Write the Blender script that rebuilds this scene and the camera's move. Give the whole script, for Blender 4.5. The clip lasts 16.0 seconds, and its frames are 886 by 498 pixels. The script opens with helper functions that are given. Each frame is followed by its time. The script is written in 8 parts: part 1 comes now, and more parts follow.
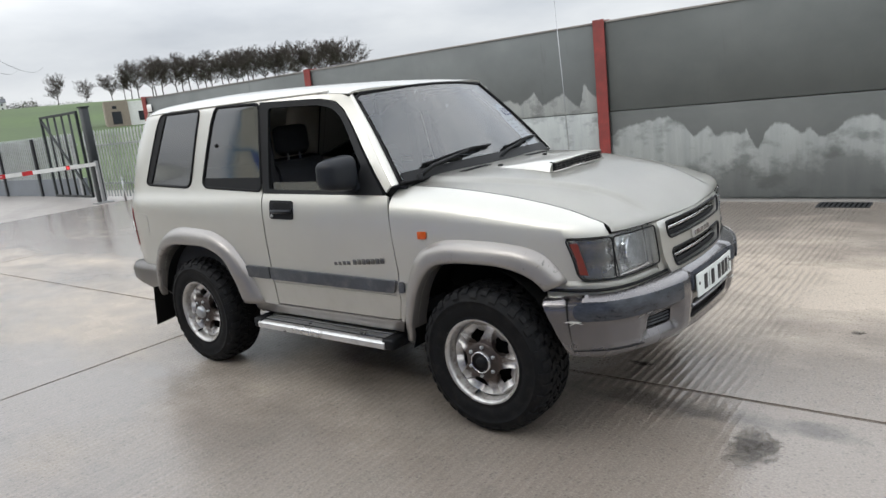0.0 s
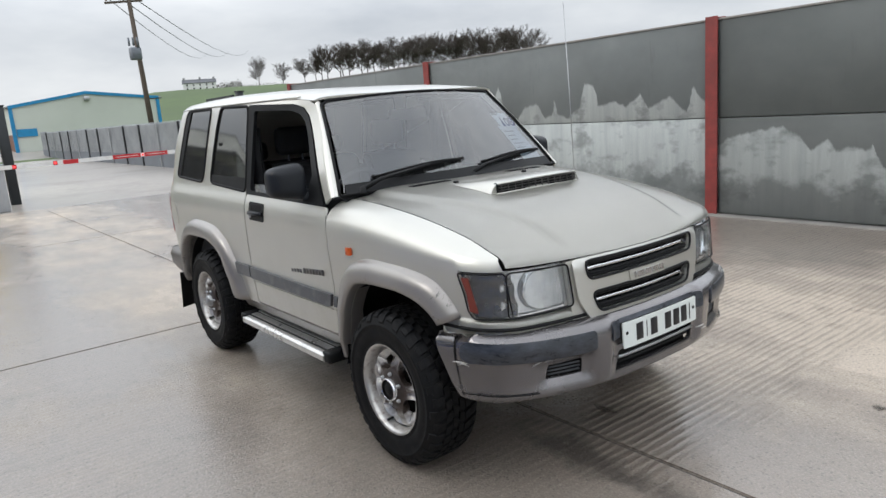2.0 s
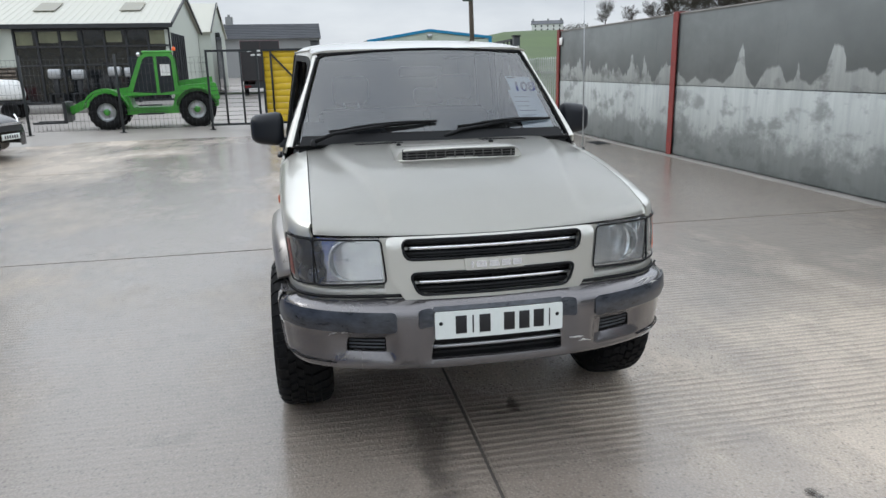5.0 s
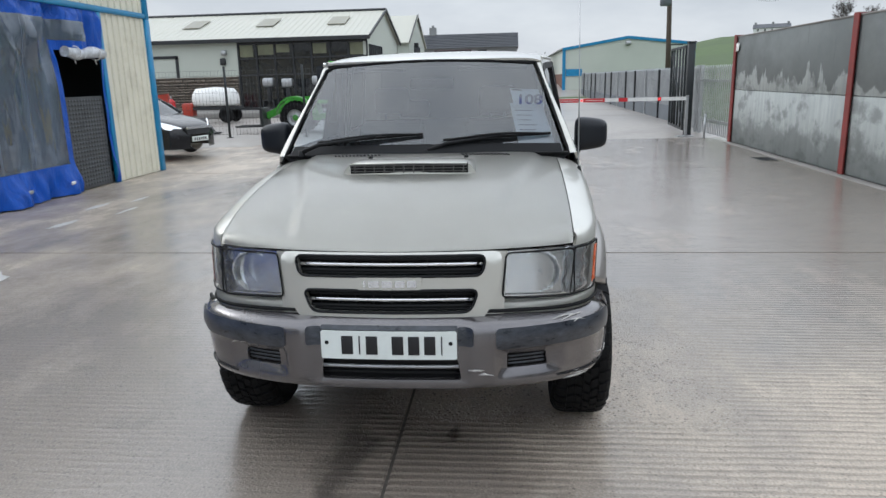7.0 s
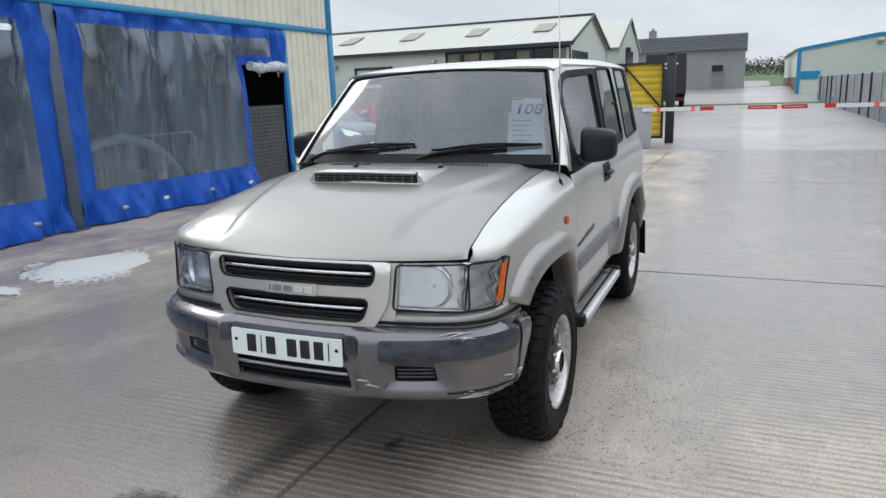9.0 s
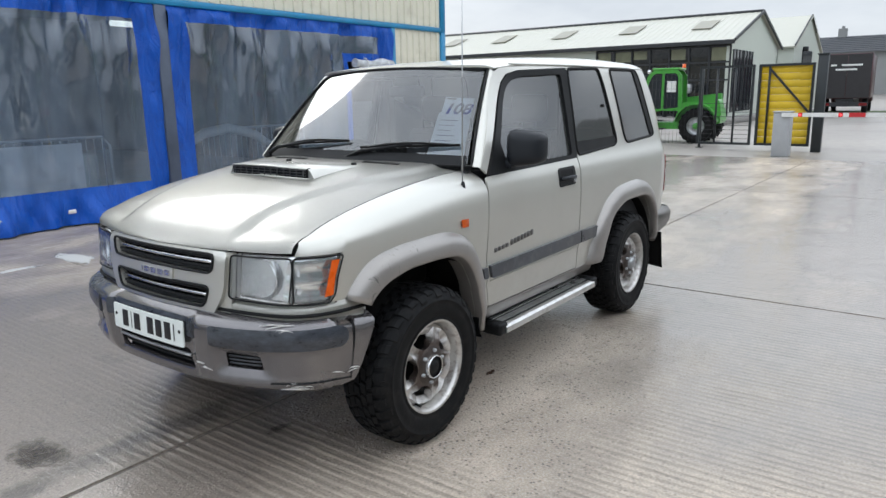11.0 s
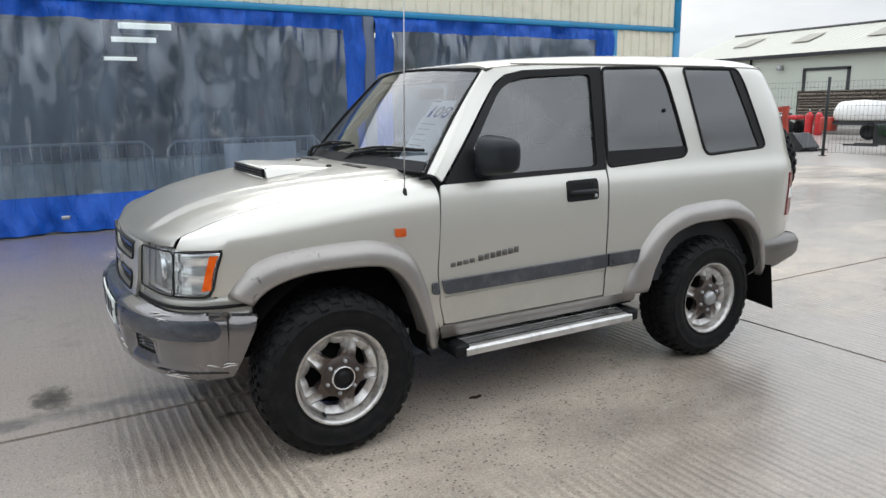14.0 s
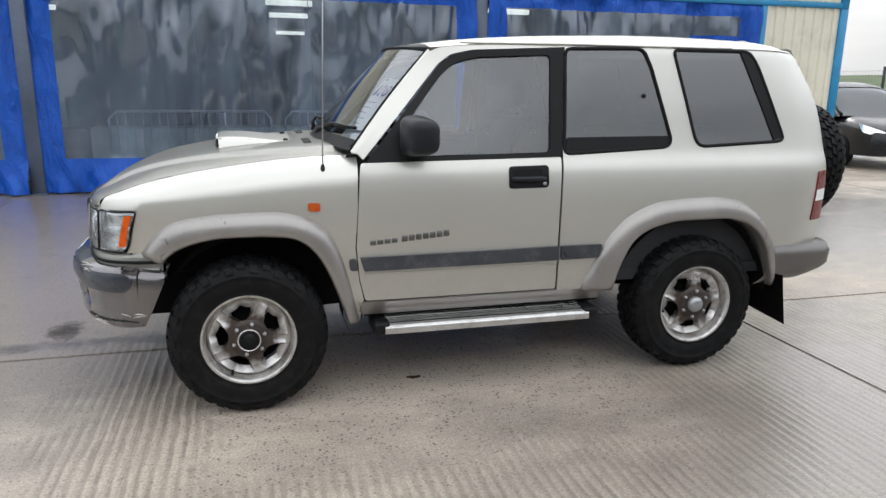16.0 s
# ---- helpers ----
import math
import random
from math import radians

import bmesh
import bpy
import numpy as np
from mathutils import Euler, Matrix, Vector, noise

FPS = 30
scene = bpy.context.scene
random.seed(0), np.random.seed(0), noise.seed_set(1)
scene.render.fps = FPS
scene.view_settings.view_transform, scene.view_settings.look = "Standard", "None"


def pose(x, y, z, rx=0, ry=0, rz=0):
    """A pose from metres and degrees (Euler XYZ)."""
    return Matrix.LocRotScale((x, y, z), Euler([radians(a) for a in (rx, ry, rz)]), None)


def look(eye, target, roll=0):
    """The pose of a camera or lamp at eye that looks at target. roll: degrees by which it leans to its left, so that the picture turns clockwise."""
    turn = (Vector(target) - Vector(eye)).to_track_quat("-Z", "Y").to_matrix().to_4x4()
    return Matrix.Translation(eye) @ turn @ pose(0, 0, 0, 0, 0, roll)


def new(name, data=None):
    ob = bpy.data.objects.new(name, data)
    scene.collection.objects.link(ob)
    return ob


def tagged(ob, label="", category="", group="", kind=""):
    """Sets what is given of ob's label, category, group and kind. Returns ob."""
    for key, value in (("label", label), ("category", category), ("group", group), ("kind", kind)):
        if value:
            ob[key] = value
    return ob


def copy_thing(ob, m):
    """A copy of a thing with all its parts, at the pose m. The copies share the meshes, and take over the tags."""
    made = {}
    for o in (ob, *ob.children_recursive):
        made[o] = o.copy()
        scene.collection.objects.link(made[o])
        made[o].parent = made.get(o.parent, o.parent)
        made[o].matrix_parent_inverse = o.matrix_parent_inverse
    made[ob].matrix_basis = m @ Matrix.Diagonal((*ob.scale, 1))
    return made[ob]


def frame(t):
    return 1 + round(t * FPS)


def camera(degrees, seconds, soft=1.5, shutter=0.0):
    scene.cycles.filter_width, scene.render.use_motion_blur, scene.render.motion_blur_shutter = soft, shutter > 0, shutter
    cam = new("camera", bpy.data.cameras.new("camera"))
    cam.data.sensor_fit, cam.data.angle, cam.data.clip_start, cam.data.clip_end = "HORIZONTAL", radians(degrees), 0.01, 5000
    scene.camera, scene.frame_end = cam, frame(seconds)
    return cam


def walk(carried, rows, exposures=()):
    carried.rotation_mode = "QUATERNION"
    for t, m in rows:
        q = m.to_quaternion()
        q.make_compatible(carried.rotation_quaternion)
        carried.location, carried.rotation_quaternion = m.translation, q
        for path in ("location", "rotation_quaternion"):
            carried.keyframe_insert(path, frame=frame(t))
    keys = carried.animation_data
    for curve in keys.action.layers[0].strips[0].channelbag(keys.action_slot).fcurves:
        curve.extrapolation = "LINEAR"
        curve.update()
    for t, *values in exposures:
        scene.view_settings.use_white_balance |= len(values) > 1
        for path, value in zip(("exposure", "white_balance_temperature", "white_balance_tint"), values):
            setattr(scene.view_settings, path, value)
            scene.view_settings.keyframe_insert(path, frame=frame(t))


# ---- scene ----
from mathutils.geometry import delaunay_2d_cdt

cam = camera(64.7, 16.0, soft=1.5)
PATH = [
    (0, (3.039, -3.398, 1.587), (1.808, -1.877, 1.174), -6.2),
    (0.5, (3.209, -3.173, 1.605), (1.905, -1.711, 1.199), -6.3),
    (1, (3.462, -2.942, 1.598), (2.053, -1.582, 1.192), -4.3),
    (1.5, (3.618, -2.728, 1.588), (2.129, -1.456, 1.18), -4.8),
    (2, (3.714, -2.463, 1.601), (2.154, -1.277, 1.2), -4.3),
    (2.5, (3.897, -2.187, 1.58), (2.256, -1.114, 1.184), -3.9),
    (3, (4.056, -1.909, 1.603), (2.357, -0.951, 1.159), -4.1),
    (3.5, (4.083, -1.611, 1.582), (2.346, -0.735, 1.116), -2.6),
    (4, (4.191, -1.33, 1.586), (2.369, -0.637, 1.142), -3.0),
    (4.2, (4.274, -1.205, 1.587), (2.431, -0.583, 1.122), -2.3),
    (6.3, (4.539, 0.09, 1.599), (2.589, 0.085, 1.156), -2.2),
    (6.5, (4.5, 0.197, 1.583), (2.55, 0.145, 1.141), -2.0),
    (7, (4.416, 0.454, 1.589), (2.482, 0.264, 1.118), -1.4),
    (7.5, (4.421, 0.765, 1.577), (2.501, 0.409, 1.146), -1.0),
    (8, (4.38, 1.073, 1.594), (2.499, 0.573, 1.134), -2.2),
    (8.5, (4.213, 1.312, 1.583), (2.377, 0.669, 1.119), -0.9),
    (9, (4.109, 1.613, 1.572), (2.319, 0.835, 1.136), -2.1),
    (9.5, (4.027, 1.938, 1.582), (2.308, 1.032, 1.109), -1.7),
    (9.7, (3.968, 2.032, 1.575), (2.263, 1.091, 1.119), -2.2),
    (11.8, (3.154, 2.954, 1.528), (1.751, 1.598, 1.09), -1.5),
    (12, (3.068, 2.993, 1.522), (1.719, 1.583, 1.083), -2.1),
    (12.5, (2.86, 3.198, 1.507), (1.647, 1.681, 1.034), -1.0),
    (13, (2.665, 3.361, 1.532), (1.51, 1.794, 1.074), -1.1),
    (13.5, (2.424, 3.425, 1.516), (1.292, 1.831, 1.091), 0.1),
    (14, (2.192, 3.572, 1.503), (1.221, 1.87, 1.101), -0.8),
    (14.5, (1.948, 3.771, 1.525), (1.131, 2.001, 1.08), 0.1),
    (15, (1.683, 3.787, 1.519), (0.825, 2.033, 1.087), 1.4),
    (15.5, (1.38, 3.878, 1.513), (0.643, 2.064, 1.105), -0.4),
    (16, (1.094, 4.017, 1.514), (0.591, 2.138, 1.051), 0.7),
]
EXPOSURES = [(0.0, 0.32, 6360, 9), (2.5, 0.26, 6280, 9), (4.2, 0.22, 6150, 8), (7.0, 0.14, 6050, 8), (9.5, 0.24, 6040, 8), (12.5, 0.38, 6200, 8), (16.0, 0.38, 6360, 9)]
walk(cam, [(t, look(eye, target, roll)) for t, eye, target, roll in PATH], EXPOSURES)

# ---------------------------------------------------------------- sky and sun
SUN_EL, SUN_AZ = 32.0, 200.0
world = bpy.data.worlds.new("overcast_sky")
scene.world = world
world.use_nodes = True
wt = world.node_tree
wt.nodes.clear()
w_out = wt.nodes.new("ShaderNodeOutputWorld")
w_bg = wt.nodes.new("ShaderNodeBackground")
w_sky = wt.nodes.new("ShaderNodeTexSky")
w_sky.sky_type, w_sky.sun_disc = "NISHITA", False
w_sky.sun_elevation, w_sky.sun_rotation = radians(SUN_EL), radians(SUN_AZ)
w_sky.dust_density = 3.0
w_gain = wt.nodes.new("ShaderNodeMix")
w_gain.data_type, w_gain.blend_type = "RGBA", "MULTIPLY"
w_gain.inputs["Factor"].default_value = 1.0
w_gain.inputs["B"].default_value = (0.085, 0.085, 0.085, 1)
w_co = wt.nodes.new("ShaderNodeTexCoord")
w_map = wt.nodes.new("ShaderNodeMapping")
w_map.inputs["Scale"].default_value = (1.0, 1.0, 3.2)
w_noise = wt.nodes.new("ShaderNodeTexNoise")
w_noise.inputs["Scale"].default_value, w_noise.inputs["Detail"].default_value = 2.2, 6.0
w_noise.inputs["Roughness"].default_value = 0.55
w_ramp = wt.nodes.new("ShaderNodeValToRGB")
w_ramp.color_ramp.elements[0].position, w_ramp.color_ramp.elements[0].color = 0.32, (0.62, 0.645, 0.69, 1)
w_ramp.color_ramp.elements[1].position, w_ramp.color_ramp.elements[1].color = 0.66, (0.955, 0.96, 0.965, 1)
w_mix = wt.nodes.new("ShaderNodeMix")
w_mix.data_type = "RGBA"
w_mix.inputs["Factor"].default_value = 0.86
wt.links.new(w_co.outputs["Generated"], w_map.inputs["Vector"])
wt.links.new(w_map.outputs["Vector"], w_noise.inputs["Vector"])
wt.links.new(w_noise.outputs["Fac"], w_ramp.inputs["Fac"])
wt.links.new(w_sky.outputs["Color"], w_gain.inputs["A"])
wt.links.new(w_gain.outputs["Result"], w_mix.inputs["A"])
wt.links.new(w_ramp.outputs["Color"], w_mix.inputs["B"])
# an overcast sky grows brighter towards the zenith
w_sep = wt.nodes.new("ShaderNodeSeparateXYZ")
w_up = wt.nodes.new("ShaderNodeMapRange")
w_up.inputs["From Min"].default_value, w_up.inputs["From Max"].default_value = 0.12, 0.50
w_up.inputs["To Min"].default_value, w_up.inputs["To Max"].default_value = 0.90, 2.0
w_out_gain = wt.nodes.new("ShaderNodeVectorMath")
w_out_gain.operation = "SCALE"
wt.links.new(w_co.outputs["Generated"], w_sep.inputs[0])
wt.links.new(w_sep.outputs["Z"], w_up.inputs["Value"])
wt.links.new(w_mix.outputs["Result"], w_out_gain.inputs[0])
wt.links.new(w_up.outputs["Result"], w_out_gain.inputs["Scale"])
wt.links.new(w_out_gain.outputs[0], w_bg.inputs["Color"])
w_bg.inputs["Strength"].default_value = 0.95
wt.links.new(w_bg.outputs["Background"], w_out.inputs["Surface"])

sun_data = bpy.data.lights.new("sun", "SUN")
sun_data.energy, sun_data.angle, sun_data.color = 0.6, radians(25), (1.0, 0.97, 0.93)
sun = new("sun", sun_data)
sun.matrix_world = look((0, 0, 30), (20 * math.sin(radians(SUN_AZ)) * -1, 20 * math.cos(radians(SUN_AZ)) * -1, 30 - 20 * math.tan(radians(SUN_EL))))

# ---------------------------------------------------------------- materials


class Nodes:
    """Short-hand for building a material's node tree."""

    def __init__(self, name):
        self.mat = bpy.data.materials.new(name)
        self.mat.use_nodes = True
        self.t = self.mat.node_tree
        self.bsdf = self.t.nodes["Principled BSDF"]
        self.co = self.t.nodes.new("ShaderNodeTexCoord")

    def put(self, kind, **inputs):
        n = self.t.nodes.new("ShaderNode" + kind)
        for k, v in inputs.items():
            self.set(n, k.replace("_", " "), v)
        return n

    def set(self, n, key, v):
        s = n.inputs[int(key[1:])] if key[0] == "i" and key[1:].isdigit() else n.inputs[key]
        if hasattr(v, "is_output"):
            self.t.links.new(v, s)
        else:
            s.default_value = v

    def at(self, scale=(1, 1, 1), source="Object"):
        m = self.put("Mapping", Scale=scale)
        self.t.links.new(self.co.outputs[source], m.inputs["Vector"])
        return m.outputs["Vector"]

    def noise(self, scale, detail=4.0, rough=0.55, stretch=(1, 1, 1), source="Object", distortion=0.0):
        return self.put("TexNoise", Vector=self.at(stretch, source), Scale=scale, Detail=detail, Roughness=rough, Distortion=distortion).outputs["Fac"]

    def ramp(self, fac, lo, hi, a=0.0, b=1.0):
        n = self.put("MapRange", Value=fac)
        n.inputs["From Min"].default_value, n.inputs["From Max"].default_value = lo, hi
        n.inputs["To Min"].default_value, n.inputs["To Max"].default_value = a, b
        return n.outputs["Result"]

    def mix(self, fac, a, b, blend="MIX"):
        n = self.put("Mix")
        n.data_type, n.blend_type = "RGBA", blend
        for key, v in (("Factor", fac), ("A", a), ("B", b)):
            sock = [s for s in n.inputs if s.name == key and (s.type == "RGBA" if key != "Factor" else s.type == "VALUE")][0]
            if hasattr(v, "is_output"):
                self.t.links.new(v, sock)
            else:
                sock.default_value = (*v, 1) if key != "Factor" and len(v) == 3 else v
        return [s for s in n.outputs if s.type == "RGBA"][0]

    def math(self, op, a, b=0.0):
        n = self.put("Math", i0=a, i1=b)
        n.operation = op
        return n.outputs["Value"]

    def bump(self, height, strength=0.3, distance=0.01, normal=None):
        n = self.put("Bump", Height=height, Strength=strength, Distance=distance)
        if normal is not None:
            self.t.links.new(normal, n.inputs["Normal"])
        return n.outputs["Normal"]

    def done(self, **inputs):
        for k, v in inputs.items():
            self.set(self.bsdf, k.replace("_", " "), (*v, 1) if isinstance(v, tuple) and len(v) == 3 else v)
        return self.mat


def surface(name, color, rough=0.5, metal=0.0, var=0.12, scale=3.0, fine=60.0, bump=0.15, coat=0.0, spec=0.5, dirt=None, dirt_amount=0.0):
    """A plain surface with broad and fine variation of tone, gloss and relief."""
    n = Nodes(name)
    big, small = n.noise(scale), n.noise(fine, 3.0)
    dark = tuple(c * (1 - var) for c in color)
    light = tuple(min(1, c * (1 + var)) for c in color)
    col = n.mix(n.ramp(big, 0.3, 0.7), dark, light)
    col = n.mix(n.ramp(small, 0.35, 0.65, 0.0, 0.35), col, tuple(c * (1 - 1.3 * var) for c in color))
    if dirt:
        col = n.mix(n.ramp(n.noise(scale * 2.3, 6.0, 0.65), 0.5, 0.72, 0.0, dirt_amount), col, dirt)
    r = n.ramp(big, 0.3, 0.7, max(0.03, rough - 0.07), min(1, rough + 0.07))
    return n.done(Base_Color=col, Roughness=r, Metallic=metal, Coat_Weight=coat, Coat_Roughness=0.08, Specular_IOR_Level=spec,
                  Normal=n.bump(small, bump, 0.002))


def glass(name, tint, gloss=1.5, haze=0.0, flute=0.0):
    """A thin pane: what lies behind shows through the tint, and the sky mirrors in it by Fresnel's law."""
    n = Nodes(name)
    out = n.t.nodes["Material Output"]
    fres = n.put("Fresnel", IOR=gloss)
    clear = n.put("BsdfTransparent", Color=(*tint, 1))
    glossy = n.put("BsdfGlossy", Color=(0.95, 0.96, 0.97, 1), Roughness=0.02 + haze)
    if haze:
        # grey diffuse veil: milky sky reflection put in as colour; it also frosts lenses
        dust_or_veil = n.put("BsdfDiffuse", Color=(0.42, 0.42, 0.41, 1))
        film = n.put("MixShader", i0=n.ramp(n.noise(1.6, 5.0), 0.3, 0.75, haze, haze * 1.3), i1=clear.outputs[0], i2=dust_or_veil.outputs[0])
        clear = film
    if flute:
        across = n.put("SeparateXYZ", Vector=n.co.outputs["Object"]).outputs["Y"]
        wave = n.bump(n.math("SINE", n.math("MULTIPLY", across, 6.2832 / flute)), 0.16, 0.002)
        n.t.links.new(wave, fres.inputs["Normal"])
        n.t.links.new(wave, glossy.inputs["Normal"])
    both = n.put("MixShader", i0=fres.outputs[0], i1=clear.outputs[0], i2=glossy.outputs[0])
    n.t.links.new(both.outputs[0], out.inputs["Surface"])
    return n.mat


def car_paint(name, color, metal, rough, dust_or_veil, dust_color):
    n = Nodes(name)
    flake, grime, low = n.noise(900.0, 1.0), n.noise(2.5, 6.0, 0.65), n.noise(9.0, 5.0, 0.7)
    col = n.mix(n.ramp(flake, 0.3, 0.7, 0, 0.25), color, tuple(c * 0.86 for c in color))
    z = n.put("SeparateXYZ", Vector=n.co.outputs["Object"]).outputs["Z"]
    splash = n.math("MULTIPLY", n.ramp(z, 0.78, 0.35, 0.0, 0.7), n.ramp(low, 0.35, 0.7))
    amount = n.math("ADD", n.ramp(grime, 0.35, 0.8, 0.0, dust_or_veil * 0.4), n.math("MULTIPLY", splash, dust_or_veil * 2.2))
    col = n.mix(amount, col, dust_color)
    r = n.math("ADD", n.ramp(grime, 0.2, 0.8, rough, rough + 0.08), n.math("MULTIPLY", amount, 0.25))
    return n.done(Base_Color=col, Metallic=metal, Roughness=r, Coat_Weight=0.9, Coat_Roughness=0.10, Coat_IOR=1.6)


def worn_strip(name):
    """Faded dark plastic with pale scuffs."""
    n = Nodes(name)
    a, b = n.noise(13.0, 7.0, 0.75, (1, 1, 2.5)), n.noise(40.0, 6.0, 0.75, (0.5, 1, 2.0))
    col = n.mix(n.ramp(a, 0.42, 0.68), (0.018, 0.022, 0.03), (0.06, 0.068, 0.085))
    col = n.mix(n.ramp(b, 0.64, 0.70, 0, 0.4), col, (0.22, 0.22, 0.23))
    return n.done(Base_Color=col, Roughness=n.ramp(a, 0.3, 0.7, 0.22, 0.42), Normal=n.bump(b, 0.1, 0.002), Coat_Weight=0.35, Coat_Roughness=0.12)


def scuffed_bumper(name):
    n = Nodes(name)
    a, b = n.noise(4.0, 5.0, 0.6), n.noise(38.0, 6.0, 0.75, (1, 1, 2.2))
    col = n.mix(n.ramp(a, 0.3, 0.7), (0.135, 0.127, 0.131), (0.185, 0.176, 0.178))
    col = n.mix(n.ramp(b, 0.64, 0.70, 0, 0.85), col, (0.05, 0.05, 0.052))
    col = n.mix(n.ramp(n.noise(26.0, 6.0, 0.8, (1, 1, 3.0)), 0.69, 0.715, 0, 0.9), col, (0.66, 0.65, 0.63))
    return n.done(Base_Color=col, Metallic=0.7, Roughness=n.ramp(a, 0.3, 0.7, 0.20, 0.30), Normal=n.bump(b, 0.04, 0.002), Coat_Weight=0.9, Coat_Roughness=0.08)


def concrete_ground(name):
    """Brushed yard concrete under a film of rain: fine transverse ribs, gritty worn patches with pits and pale stones, stains."""
    n = Nodes(name)
    sep = n.put("SeparateXYZ", Vector=n.co.outputs["Object"])
    x, y = sep.outputs["X"], sep.outputs["Y"]
    big, mid, grit = n.noise(0.22, 4.0), n.noise(1.3, 6.0, 0.62), n.noise(85.0, 3.0)
    # where the film of water lies
    dx, dy = n.math("SUBTRACT", x, 1.6), n.math("SUBTRACT", y, 1.9)
    away = n.math("SQRT", n.math("ADD", n.math("MULTIPLY", dx, dx), n.math("MULTIPLY", dy, dy)))
    lie = n.math("ADD", n.ramp(away, 0.6, 3.0, -0.20, 0.10), n.ramp(y, -5.0, -1.8, -0.26, 0.0))
    lie = n.math("ADD", lie, n.math("MULTIPLY", n.ramp(x, 1.2, 1.9, 0.0, 0.32), n.ramp(y, 0.9, 0.1)))
    lie = n.math("ADD", lie, n.math("MULTIPLY", n.ramp(x, 1.3, 0.6, 0.0, -0.20), n.math("MULTIPLY", n.ramp(y, 1.3, 0.8), n.ramp(y, -1.6, -1.0))))
    wet = n.ramp(n.math("ADD", n.noise(0.55, 6.0, 0.66, (0.8, 1.3, 1)), lie), 0.28, 0.54)
    # where the brushed ribs are whole, and the worn patches where they are gone and the stones show
    wx = n.math("ADD", x, n.ramp(n.noise(2.2, 4.0, 0.65), 0.25, 0.75, -0.28, 0.28))
    wy = n.math("ADD", y, n.ramp(n.noise(1.1, 4.0, 0.65, (1, 1.2, 1)), 0.25, 0.75, -0.40, 0.40))
    whole = n.math("MAXIMUM", n.math("MAXIMUM", n.ramp(wx, 1.22, 1.48), n.ramp(wx, -0.65, -1.10)), n.ramp(wy, 1.15, 1.75))
    whole = n.math("MULTIPLY", whole, n.ramp(wx, 1.88, 2.12, 1.0, 0.12))
    beyond = n.ramp(y, -0.20, -0.16)
    whole = n.math("ADD", n.math("MULTIPLY", whole, beyond), n.math("MULTIPLY", n.ramp(wx, 1.7, 2.6, 0.50, 0.12), n.math("SUBTRACT", 1.0, beyond)))
    worn = n.math("MULTIPLY", n.ramp(whole, 0.15, 0.9, 1.0, 0.0), n.math("MULTIPLY", n.ramp(wx, 2.1, 1.7, 0.25, 1.0), n.ramp(y, -0.4, 0.1, 0.35, 1.0)))
    # ribs across the slab
    wob = n.math("ADD", n.math("MULTIPLY", n.noise(1.4, 3.0, 0.6, (1, 0.6, 1)), 0.06), n.math("MULTIPLY", n.noise(9.0, 3.0, 0.6, (1, 0.7, 1)), 0.018))
    rib = n.math("SINE", n.math("MULTIPLY", n.math("ADD", x, wob), 6.2832 / 0.050))
    rib = n.math("POWER", n.ramp(rib, -1.0, 1.0), 1.7)
    streak = n.ramp(n.noise(42.0, 3.0, 0.6, (1.0, 0.07, 1.0)), 0.30, 0.70)
    broken = n.ramp(n.noise(7.0, 5.0, 0.72, (1.6, 0.30, 1.0)), 0.36, 0.58, 0.0, 1.0)
    broken = n.math("MULTIPLY", broken, n.ramp(n.noise(0.9, 4.0, 0.6), 0.40, 0.60, 0.55, 1.0))
    broken = n.math("MAXIMUM", broken, n.math("MULTIPLY", whole, 0.85))
    ribs = n.math("MULTIPLY", n.math("ADD", n.math("MULTIPLY", rib, 0.65), n.math("MULTIPLY", streak, 0.35)), broken)
    ribs = n.math("MULTIPLY", ribs, n.ramp(whole, 0.0, 1.0, 0.22, 1.0))
    pits = n.put("TexVoronoi", Vector=n.at((1, 1, 1)), Scale=40.0, Randomness=1.0)
    pit = n.math("MULTIPLY", n.ramp(pits.outputs["Distance"], 0.12, 0.34, 1.0, 0.0), n.ramp(n.noise(11.0, 2.0), 0.42, 0.52))
    stones = n.put("TexVoronoi", Vector=n.at((1, 1, 1)), Scale=70.0, Randomness=1.0)
    stone = n.ramp(stones.outputs["Distance"], 0.22, 0.42, 1.0, 0.0)
    # colour
    col = n.mix(n.ramp(big, 0.3, 0.7), (0.315, 0.262, 0.216), (0.43, 0.366, 0.310))
    col = n.mix(n.ramp(mid, 0.40, 0.66, 0, 0.6), col, (0.45, 0.402, 0.345))
    col = n.mix(n.ramp(n.noise(2.6, 6.0, 0.7), 0.56, 0.74, 0, 0.6), col, (0.15, 0.128, 0.108))
    col = n.mix(n.math("MULTIPLY", n.ramp(wet, 0.0, 1.0, 1.0, 0.0), 0.80), col, (0.64, 0.545, 0.44))
    col = n.mix(n.math("MULTIPLY", n.ramp(ribs, 0.35, 0.0), n.ramp(whole, 0.2, 1.0, 0.0, 0.62)), col, (0.075, 0.062, 0.05))
    col = n.mix(n.ramp(grit, 0.36, 0.66, 0, 0.45), col, (0.15, 0.125, 0.10))
    col = n.mix(n.math("MULTIPLY", stone, n.ramp(worn, 0.0, 1.0, 0.12, 0.55)), col, (0.62, 0.57, 0.50))
    col = n.mix(n.math("MULTIPLY", pit, n.ramp(worn, 0.0, 1.0, 0.40, 0.9)), col, (0.055, 0.046, 0.038))
    col = n.mix(n.math("MULTIPLY", wet, 0.40), col, (0.125, 0.100, 0.080))
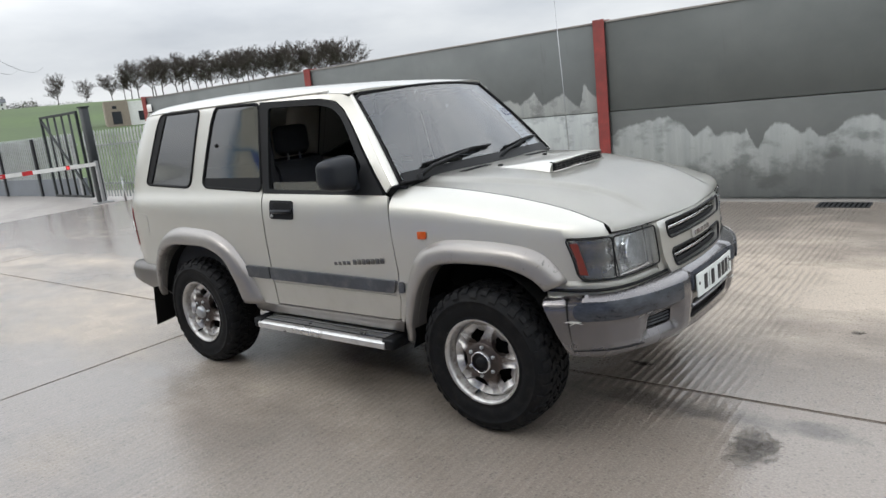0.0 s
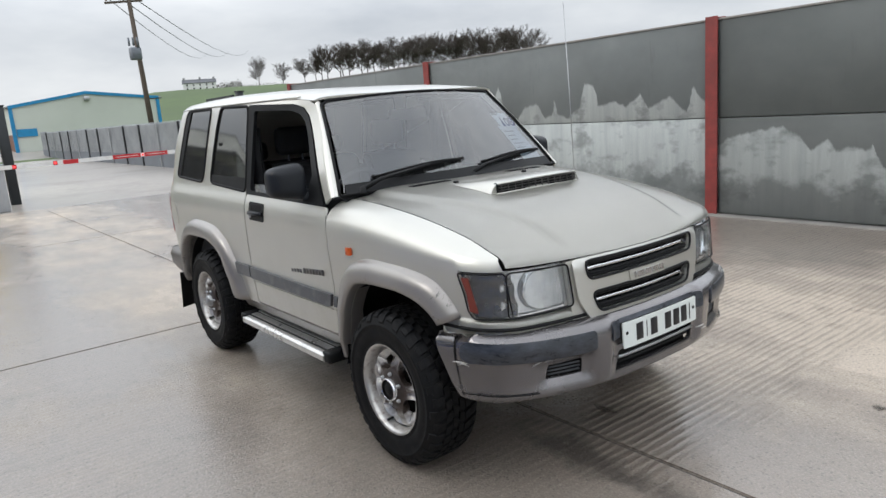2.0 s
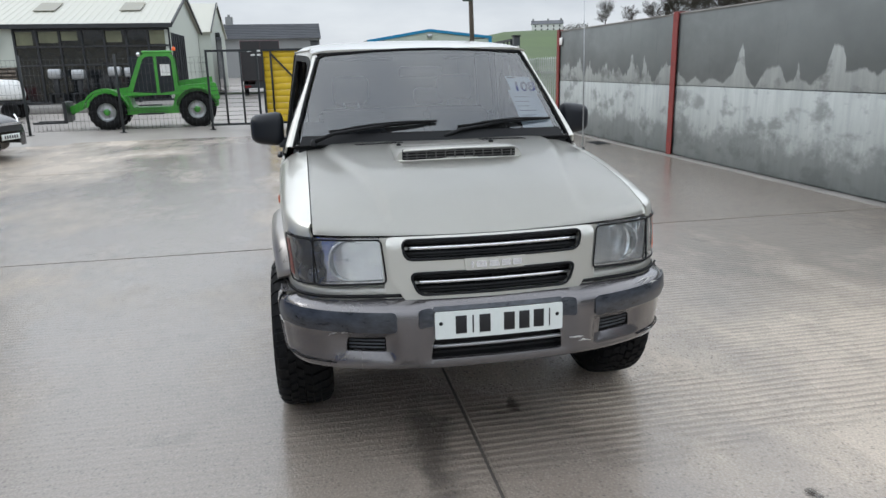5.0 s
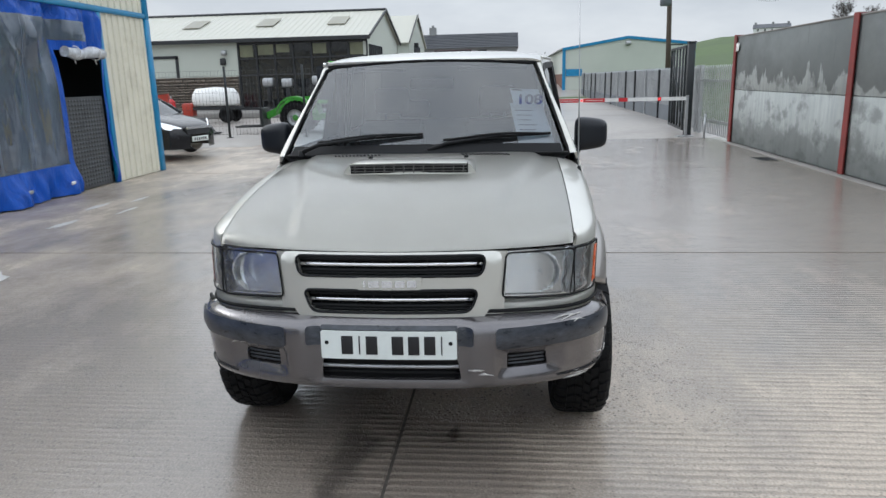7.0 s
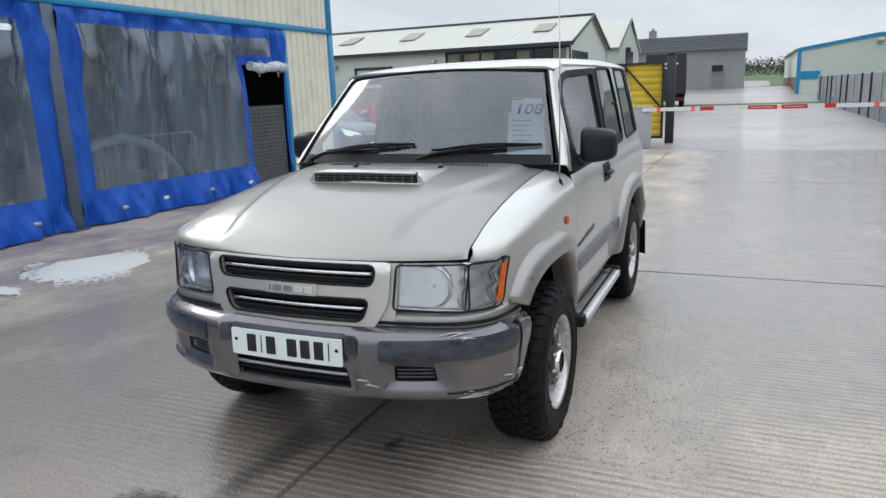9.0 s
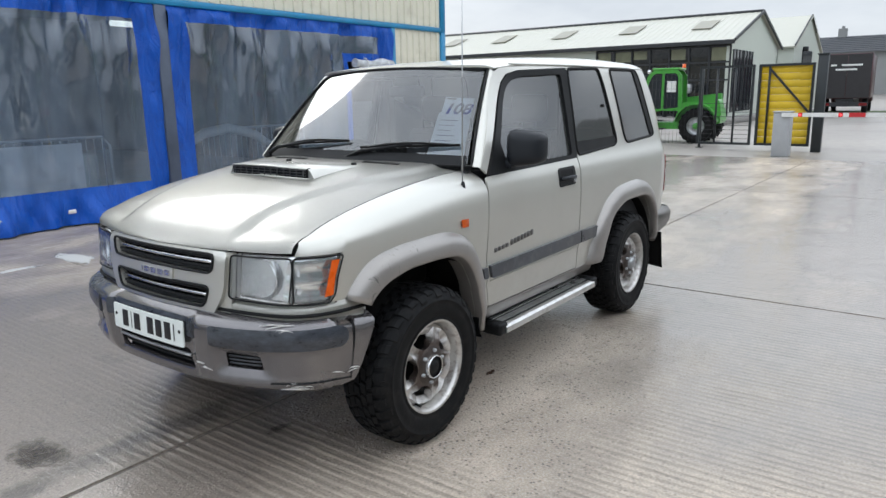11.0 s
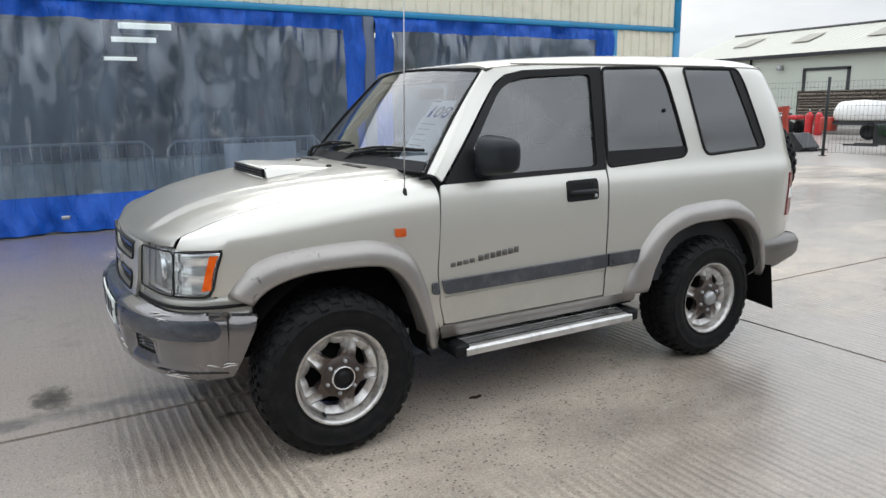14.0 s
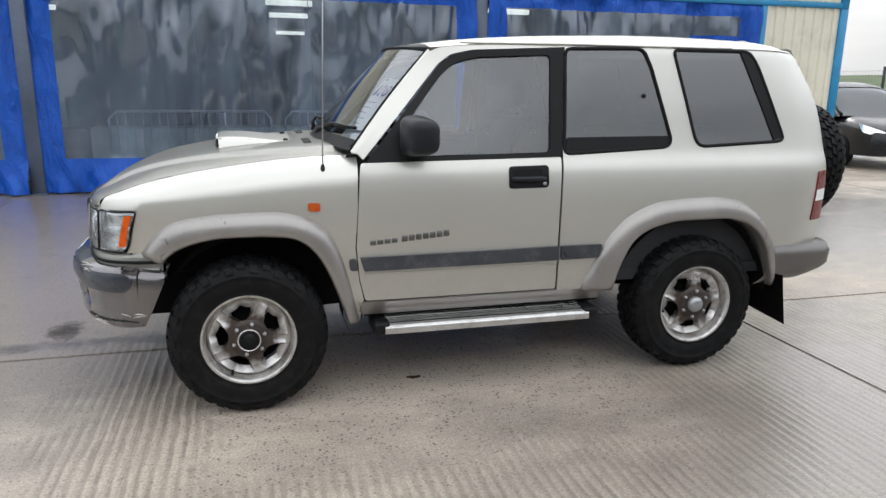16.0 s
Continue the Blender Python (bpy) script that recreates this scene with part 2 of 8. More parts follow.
    # grime washed along the joint before the bumper
    grime = n.math("MULTIPLY", n.ramp(n.math("ABSOLUTE", n.math("ADD", n.math("ADD", y, 0.25), n.ramp(n.noise(3.0, 5.0, 0.7), 0.25, 0.75, -0.10, 0.10))), 0.03, 0.11, 1.0, 0.0), n.ramp(n.noise(1.7, 4.0, 0.7), 0.40, 0.56))
    col = n.mix(n.math("MULTIPLY", grime, n.ramp(x, 1.0, 1.6, 0.0, 0.7)), col, (0.045, 0.038, 0.032))
    # relief of the slab, and the softer relief of the water on it
    gravel = n.math("ADD", n.math("MULTIPLY", grit, 0.35), n.math("MULTIPLY", n.math("SUBTRACT", stone, pit), n.ramp(worn, 0.0, 1.0, 0.08, 0.35)))
    height = n.math("ADD", n.math("MULTIPLY", ribs, 0.8), gravel)
    film = n.math("ADD", n.math("MULTIPLY", ribs, 0.55), n.math("ADD", n.math("MULTIPLY", gravel, 0.7), n.math("MULTIPLY", n.noise(16.0, 4.0, 0.6), 0.35)))
    return n.done(Base_Color=col, Roughness=n.ramp(mid, 0.3, 0.7, 0.48, 0.62), Specular_IOR_Level=0.4, Normal=n.bump(height, 1.0, 0.010),
                  Coat_Weight=n.ramp(wet, 0.0, 1.0, 0.22, 1.0), Coat_Roughness=n.ramp(wet, 0.0, 1.0, 0.28, 0.11), Coat_IOR=1.56, Coat_Normal=n.bump(film, 0.75, 0.0055))


def wall_panel_mat(name, level, reach, seed, body=(0.128, 0.141, 0.139), bloom_tone=1.02, crest=None, foot=0.0):
    """Grey precast panel; pale lime bloom with a ragged upper edge of drips and peaks. crest: (x, height) of the peaks and dips that it runs through."""
    n = Nodes(name)
    sep = n.put("SeparateXYZ", Vector=n.co.outputs["Object"])
    x, z = sep.outputs["X"], sep.outputs["Z"]
    comb = n.put("CombineXYZ", X=x, Y=float(seed), Z=n.math("MULTIPLY", z, 0.16))
    spikes = n.put("TexNoise", Vector=comb.outputs[0], Scale=2.9, Detail=5.0, Roughness=0.62).outputs["Fac"]
    swell = n.put("TexNoise", Vector=comb.outputs[0], Scale=0.55, Detail=2.0).outputs["Fac"]
    if crest:
        x0, x1 = crest[0][0], crest[-1][0]
        line = n.put("ValToRGB", Fac=n.ramp(n.math("ADD", x, n.ramp(n.noise(5.0, 4.0, 0.65, (1, 1, 0.6)), 0.3, 0.7, -0.025, 0.025)), x0, x1))
        stops = line.color_ramp.elements
        for k, (a, h) in enumerate(crest):
            s = stops[k] if k < 2 else stops.new(1.0)
            s.position = (a - x0) / (x1 - x0)
            s.color = (h / 2.4, h / 2.4, h / 2.4, 1)
        tall = n.put("SeparateColor", Color=line.outputs["Color"]).outputs[0]
        top = n.math("ADD", n.math("MULTIPLY", tall, 2.4), n.ramp(n.noise(14.0, 5.0, 0.7, (1, 1, 0.25)), 0.3, 0.7, -0.018, 0.018))
    else:
        top = n.math("ADD", n.math("MULTIPLY", n.math("POWER", n.ramp(spikes, 0.36, 0.70), 1.5), reach), n.math("ADD", n.ramp(swell, 0.3, 0.7, -0.14, 0.14), level))
    bloom = n.ramp(n.math("SUBTRACT", top, z), -0.012, 0.022)
    blotch = n.noise(2.6, 5.0, 0.6, (0.8, 1, 1.2))
    runs = n.noise(9.0, 4.0, 0.6, (1, 1, 0.10))
    base = n.mix(n.ramp(n.noise(0.8, 5.0), 0.3, 0.7), tuple(c * 0.85 for c in body), tuple(c * 1.2 for c in body))
    base = n.mix(n.ramp(runs, 0.64, 0.74, 0, 0.45), base, (0.07, 0.072, 0.07))
    pale = n.mix(n.ramp(runs, 0.3, 0.7), (0.30 * bloom_tone, 0.325 * bloom_tone, 0.32 * bloom_tone), (0.42 * bloom_tone, 0.445 * bloom_tone, 0.435 * bloom_tone))
    pale = n.mix(n.ramp(blotch, 0.52, 0.64, 0, 0.85), pale, (0.17 * bloom_tone, 0.185 * bloom_tone, 0.18 * bloom_tone))
    under = n.ramp(n.math("ADD", z, n.ramp(n.noise(1.5, 5.0, 0.65), 0.3, 0.7, -0.28, 0.28)), foot - 0.10, foot + 0.10)
    shade = n.math("MULTIPLY", n.math("MULTIPLY", bloom, n.ramp(under, 0.0, 1.0, 0.30, 1.0)), n.ramp(n.noise(1.1, 4.0), 0.25, 0.5, 0.75, 1.0))
    col = n.mix(shade, base, pale)
    grit = n.noise(90.0, 3.0)
    col = n.mix(n.ramp(grit, 0.3, 0.7, 0, 0.2), col, (0.1, 0.1, 0.1))
    return n.done(Base_Color=col, Roughness=n.ramp(blotch, 0.3, 0.7, 0.55, 0.8), Normal=n.bump(grit, 0.25, 0.003))


PAINT = car_paint("champagne_silver_paint", (0.615, 0.605, 0.555), 0.74, 0.39, 0.18, (0.36, 0.32, 0.265))
PAINT_LOW = car_paint("grey_brown_lower_paint", (0.32, 0.30, 0.285), 0.6, 0.34, 0.3, (0.27, 0.235, 0.20))


def scuffed_flare(name):
    """Grey-brown flare paint, rubbed through to dark plastic in streaks."""
    n = Nodes(name)
    a, b = n.noise(3.0, 5.0, 0.6), n.noise(11.0, 7.0, 0.78, (1.6, 1, 1.0), distortion=0.8)
    col = n.mix(n.ramp(a, 0.3, 0.7), (0.30, 0.28, 0.265), (0.37, 0.35, 0.33))
    z = n.put("SeparateXYZ", Vector=n.co.outputs["Object"])
    front = n.math("MULTIPLY", n.ramp(n.math("ABSOLUTE", z.outputs["X"]), 1.2, 1.55), 0.07)
    worn = n.ramp(n.math("ADD", b, front), 0.64, 0.70, 0, 0.9)
    col = n.mix(worn, col, (0.045, 0.042, 0.04))
    col = n.mix(n.ramp(n.noise(60.0, 4.0, 0.7), 0.66, 0.72, 0, 0.5), col, (0.09, 0.075, 0.06))
    return n.done(Base_Color=col, Metallic=n.ramp(worn, 0, 1, 0.6, 0.0), Roughness=n.ramp(a, 0.3, 0.7, 0.30, 0.42), Coat_Weight=0.4, Coat_Roughness=0.12, Normal=n.bump(b, 0.06, 0.002))


FLARE = scuffed_flare("scuffed_flare_paint")
BUMPER = scuffed_bumper("scuffed_grey_bumper")
STRIP = worn_strip("worn_black_strip")
RUB = surface("slate_rubbing_strip", (0.045, 0.05, 0.06), 0.34, var=0.35, scale=5, fine=90, bump=0.08, coat=0.3, dirt=(0.16, 0.16, 0.165), dirt_amount=0.5)
BLACK = surface("black_plastic", (0.009, 0.0095, 0.0105), 0.5, var=0.25, bump=0.25, spec=0.22)
MIRROR_BLACK = surface("mirror_plastic", (0.012, 0.014, 0.018), 0.42, var=0.15, bump=0.2, fine=300, spec=0.3)
RUBBER = surface("rubber_seal", (0.007, 0.007, 0.0075), 0.6, var=0.2, spec=0.2)
TYRE = surface("tyre_rubber", (0.007, 0.0073, 0.008), 0.62, var=0.3, scale=9, fine=90, bump=0.4, spec=0.16, dirt=(0.032, 0.029, 0.026), dirt_amount=0.35)
ALLOY = surface("worn_alloy", (0.60, 0.585, 0.56), 0.36, 0.75, var=0.15, scale=14, dirt=(0.16, 0.10, 0.075), dirt_amount=0.75)
ALLOY_DARK = surface("brake_dusted_alloy", (0.075, 0.061, 0.054), 0.42, 0.6, var=0.3, scale=18)
def spoke_alloy(name):
    """Bright at the rim, brown with brake dust towards the middle."""
    n = Nodes(name)
    v = n.put("SeparateXYZ", Vector=n.co.outputs["Object"])
    r = n.math("SQRT", n.math("ADD", n.math("POWER", v.outputs["X"], 2.0), n.math("POWER", v.outputs["Z"], 2.0)))
    r = n.math("ADD", r, n.ramp(n.noise(14.0, 5.0, 0.7), 0.3, 0.7, -0.03, 0.03))
    col = n.mix(n.ramp(r, 0.112, 0.172), (0.095, 0.075, 0.066), (0.68, 0.665, 0.645))
    return n.done(Base_Color=col, Metallic=0.65, Roughness=0.36, Normal=n.bump(n.noise(120.0), 0.1, 0.001))


ALLOY_SPOKE = spoke_alloy("dusty_spokes")
CHROME_DARK = surface("dull_dark_chrome", (0.16, 0.155, 0.15), 0.35, 0.8, var=0.3, scale=40)
CHROME = surface("chrome", (0.78, 0.78, 0.79), 0.12, 1.0, var=0.06)
STEEL = surface("galvanised_steel", (0.42, 0.43, 0.44), 0.42, 0.8, var=0.15, scale=6)
ALUMINIUM = surface("brushed_aluminium", (0.72, 0.71, 0.69), 0.32, 0.85, var=0.08, scale=6, dirt=(0.2, 0.18, 0.15), dirt_amount=0.4)
CABIN = surface("dark_cabin_trim", (0.028, 0.029, 0.032), 0.75, var=0.2, bump=0.3)
CLOTH = surface("seat_cloth", (0.04, 0.041, 0.046), 0.9, var=0.25, fine=400, bump=0.5)
LINING = surface("roof_lining", (0.30, 0.295, 0.28), 0.9, var=0.1, fine=400)
UNDER = surface("underbody", (0.008, 0.008, 0.008), 0.85, var=0.4, spec=0.15)
GLASS = glass("windscreen_glass", (0.50, 0.58, 0.63), 2.1, 0.03)
GLASS_DARK = glass("tinted_glass", (0.06, 0.062, 0.065), 2.2, 0.05)
GLASS_SIDE = glass("door_glass", (0.36, 0.38, 0.375), 2.0, 0.06)
LENS = glass("lamp_lens", (0.96, 0.975, 0.98), 1.6, 0.09, 0.011)
AMBER = surface("amber_lens", (0.72, 0.105, 0.004), 0.3, var=0.12, scale=30, coat=0.2, spec=0.3)
AMBER_SIDE = surface("side_amber_lens", (0.50, 0.085, 0.012), 0.3, var=0.12, scale=30, coat=0.3, spec=0.3)
AMBER_DULL = surface("dull_amber_lens", (0.17, 0.03, 0.018), 0.3, var=0.15, coat=0.4)
RED_LENS = surface("red_lens", (0.15, 0.007, 0.009), 0.25, var=0.15, coat=0.3, spec=0.3)
REFLECTOR = surface("lamp_reflector", (0.90, 0.93, 0.96), 0.14, 0.92, var=0.16, scale=14, fine=22, bump=0.22)
REFLECTOR_DULL = surface("dull_lamp_reflector", (0.20, 0.20, 0.195), 0.25, 0.9, var=0.4, scale=9, fine=45, bump=0.5)
BOWL = surface("lamp_bowl", (0.92, 0.94, 0.96), 0.10, 1.0, var=0.05, scale=6, fine=30, bump=0.15)
WHITE_PLATE = surface("plate_white", (0.76, 0.80, 0.77), 0.4, var=0.04, dirt=(0.4, 0.4, 0.36), dirt_amount=0.25)
INK = surface("black_ink", (0.012, 0.012, 0.014), 0.5, var=0.1)
PAPER = surface("white_paper", (0.90, 0.93, 0.97), 0.8, var=0.03, scale=8)
PAPER_BLUE = surface("blue_ink", (0.018, 0.028, 0.12), 0.7, var=0.05)
RUST_DARK = surface("dark_rust", (0.05, 0.022, 0.01), 0.85, var=0.4, scale=60)
RUST = surface("rust", (0.13, 0.045, 0.015), 0.85, var=0.4, scale=40)

CONCRETE = concrete_ground("wet_brushed_concrete")
JOINT = surface("joint_filler", (0.085, 0.075, 0.065), 0.7, var=0.3)


# ---------------------------------------------------------------- mesh helpers
def pchip(xs, ys):
    """A smooth curve through the points that never overshoots."""
    x, y = np.array(xs, float), np.array(ys, float)
    if x[0] > x[-1]:
        x, y = x[::-1], y[::-1]
    h, d = np.diff(x), np.diff(y) / np.diff(x)
    m = np.zeros(len(x))
    m[0], m[-1] = d[0], d[-1]
    for i in range(1, len(x) - 1):
        if d[i - 1] * d[i] > 0:
            w1, w2 = 2 * h[i] + h[i - 1], h[i] + 2 * h[i - 1]
            m[i] = (w1 + w2) / (w1 / d[i - 1] + w2 / d[i])

    def f(v):
        v = min(max(v, x[0]), x[-1])
        i = min(int(np.searchsorted(x, v, "right")) - 1, len(h) - 1)
        s = (v - x[i]) / h[i]
        return float((2 * s**3 - 3 * s**2 + 1) * y[i] + (s**3 - 2 * s**2 + s) * h[i] * m[i] + (-2 * s**3 + 3 * s**2) * y[i + 1] + (s**3 - s**2) * h[i] * m[i + 1])

    return f


def smooth(a, b, v):
    s = min(max((v - a) / (b - a), 0.0), 1.0)
    return s * s * (3 - 2 * s)


def dense(poly, step):
    """The closed outline with points no further apart than step."""
    out = []
    for (ax, ay), (bx, by) in zip(poly, poly[1:] + poly[:1]):
        k = max(1, math.ceil(math.hypot(bx - ax, by - ay) / step))
        out += [(ax + (bx - ax) * i / k, ay + (by - ay) * i / k) for i in range(k)]
    return out


def rounded(poly, r, k=5):
    """The outline with its corners rounded to about r."""
    out = []
    for i, p in enumerate(poly):
        a, b, c = Vector(poly[i - 1]), Vector(p), Vector(poly[(i + 1) % len(poly)])
        da, dc = min(r, (a - b).length * 0.45), min(r, (c - b).length * 0.45)
        s, e = b + (a - b).normalized() * da, b + (c - b).normalized() * dc
        for j in range(k + 1):
            u = j / k
            q = s * (1 - u) ** 2 + b * 2 * u * (1 - u) + e * u**2
            out.append((q.x, q.y))
    return out


def within(poly, pts):
    p, q = np.array(poly), np.roll(np.array(poly), -1, axis=0)
    res = np.zeros(len(pts), bool)
    for (ax, ay), (bx, by) in zip(p, q):
        if ay == by:
            continue
        cross = ((ay > pts[:, 1]) != (by > pts[:, 1])) & (pts[:, 0] < (bx - ax) * (pts[:, 1] - ay) / (by - ay) + ax)
        res ^= cross
    return res


def far_from(poly, pts, d):
    p, q = np.array(poly), np.roll(np.array(poly), -1, axis=0)
    e = q - p
    l2 = np.maximum((e**2).sum(1), 1e-12)
    t = np.clip(((pts[:, None, :] - p[None]) * e[None]).sum(2) / l2[None], 0, 1)
    near = np.linalg.norm(pts[:, None, :] - p[None] - t[..., None] * e[None], axis=2).min(1)
    return near > d


def panel(outline, surf, out, holes=(), step=0.03, thick=0.012, ratio=1.0):
    """A sheet of the given thickness: an outline in two parameters laid onto the surface surf(u, v). out: the way its face looks."""
    loops = [dense(list(outline), step)] + [dense(list(h), step) for h in holes]
    us, vs = [p[0] for p in loops[0]], [p[1] for p in loops[0]]
    gu = np.arange(min(us) + step * 0.37, max(us), step)
    gv = np.arange(min(vs) + step * 0.41, max(vs), step * ratio)
    grid = np.array([(u + (0.5 * step if j % 2 else 0), v) for j, v in enumerate(gv) for u in gu]).reshape(-1, 2)
    keep = within(loops[0], grid)
    for h in loops[1:]:
        keep &= ~within(h, grid)
    grid = grid[keep]
    for loop in loops:
        if len(grid):
            grid = grid[far_from(loop, grid, step * 0.45)]
    pts, edges = [], []
    for loop in loops:
        k = len(pts)
        pts += [Vector(p) for p in loop]
        edges += [(k + i, k + (i + 1) % len(loop)) for i in range(len(loop))]
    pts += [Vector(p) for p in grid]
    got = delaunay_2d_cdt(pts, edges, [], 0, 1e-7)
    flat, tris = got[0], got[2]
    mid = np.array([np.mean([(flat[i].x, flat[i].y) for i in f], axis=0) for f in tris])
    keep = within(loops[0], mid)
    for h in loops[1:]:
        keep &= ~within(h, mid)
    def span(f):
        a, b, c = (flat[i] for i in f)
        return abs((b - a).cross(c - a))

    tris = [f for f, k in zip(tris, keep) if k and span(f) > 2e-3 * step * step]
    bm = bmesh.new()
    out = Vector(out)
    front, back = {}, {}
    for i in sorted({i for f in tris for i in f}):
        u, v = flat[i].x, flat[i].y
        p = Vector(surf(u, v))
        e = 0.004
        n = (Vector(surf(u + e, v)) - Vector(surf(u - e, v))).cross(Vector(surf(u, v + e)) - Vector(surf(u, v - e)))
        n = n.normalized() if n.length > 1e-12 else out
        if n.dot(out) < 0:
            n = -n
        front[i], back[i] = bm.verts.new(p), p - n * thick
    count = {}
    for f in tris:
        a, b, c = (front[i].co for i in f)
        f = list(f) if (b - a).cross(c - a).dot(out) > 0 else list(f)[::-1]
        bm.faces.new([front[i] for i in f]).smooth = True
        for i, j in zip(f, f[1:] + f[:1]):
            count[(i, j)] = count.get((j, i), 0) * 0 + 1
    if thick:
        rim = {}
        for i, j in list(count):
            if (j, i) not in count:
                for k in (i, j):
                    if k not in rim:
                        rim[k] = (bm.verts.new(front[k].co), bm.verts.new(back[k]))
                bm.faces.new((rim[j][0], rim[i][0], rim[i][1], rim[j][1]))
    return bm


def mirrored(bm):
    """A copy on the other side of the plane y = 0."""
    b = bm.copy()
    for v in b.verts:
        v.co.y = -v.co.y
    bmesh.ops.reverse_faces(b, faces=b.faces)
    return b


def box(x0, x1, y0, y1, z0, z1, bevel=0.0, seg=2):
    bm = bmesh.new()
    bmesh.ops.create_cube(bm, size=1.0)
    for v in bm.verts:
        v.co = ((x0 + x1) / 2 + v.co.x * (x1 - x0), (y0 + y1) / 2 + v.co.y * (y1 - y0), (z0 + z1) / 2 + v.co.z * (z1 - z0))
    if bevel:
        bmesh.ops.bevel(bm, geom=bm.edges[:], offset=bevel, segments=seg, profile=0.5, affect="EDGES")
        for f in bm.faces:
            f.smooth = True
    return bm


def lathe(profile, k, axis="y", centre=(0, 0, 0), start=0.0):
    """Turns (radius, along) points round an axis through centre."""
    bm = bmesh.new()
    rings = []
    for j in range(k):
        a = start + 2 * math.pi * j / k
        ring = []
        for r, s in profile:
            c, d = r * math.cos(a), r * math.sin(a)
            p = {"y": (c, s, d), "x": (s, c, d), "z": (c, d, s)}[axis]
            ring.append(bm.verts.new(Vector(p) + Vector(centre)))
        rings.append(ring)
    for j in range(k):
        a, b = rings[j], rings[(j + 1) % k]
        for i in range(len(profile) - 1):
            f = bm.faces.new((a[i], a[i + 1], b[i + 1], b[i]))
            f.smooth = True
    bmesh.ops.recalc_face_normals(bm, faces=bm.faces)
    return bm


def rod(a, b, r0, r1=None, k=10):
    """A round bar from a to b, closed at the ends."""
    a, b = Vector(a), Vector(b)
    q = (b - a).to_track_quat("Z", "Y")
    bm = bmesh.new()
    bmesh.ops.create_cone(bm, cap_ends=True, segments=k, radius1=r0, radius2=r0 if r1 is None else r1, depth=(b - a).length,
                          matrix=Matrix.Translation((a + b) / 2) @ q.to_matrix().to_4x4())
    for f in bm.faces:
        f.smooth = len(f.verts) == 4
    return bm


def beam(a, b, w, h, up=(0, 0, 1)):
    """A square bar from a to b, w wide and h high."""
    a, b, up = Vector(a), Vector(b), Vector(up)
    d = (b - a).normalized()
    s = d.cross(up).normalized()
    t = s.cross(d)
    bm = bmesh.new()
    ring = [[bm.verts.new(p + s * (w / 2 * i) + t * (h / 2 * j)) for i, j in ((-1, -1), (1, -1), (1, 1), (-1, 1))] for p in (a, b)]
    for i in range(4):
        bm.faces.new((ring[0][i], ring[0][(i + 1) % 4], ring[1][(i + 1) % 4], ring[1][i]))
    bm.faces.new(ring[0][::-1]), bm.faces.new(ring[1])
    bmesh.ops.recalc_face_normals(bm, faces=bm.faces)
    return bm


def tube(pts, r, k=8):
    """A round tube along a line of points."""
    bm = bmesh.new()
    pts = [Vector(p) for p in pts]
    rings = []
    for i, p in enumerate(pts):
        d = (pts[min(i + 1, len(pts) - 1)] - pts[max(i - 1, 0)]).normalized()
        s = d.cross(Vector((0.31, 0.17, 0.93))).normalized()
        t = d.cross(s)
        rad = r[i] if isinstance(r, (list, tuple)) else r
        rings.append([bm.verts.new(p + (s * math.cos(2 * math.pi * j / k) + t * math.sin(2 * math.pi * j / k)) * rad) for j in range(k)])
    for a, b in zip(rings, rings[1:]):
        for j in range(k):
            bm.faces.new((a[j], a[(j + 1) % k], b[(j + 1) % k], b[j])).smooth = True
    bm.faces.new(rings[0][::-1]), bm.faces.new(rings[-1])
    return bm


def joined(*bms):
    out = bmesh.new()
    for b in bms:
        me = bpy.data.meshes.new("join")
        b.to_mesh(me)
        out.from_mesh(me)
        bpy.data.meshes.remove(me)
        b.free()
    return out


def grid_mesh(f, nu, nv, thick=0.0, closed=False):
    """A sheet f(u, v) over 0..1 by 0..1."""
    bm = bmesh.new()
    v = [[bm.verts.new(f(i / nu, j / nv)) for j in range(nv + 1)] for i in range(nu + 1)]
    for i in range(nu):
        for j in range(nv):
            bm.faces.new((v[i][j], v[i + 1][j], v[i + 1][j + 1], v[i][j + 1])).smooth = True
    if thick:
        bmesh.ops.solidify(bm, geom=bm.faces[:], thickness=thick)
        bmesh.ops.recalc_face_normals(bm, faces=bm.faces)
    return bm


def extruded(poly, a, b, axis="y"):
    """A prism: a flat outline drawn out along an axis from a to b. The outline's two numbers are the other axes in order."""
    bm = bmesh.new()
    def place(p, s):
        return {"y": (p[0], s, p[1]), "x": (s, p[0], p[1]), "z": (p[0], p[1], s)}[axis]
    lo, hi = [bm.verts.new(place(p, a)) for p in poly], [bm.verts.new(place(p, b)) for p in poly]
    bm.faces.new(lo), bm.faces.new(hi[::-1])
    for i in range(len(poly)):
        j = (i + 1) % len(poly)
        bm.faces.new((lo[i], hi[i], hi[j], lo[j]))
    bmesh.ops.recalc_face_normals(bm, faces=bm.faces)
    return bm


def thing(name, label, category, group="", kind=""):
    return tagged(new(name), label, category, group, kind)


def part(name, bm, material, parent=None, label=""):
    me = bpy.data.meshes.new(name)
    bm.to_mesh(me)
    bm.free()
    me.materials.append(material)
    ob = new(name, me)
    if parent is not None:
        ob.parent = parent
    return tagged(ob, label)


def solid(name, bm, material, label, category, group="", kind=""):
    return tagged(part(name, bm, material), label, category, group, kind)
# ---------------------------------------------------------------- the off-road car
# x runs forward, y to the car's left, z up; the axles stand at x = +-1.165.
AXLE, HUB_Z, TYRE_R = 1.165, 0.362, 0.362
ZC = 0.958

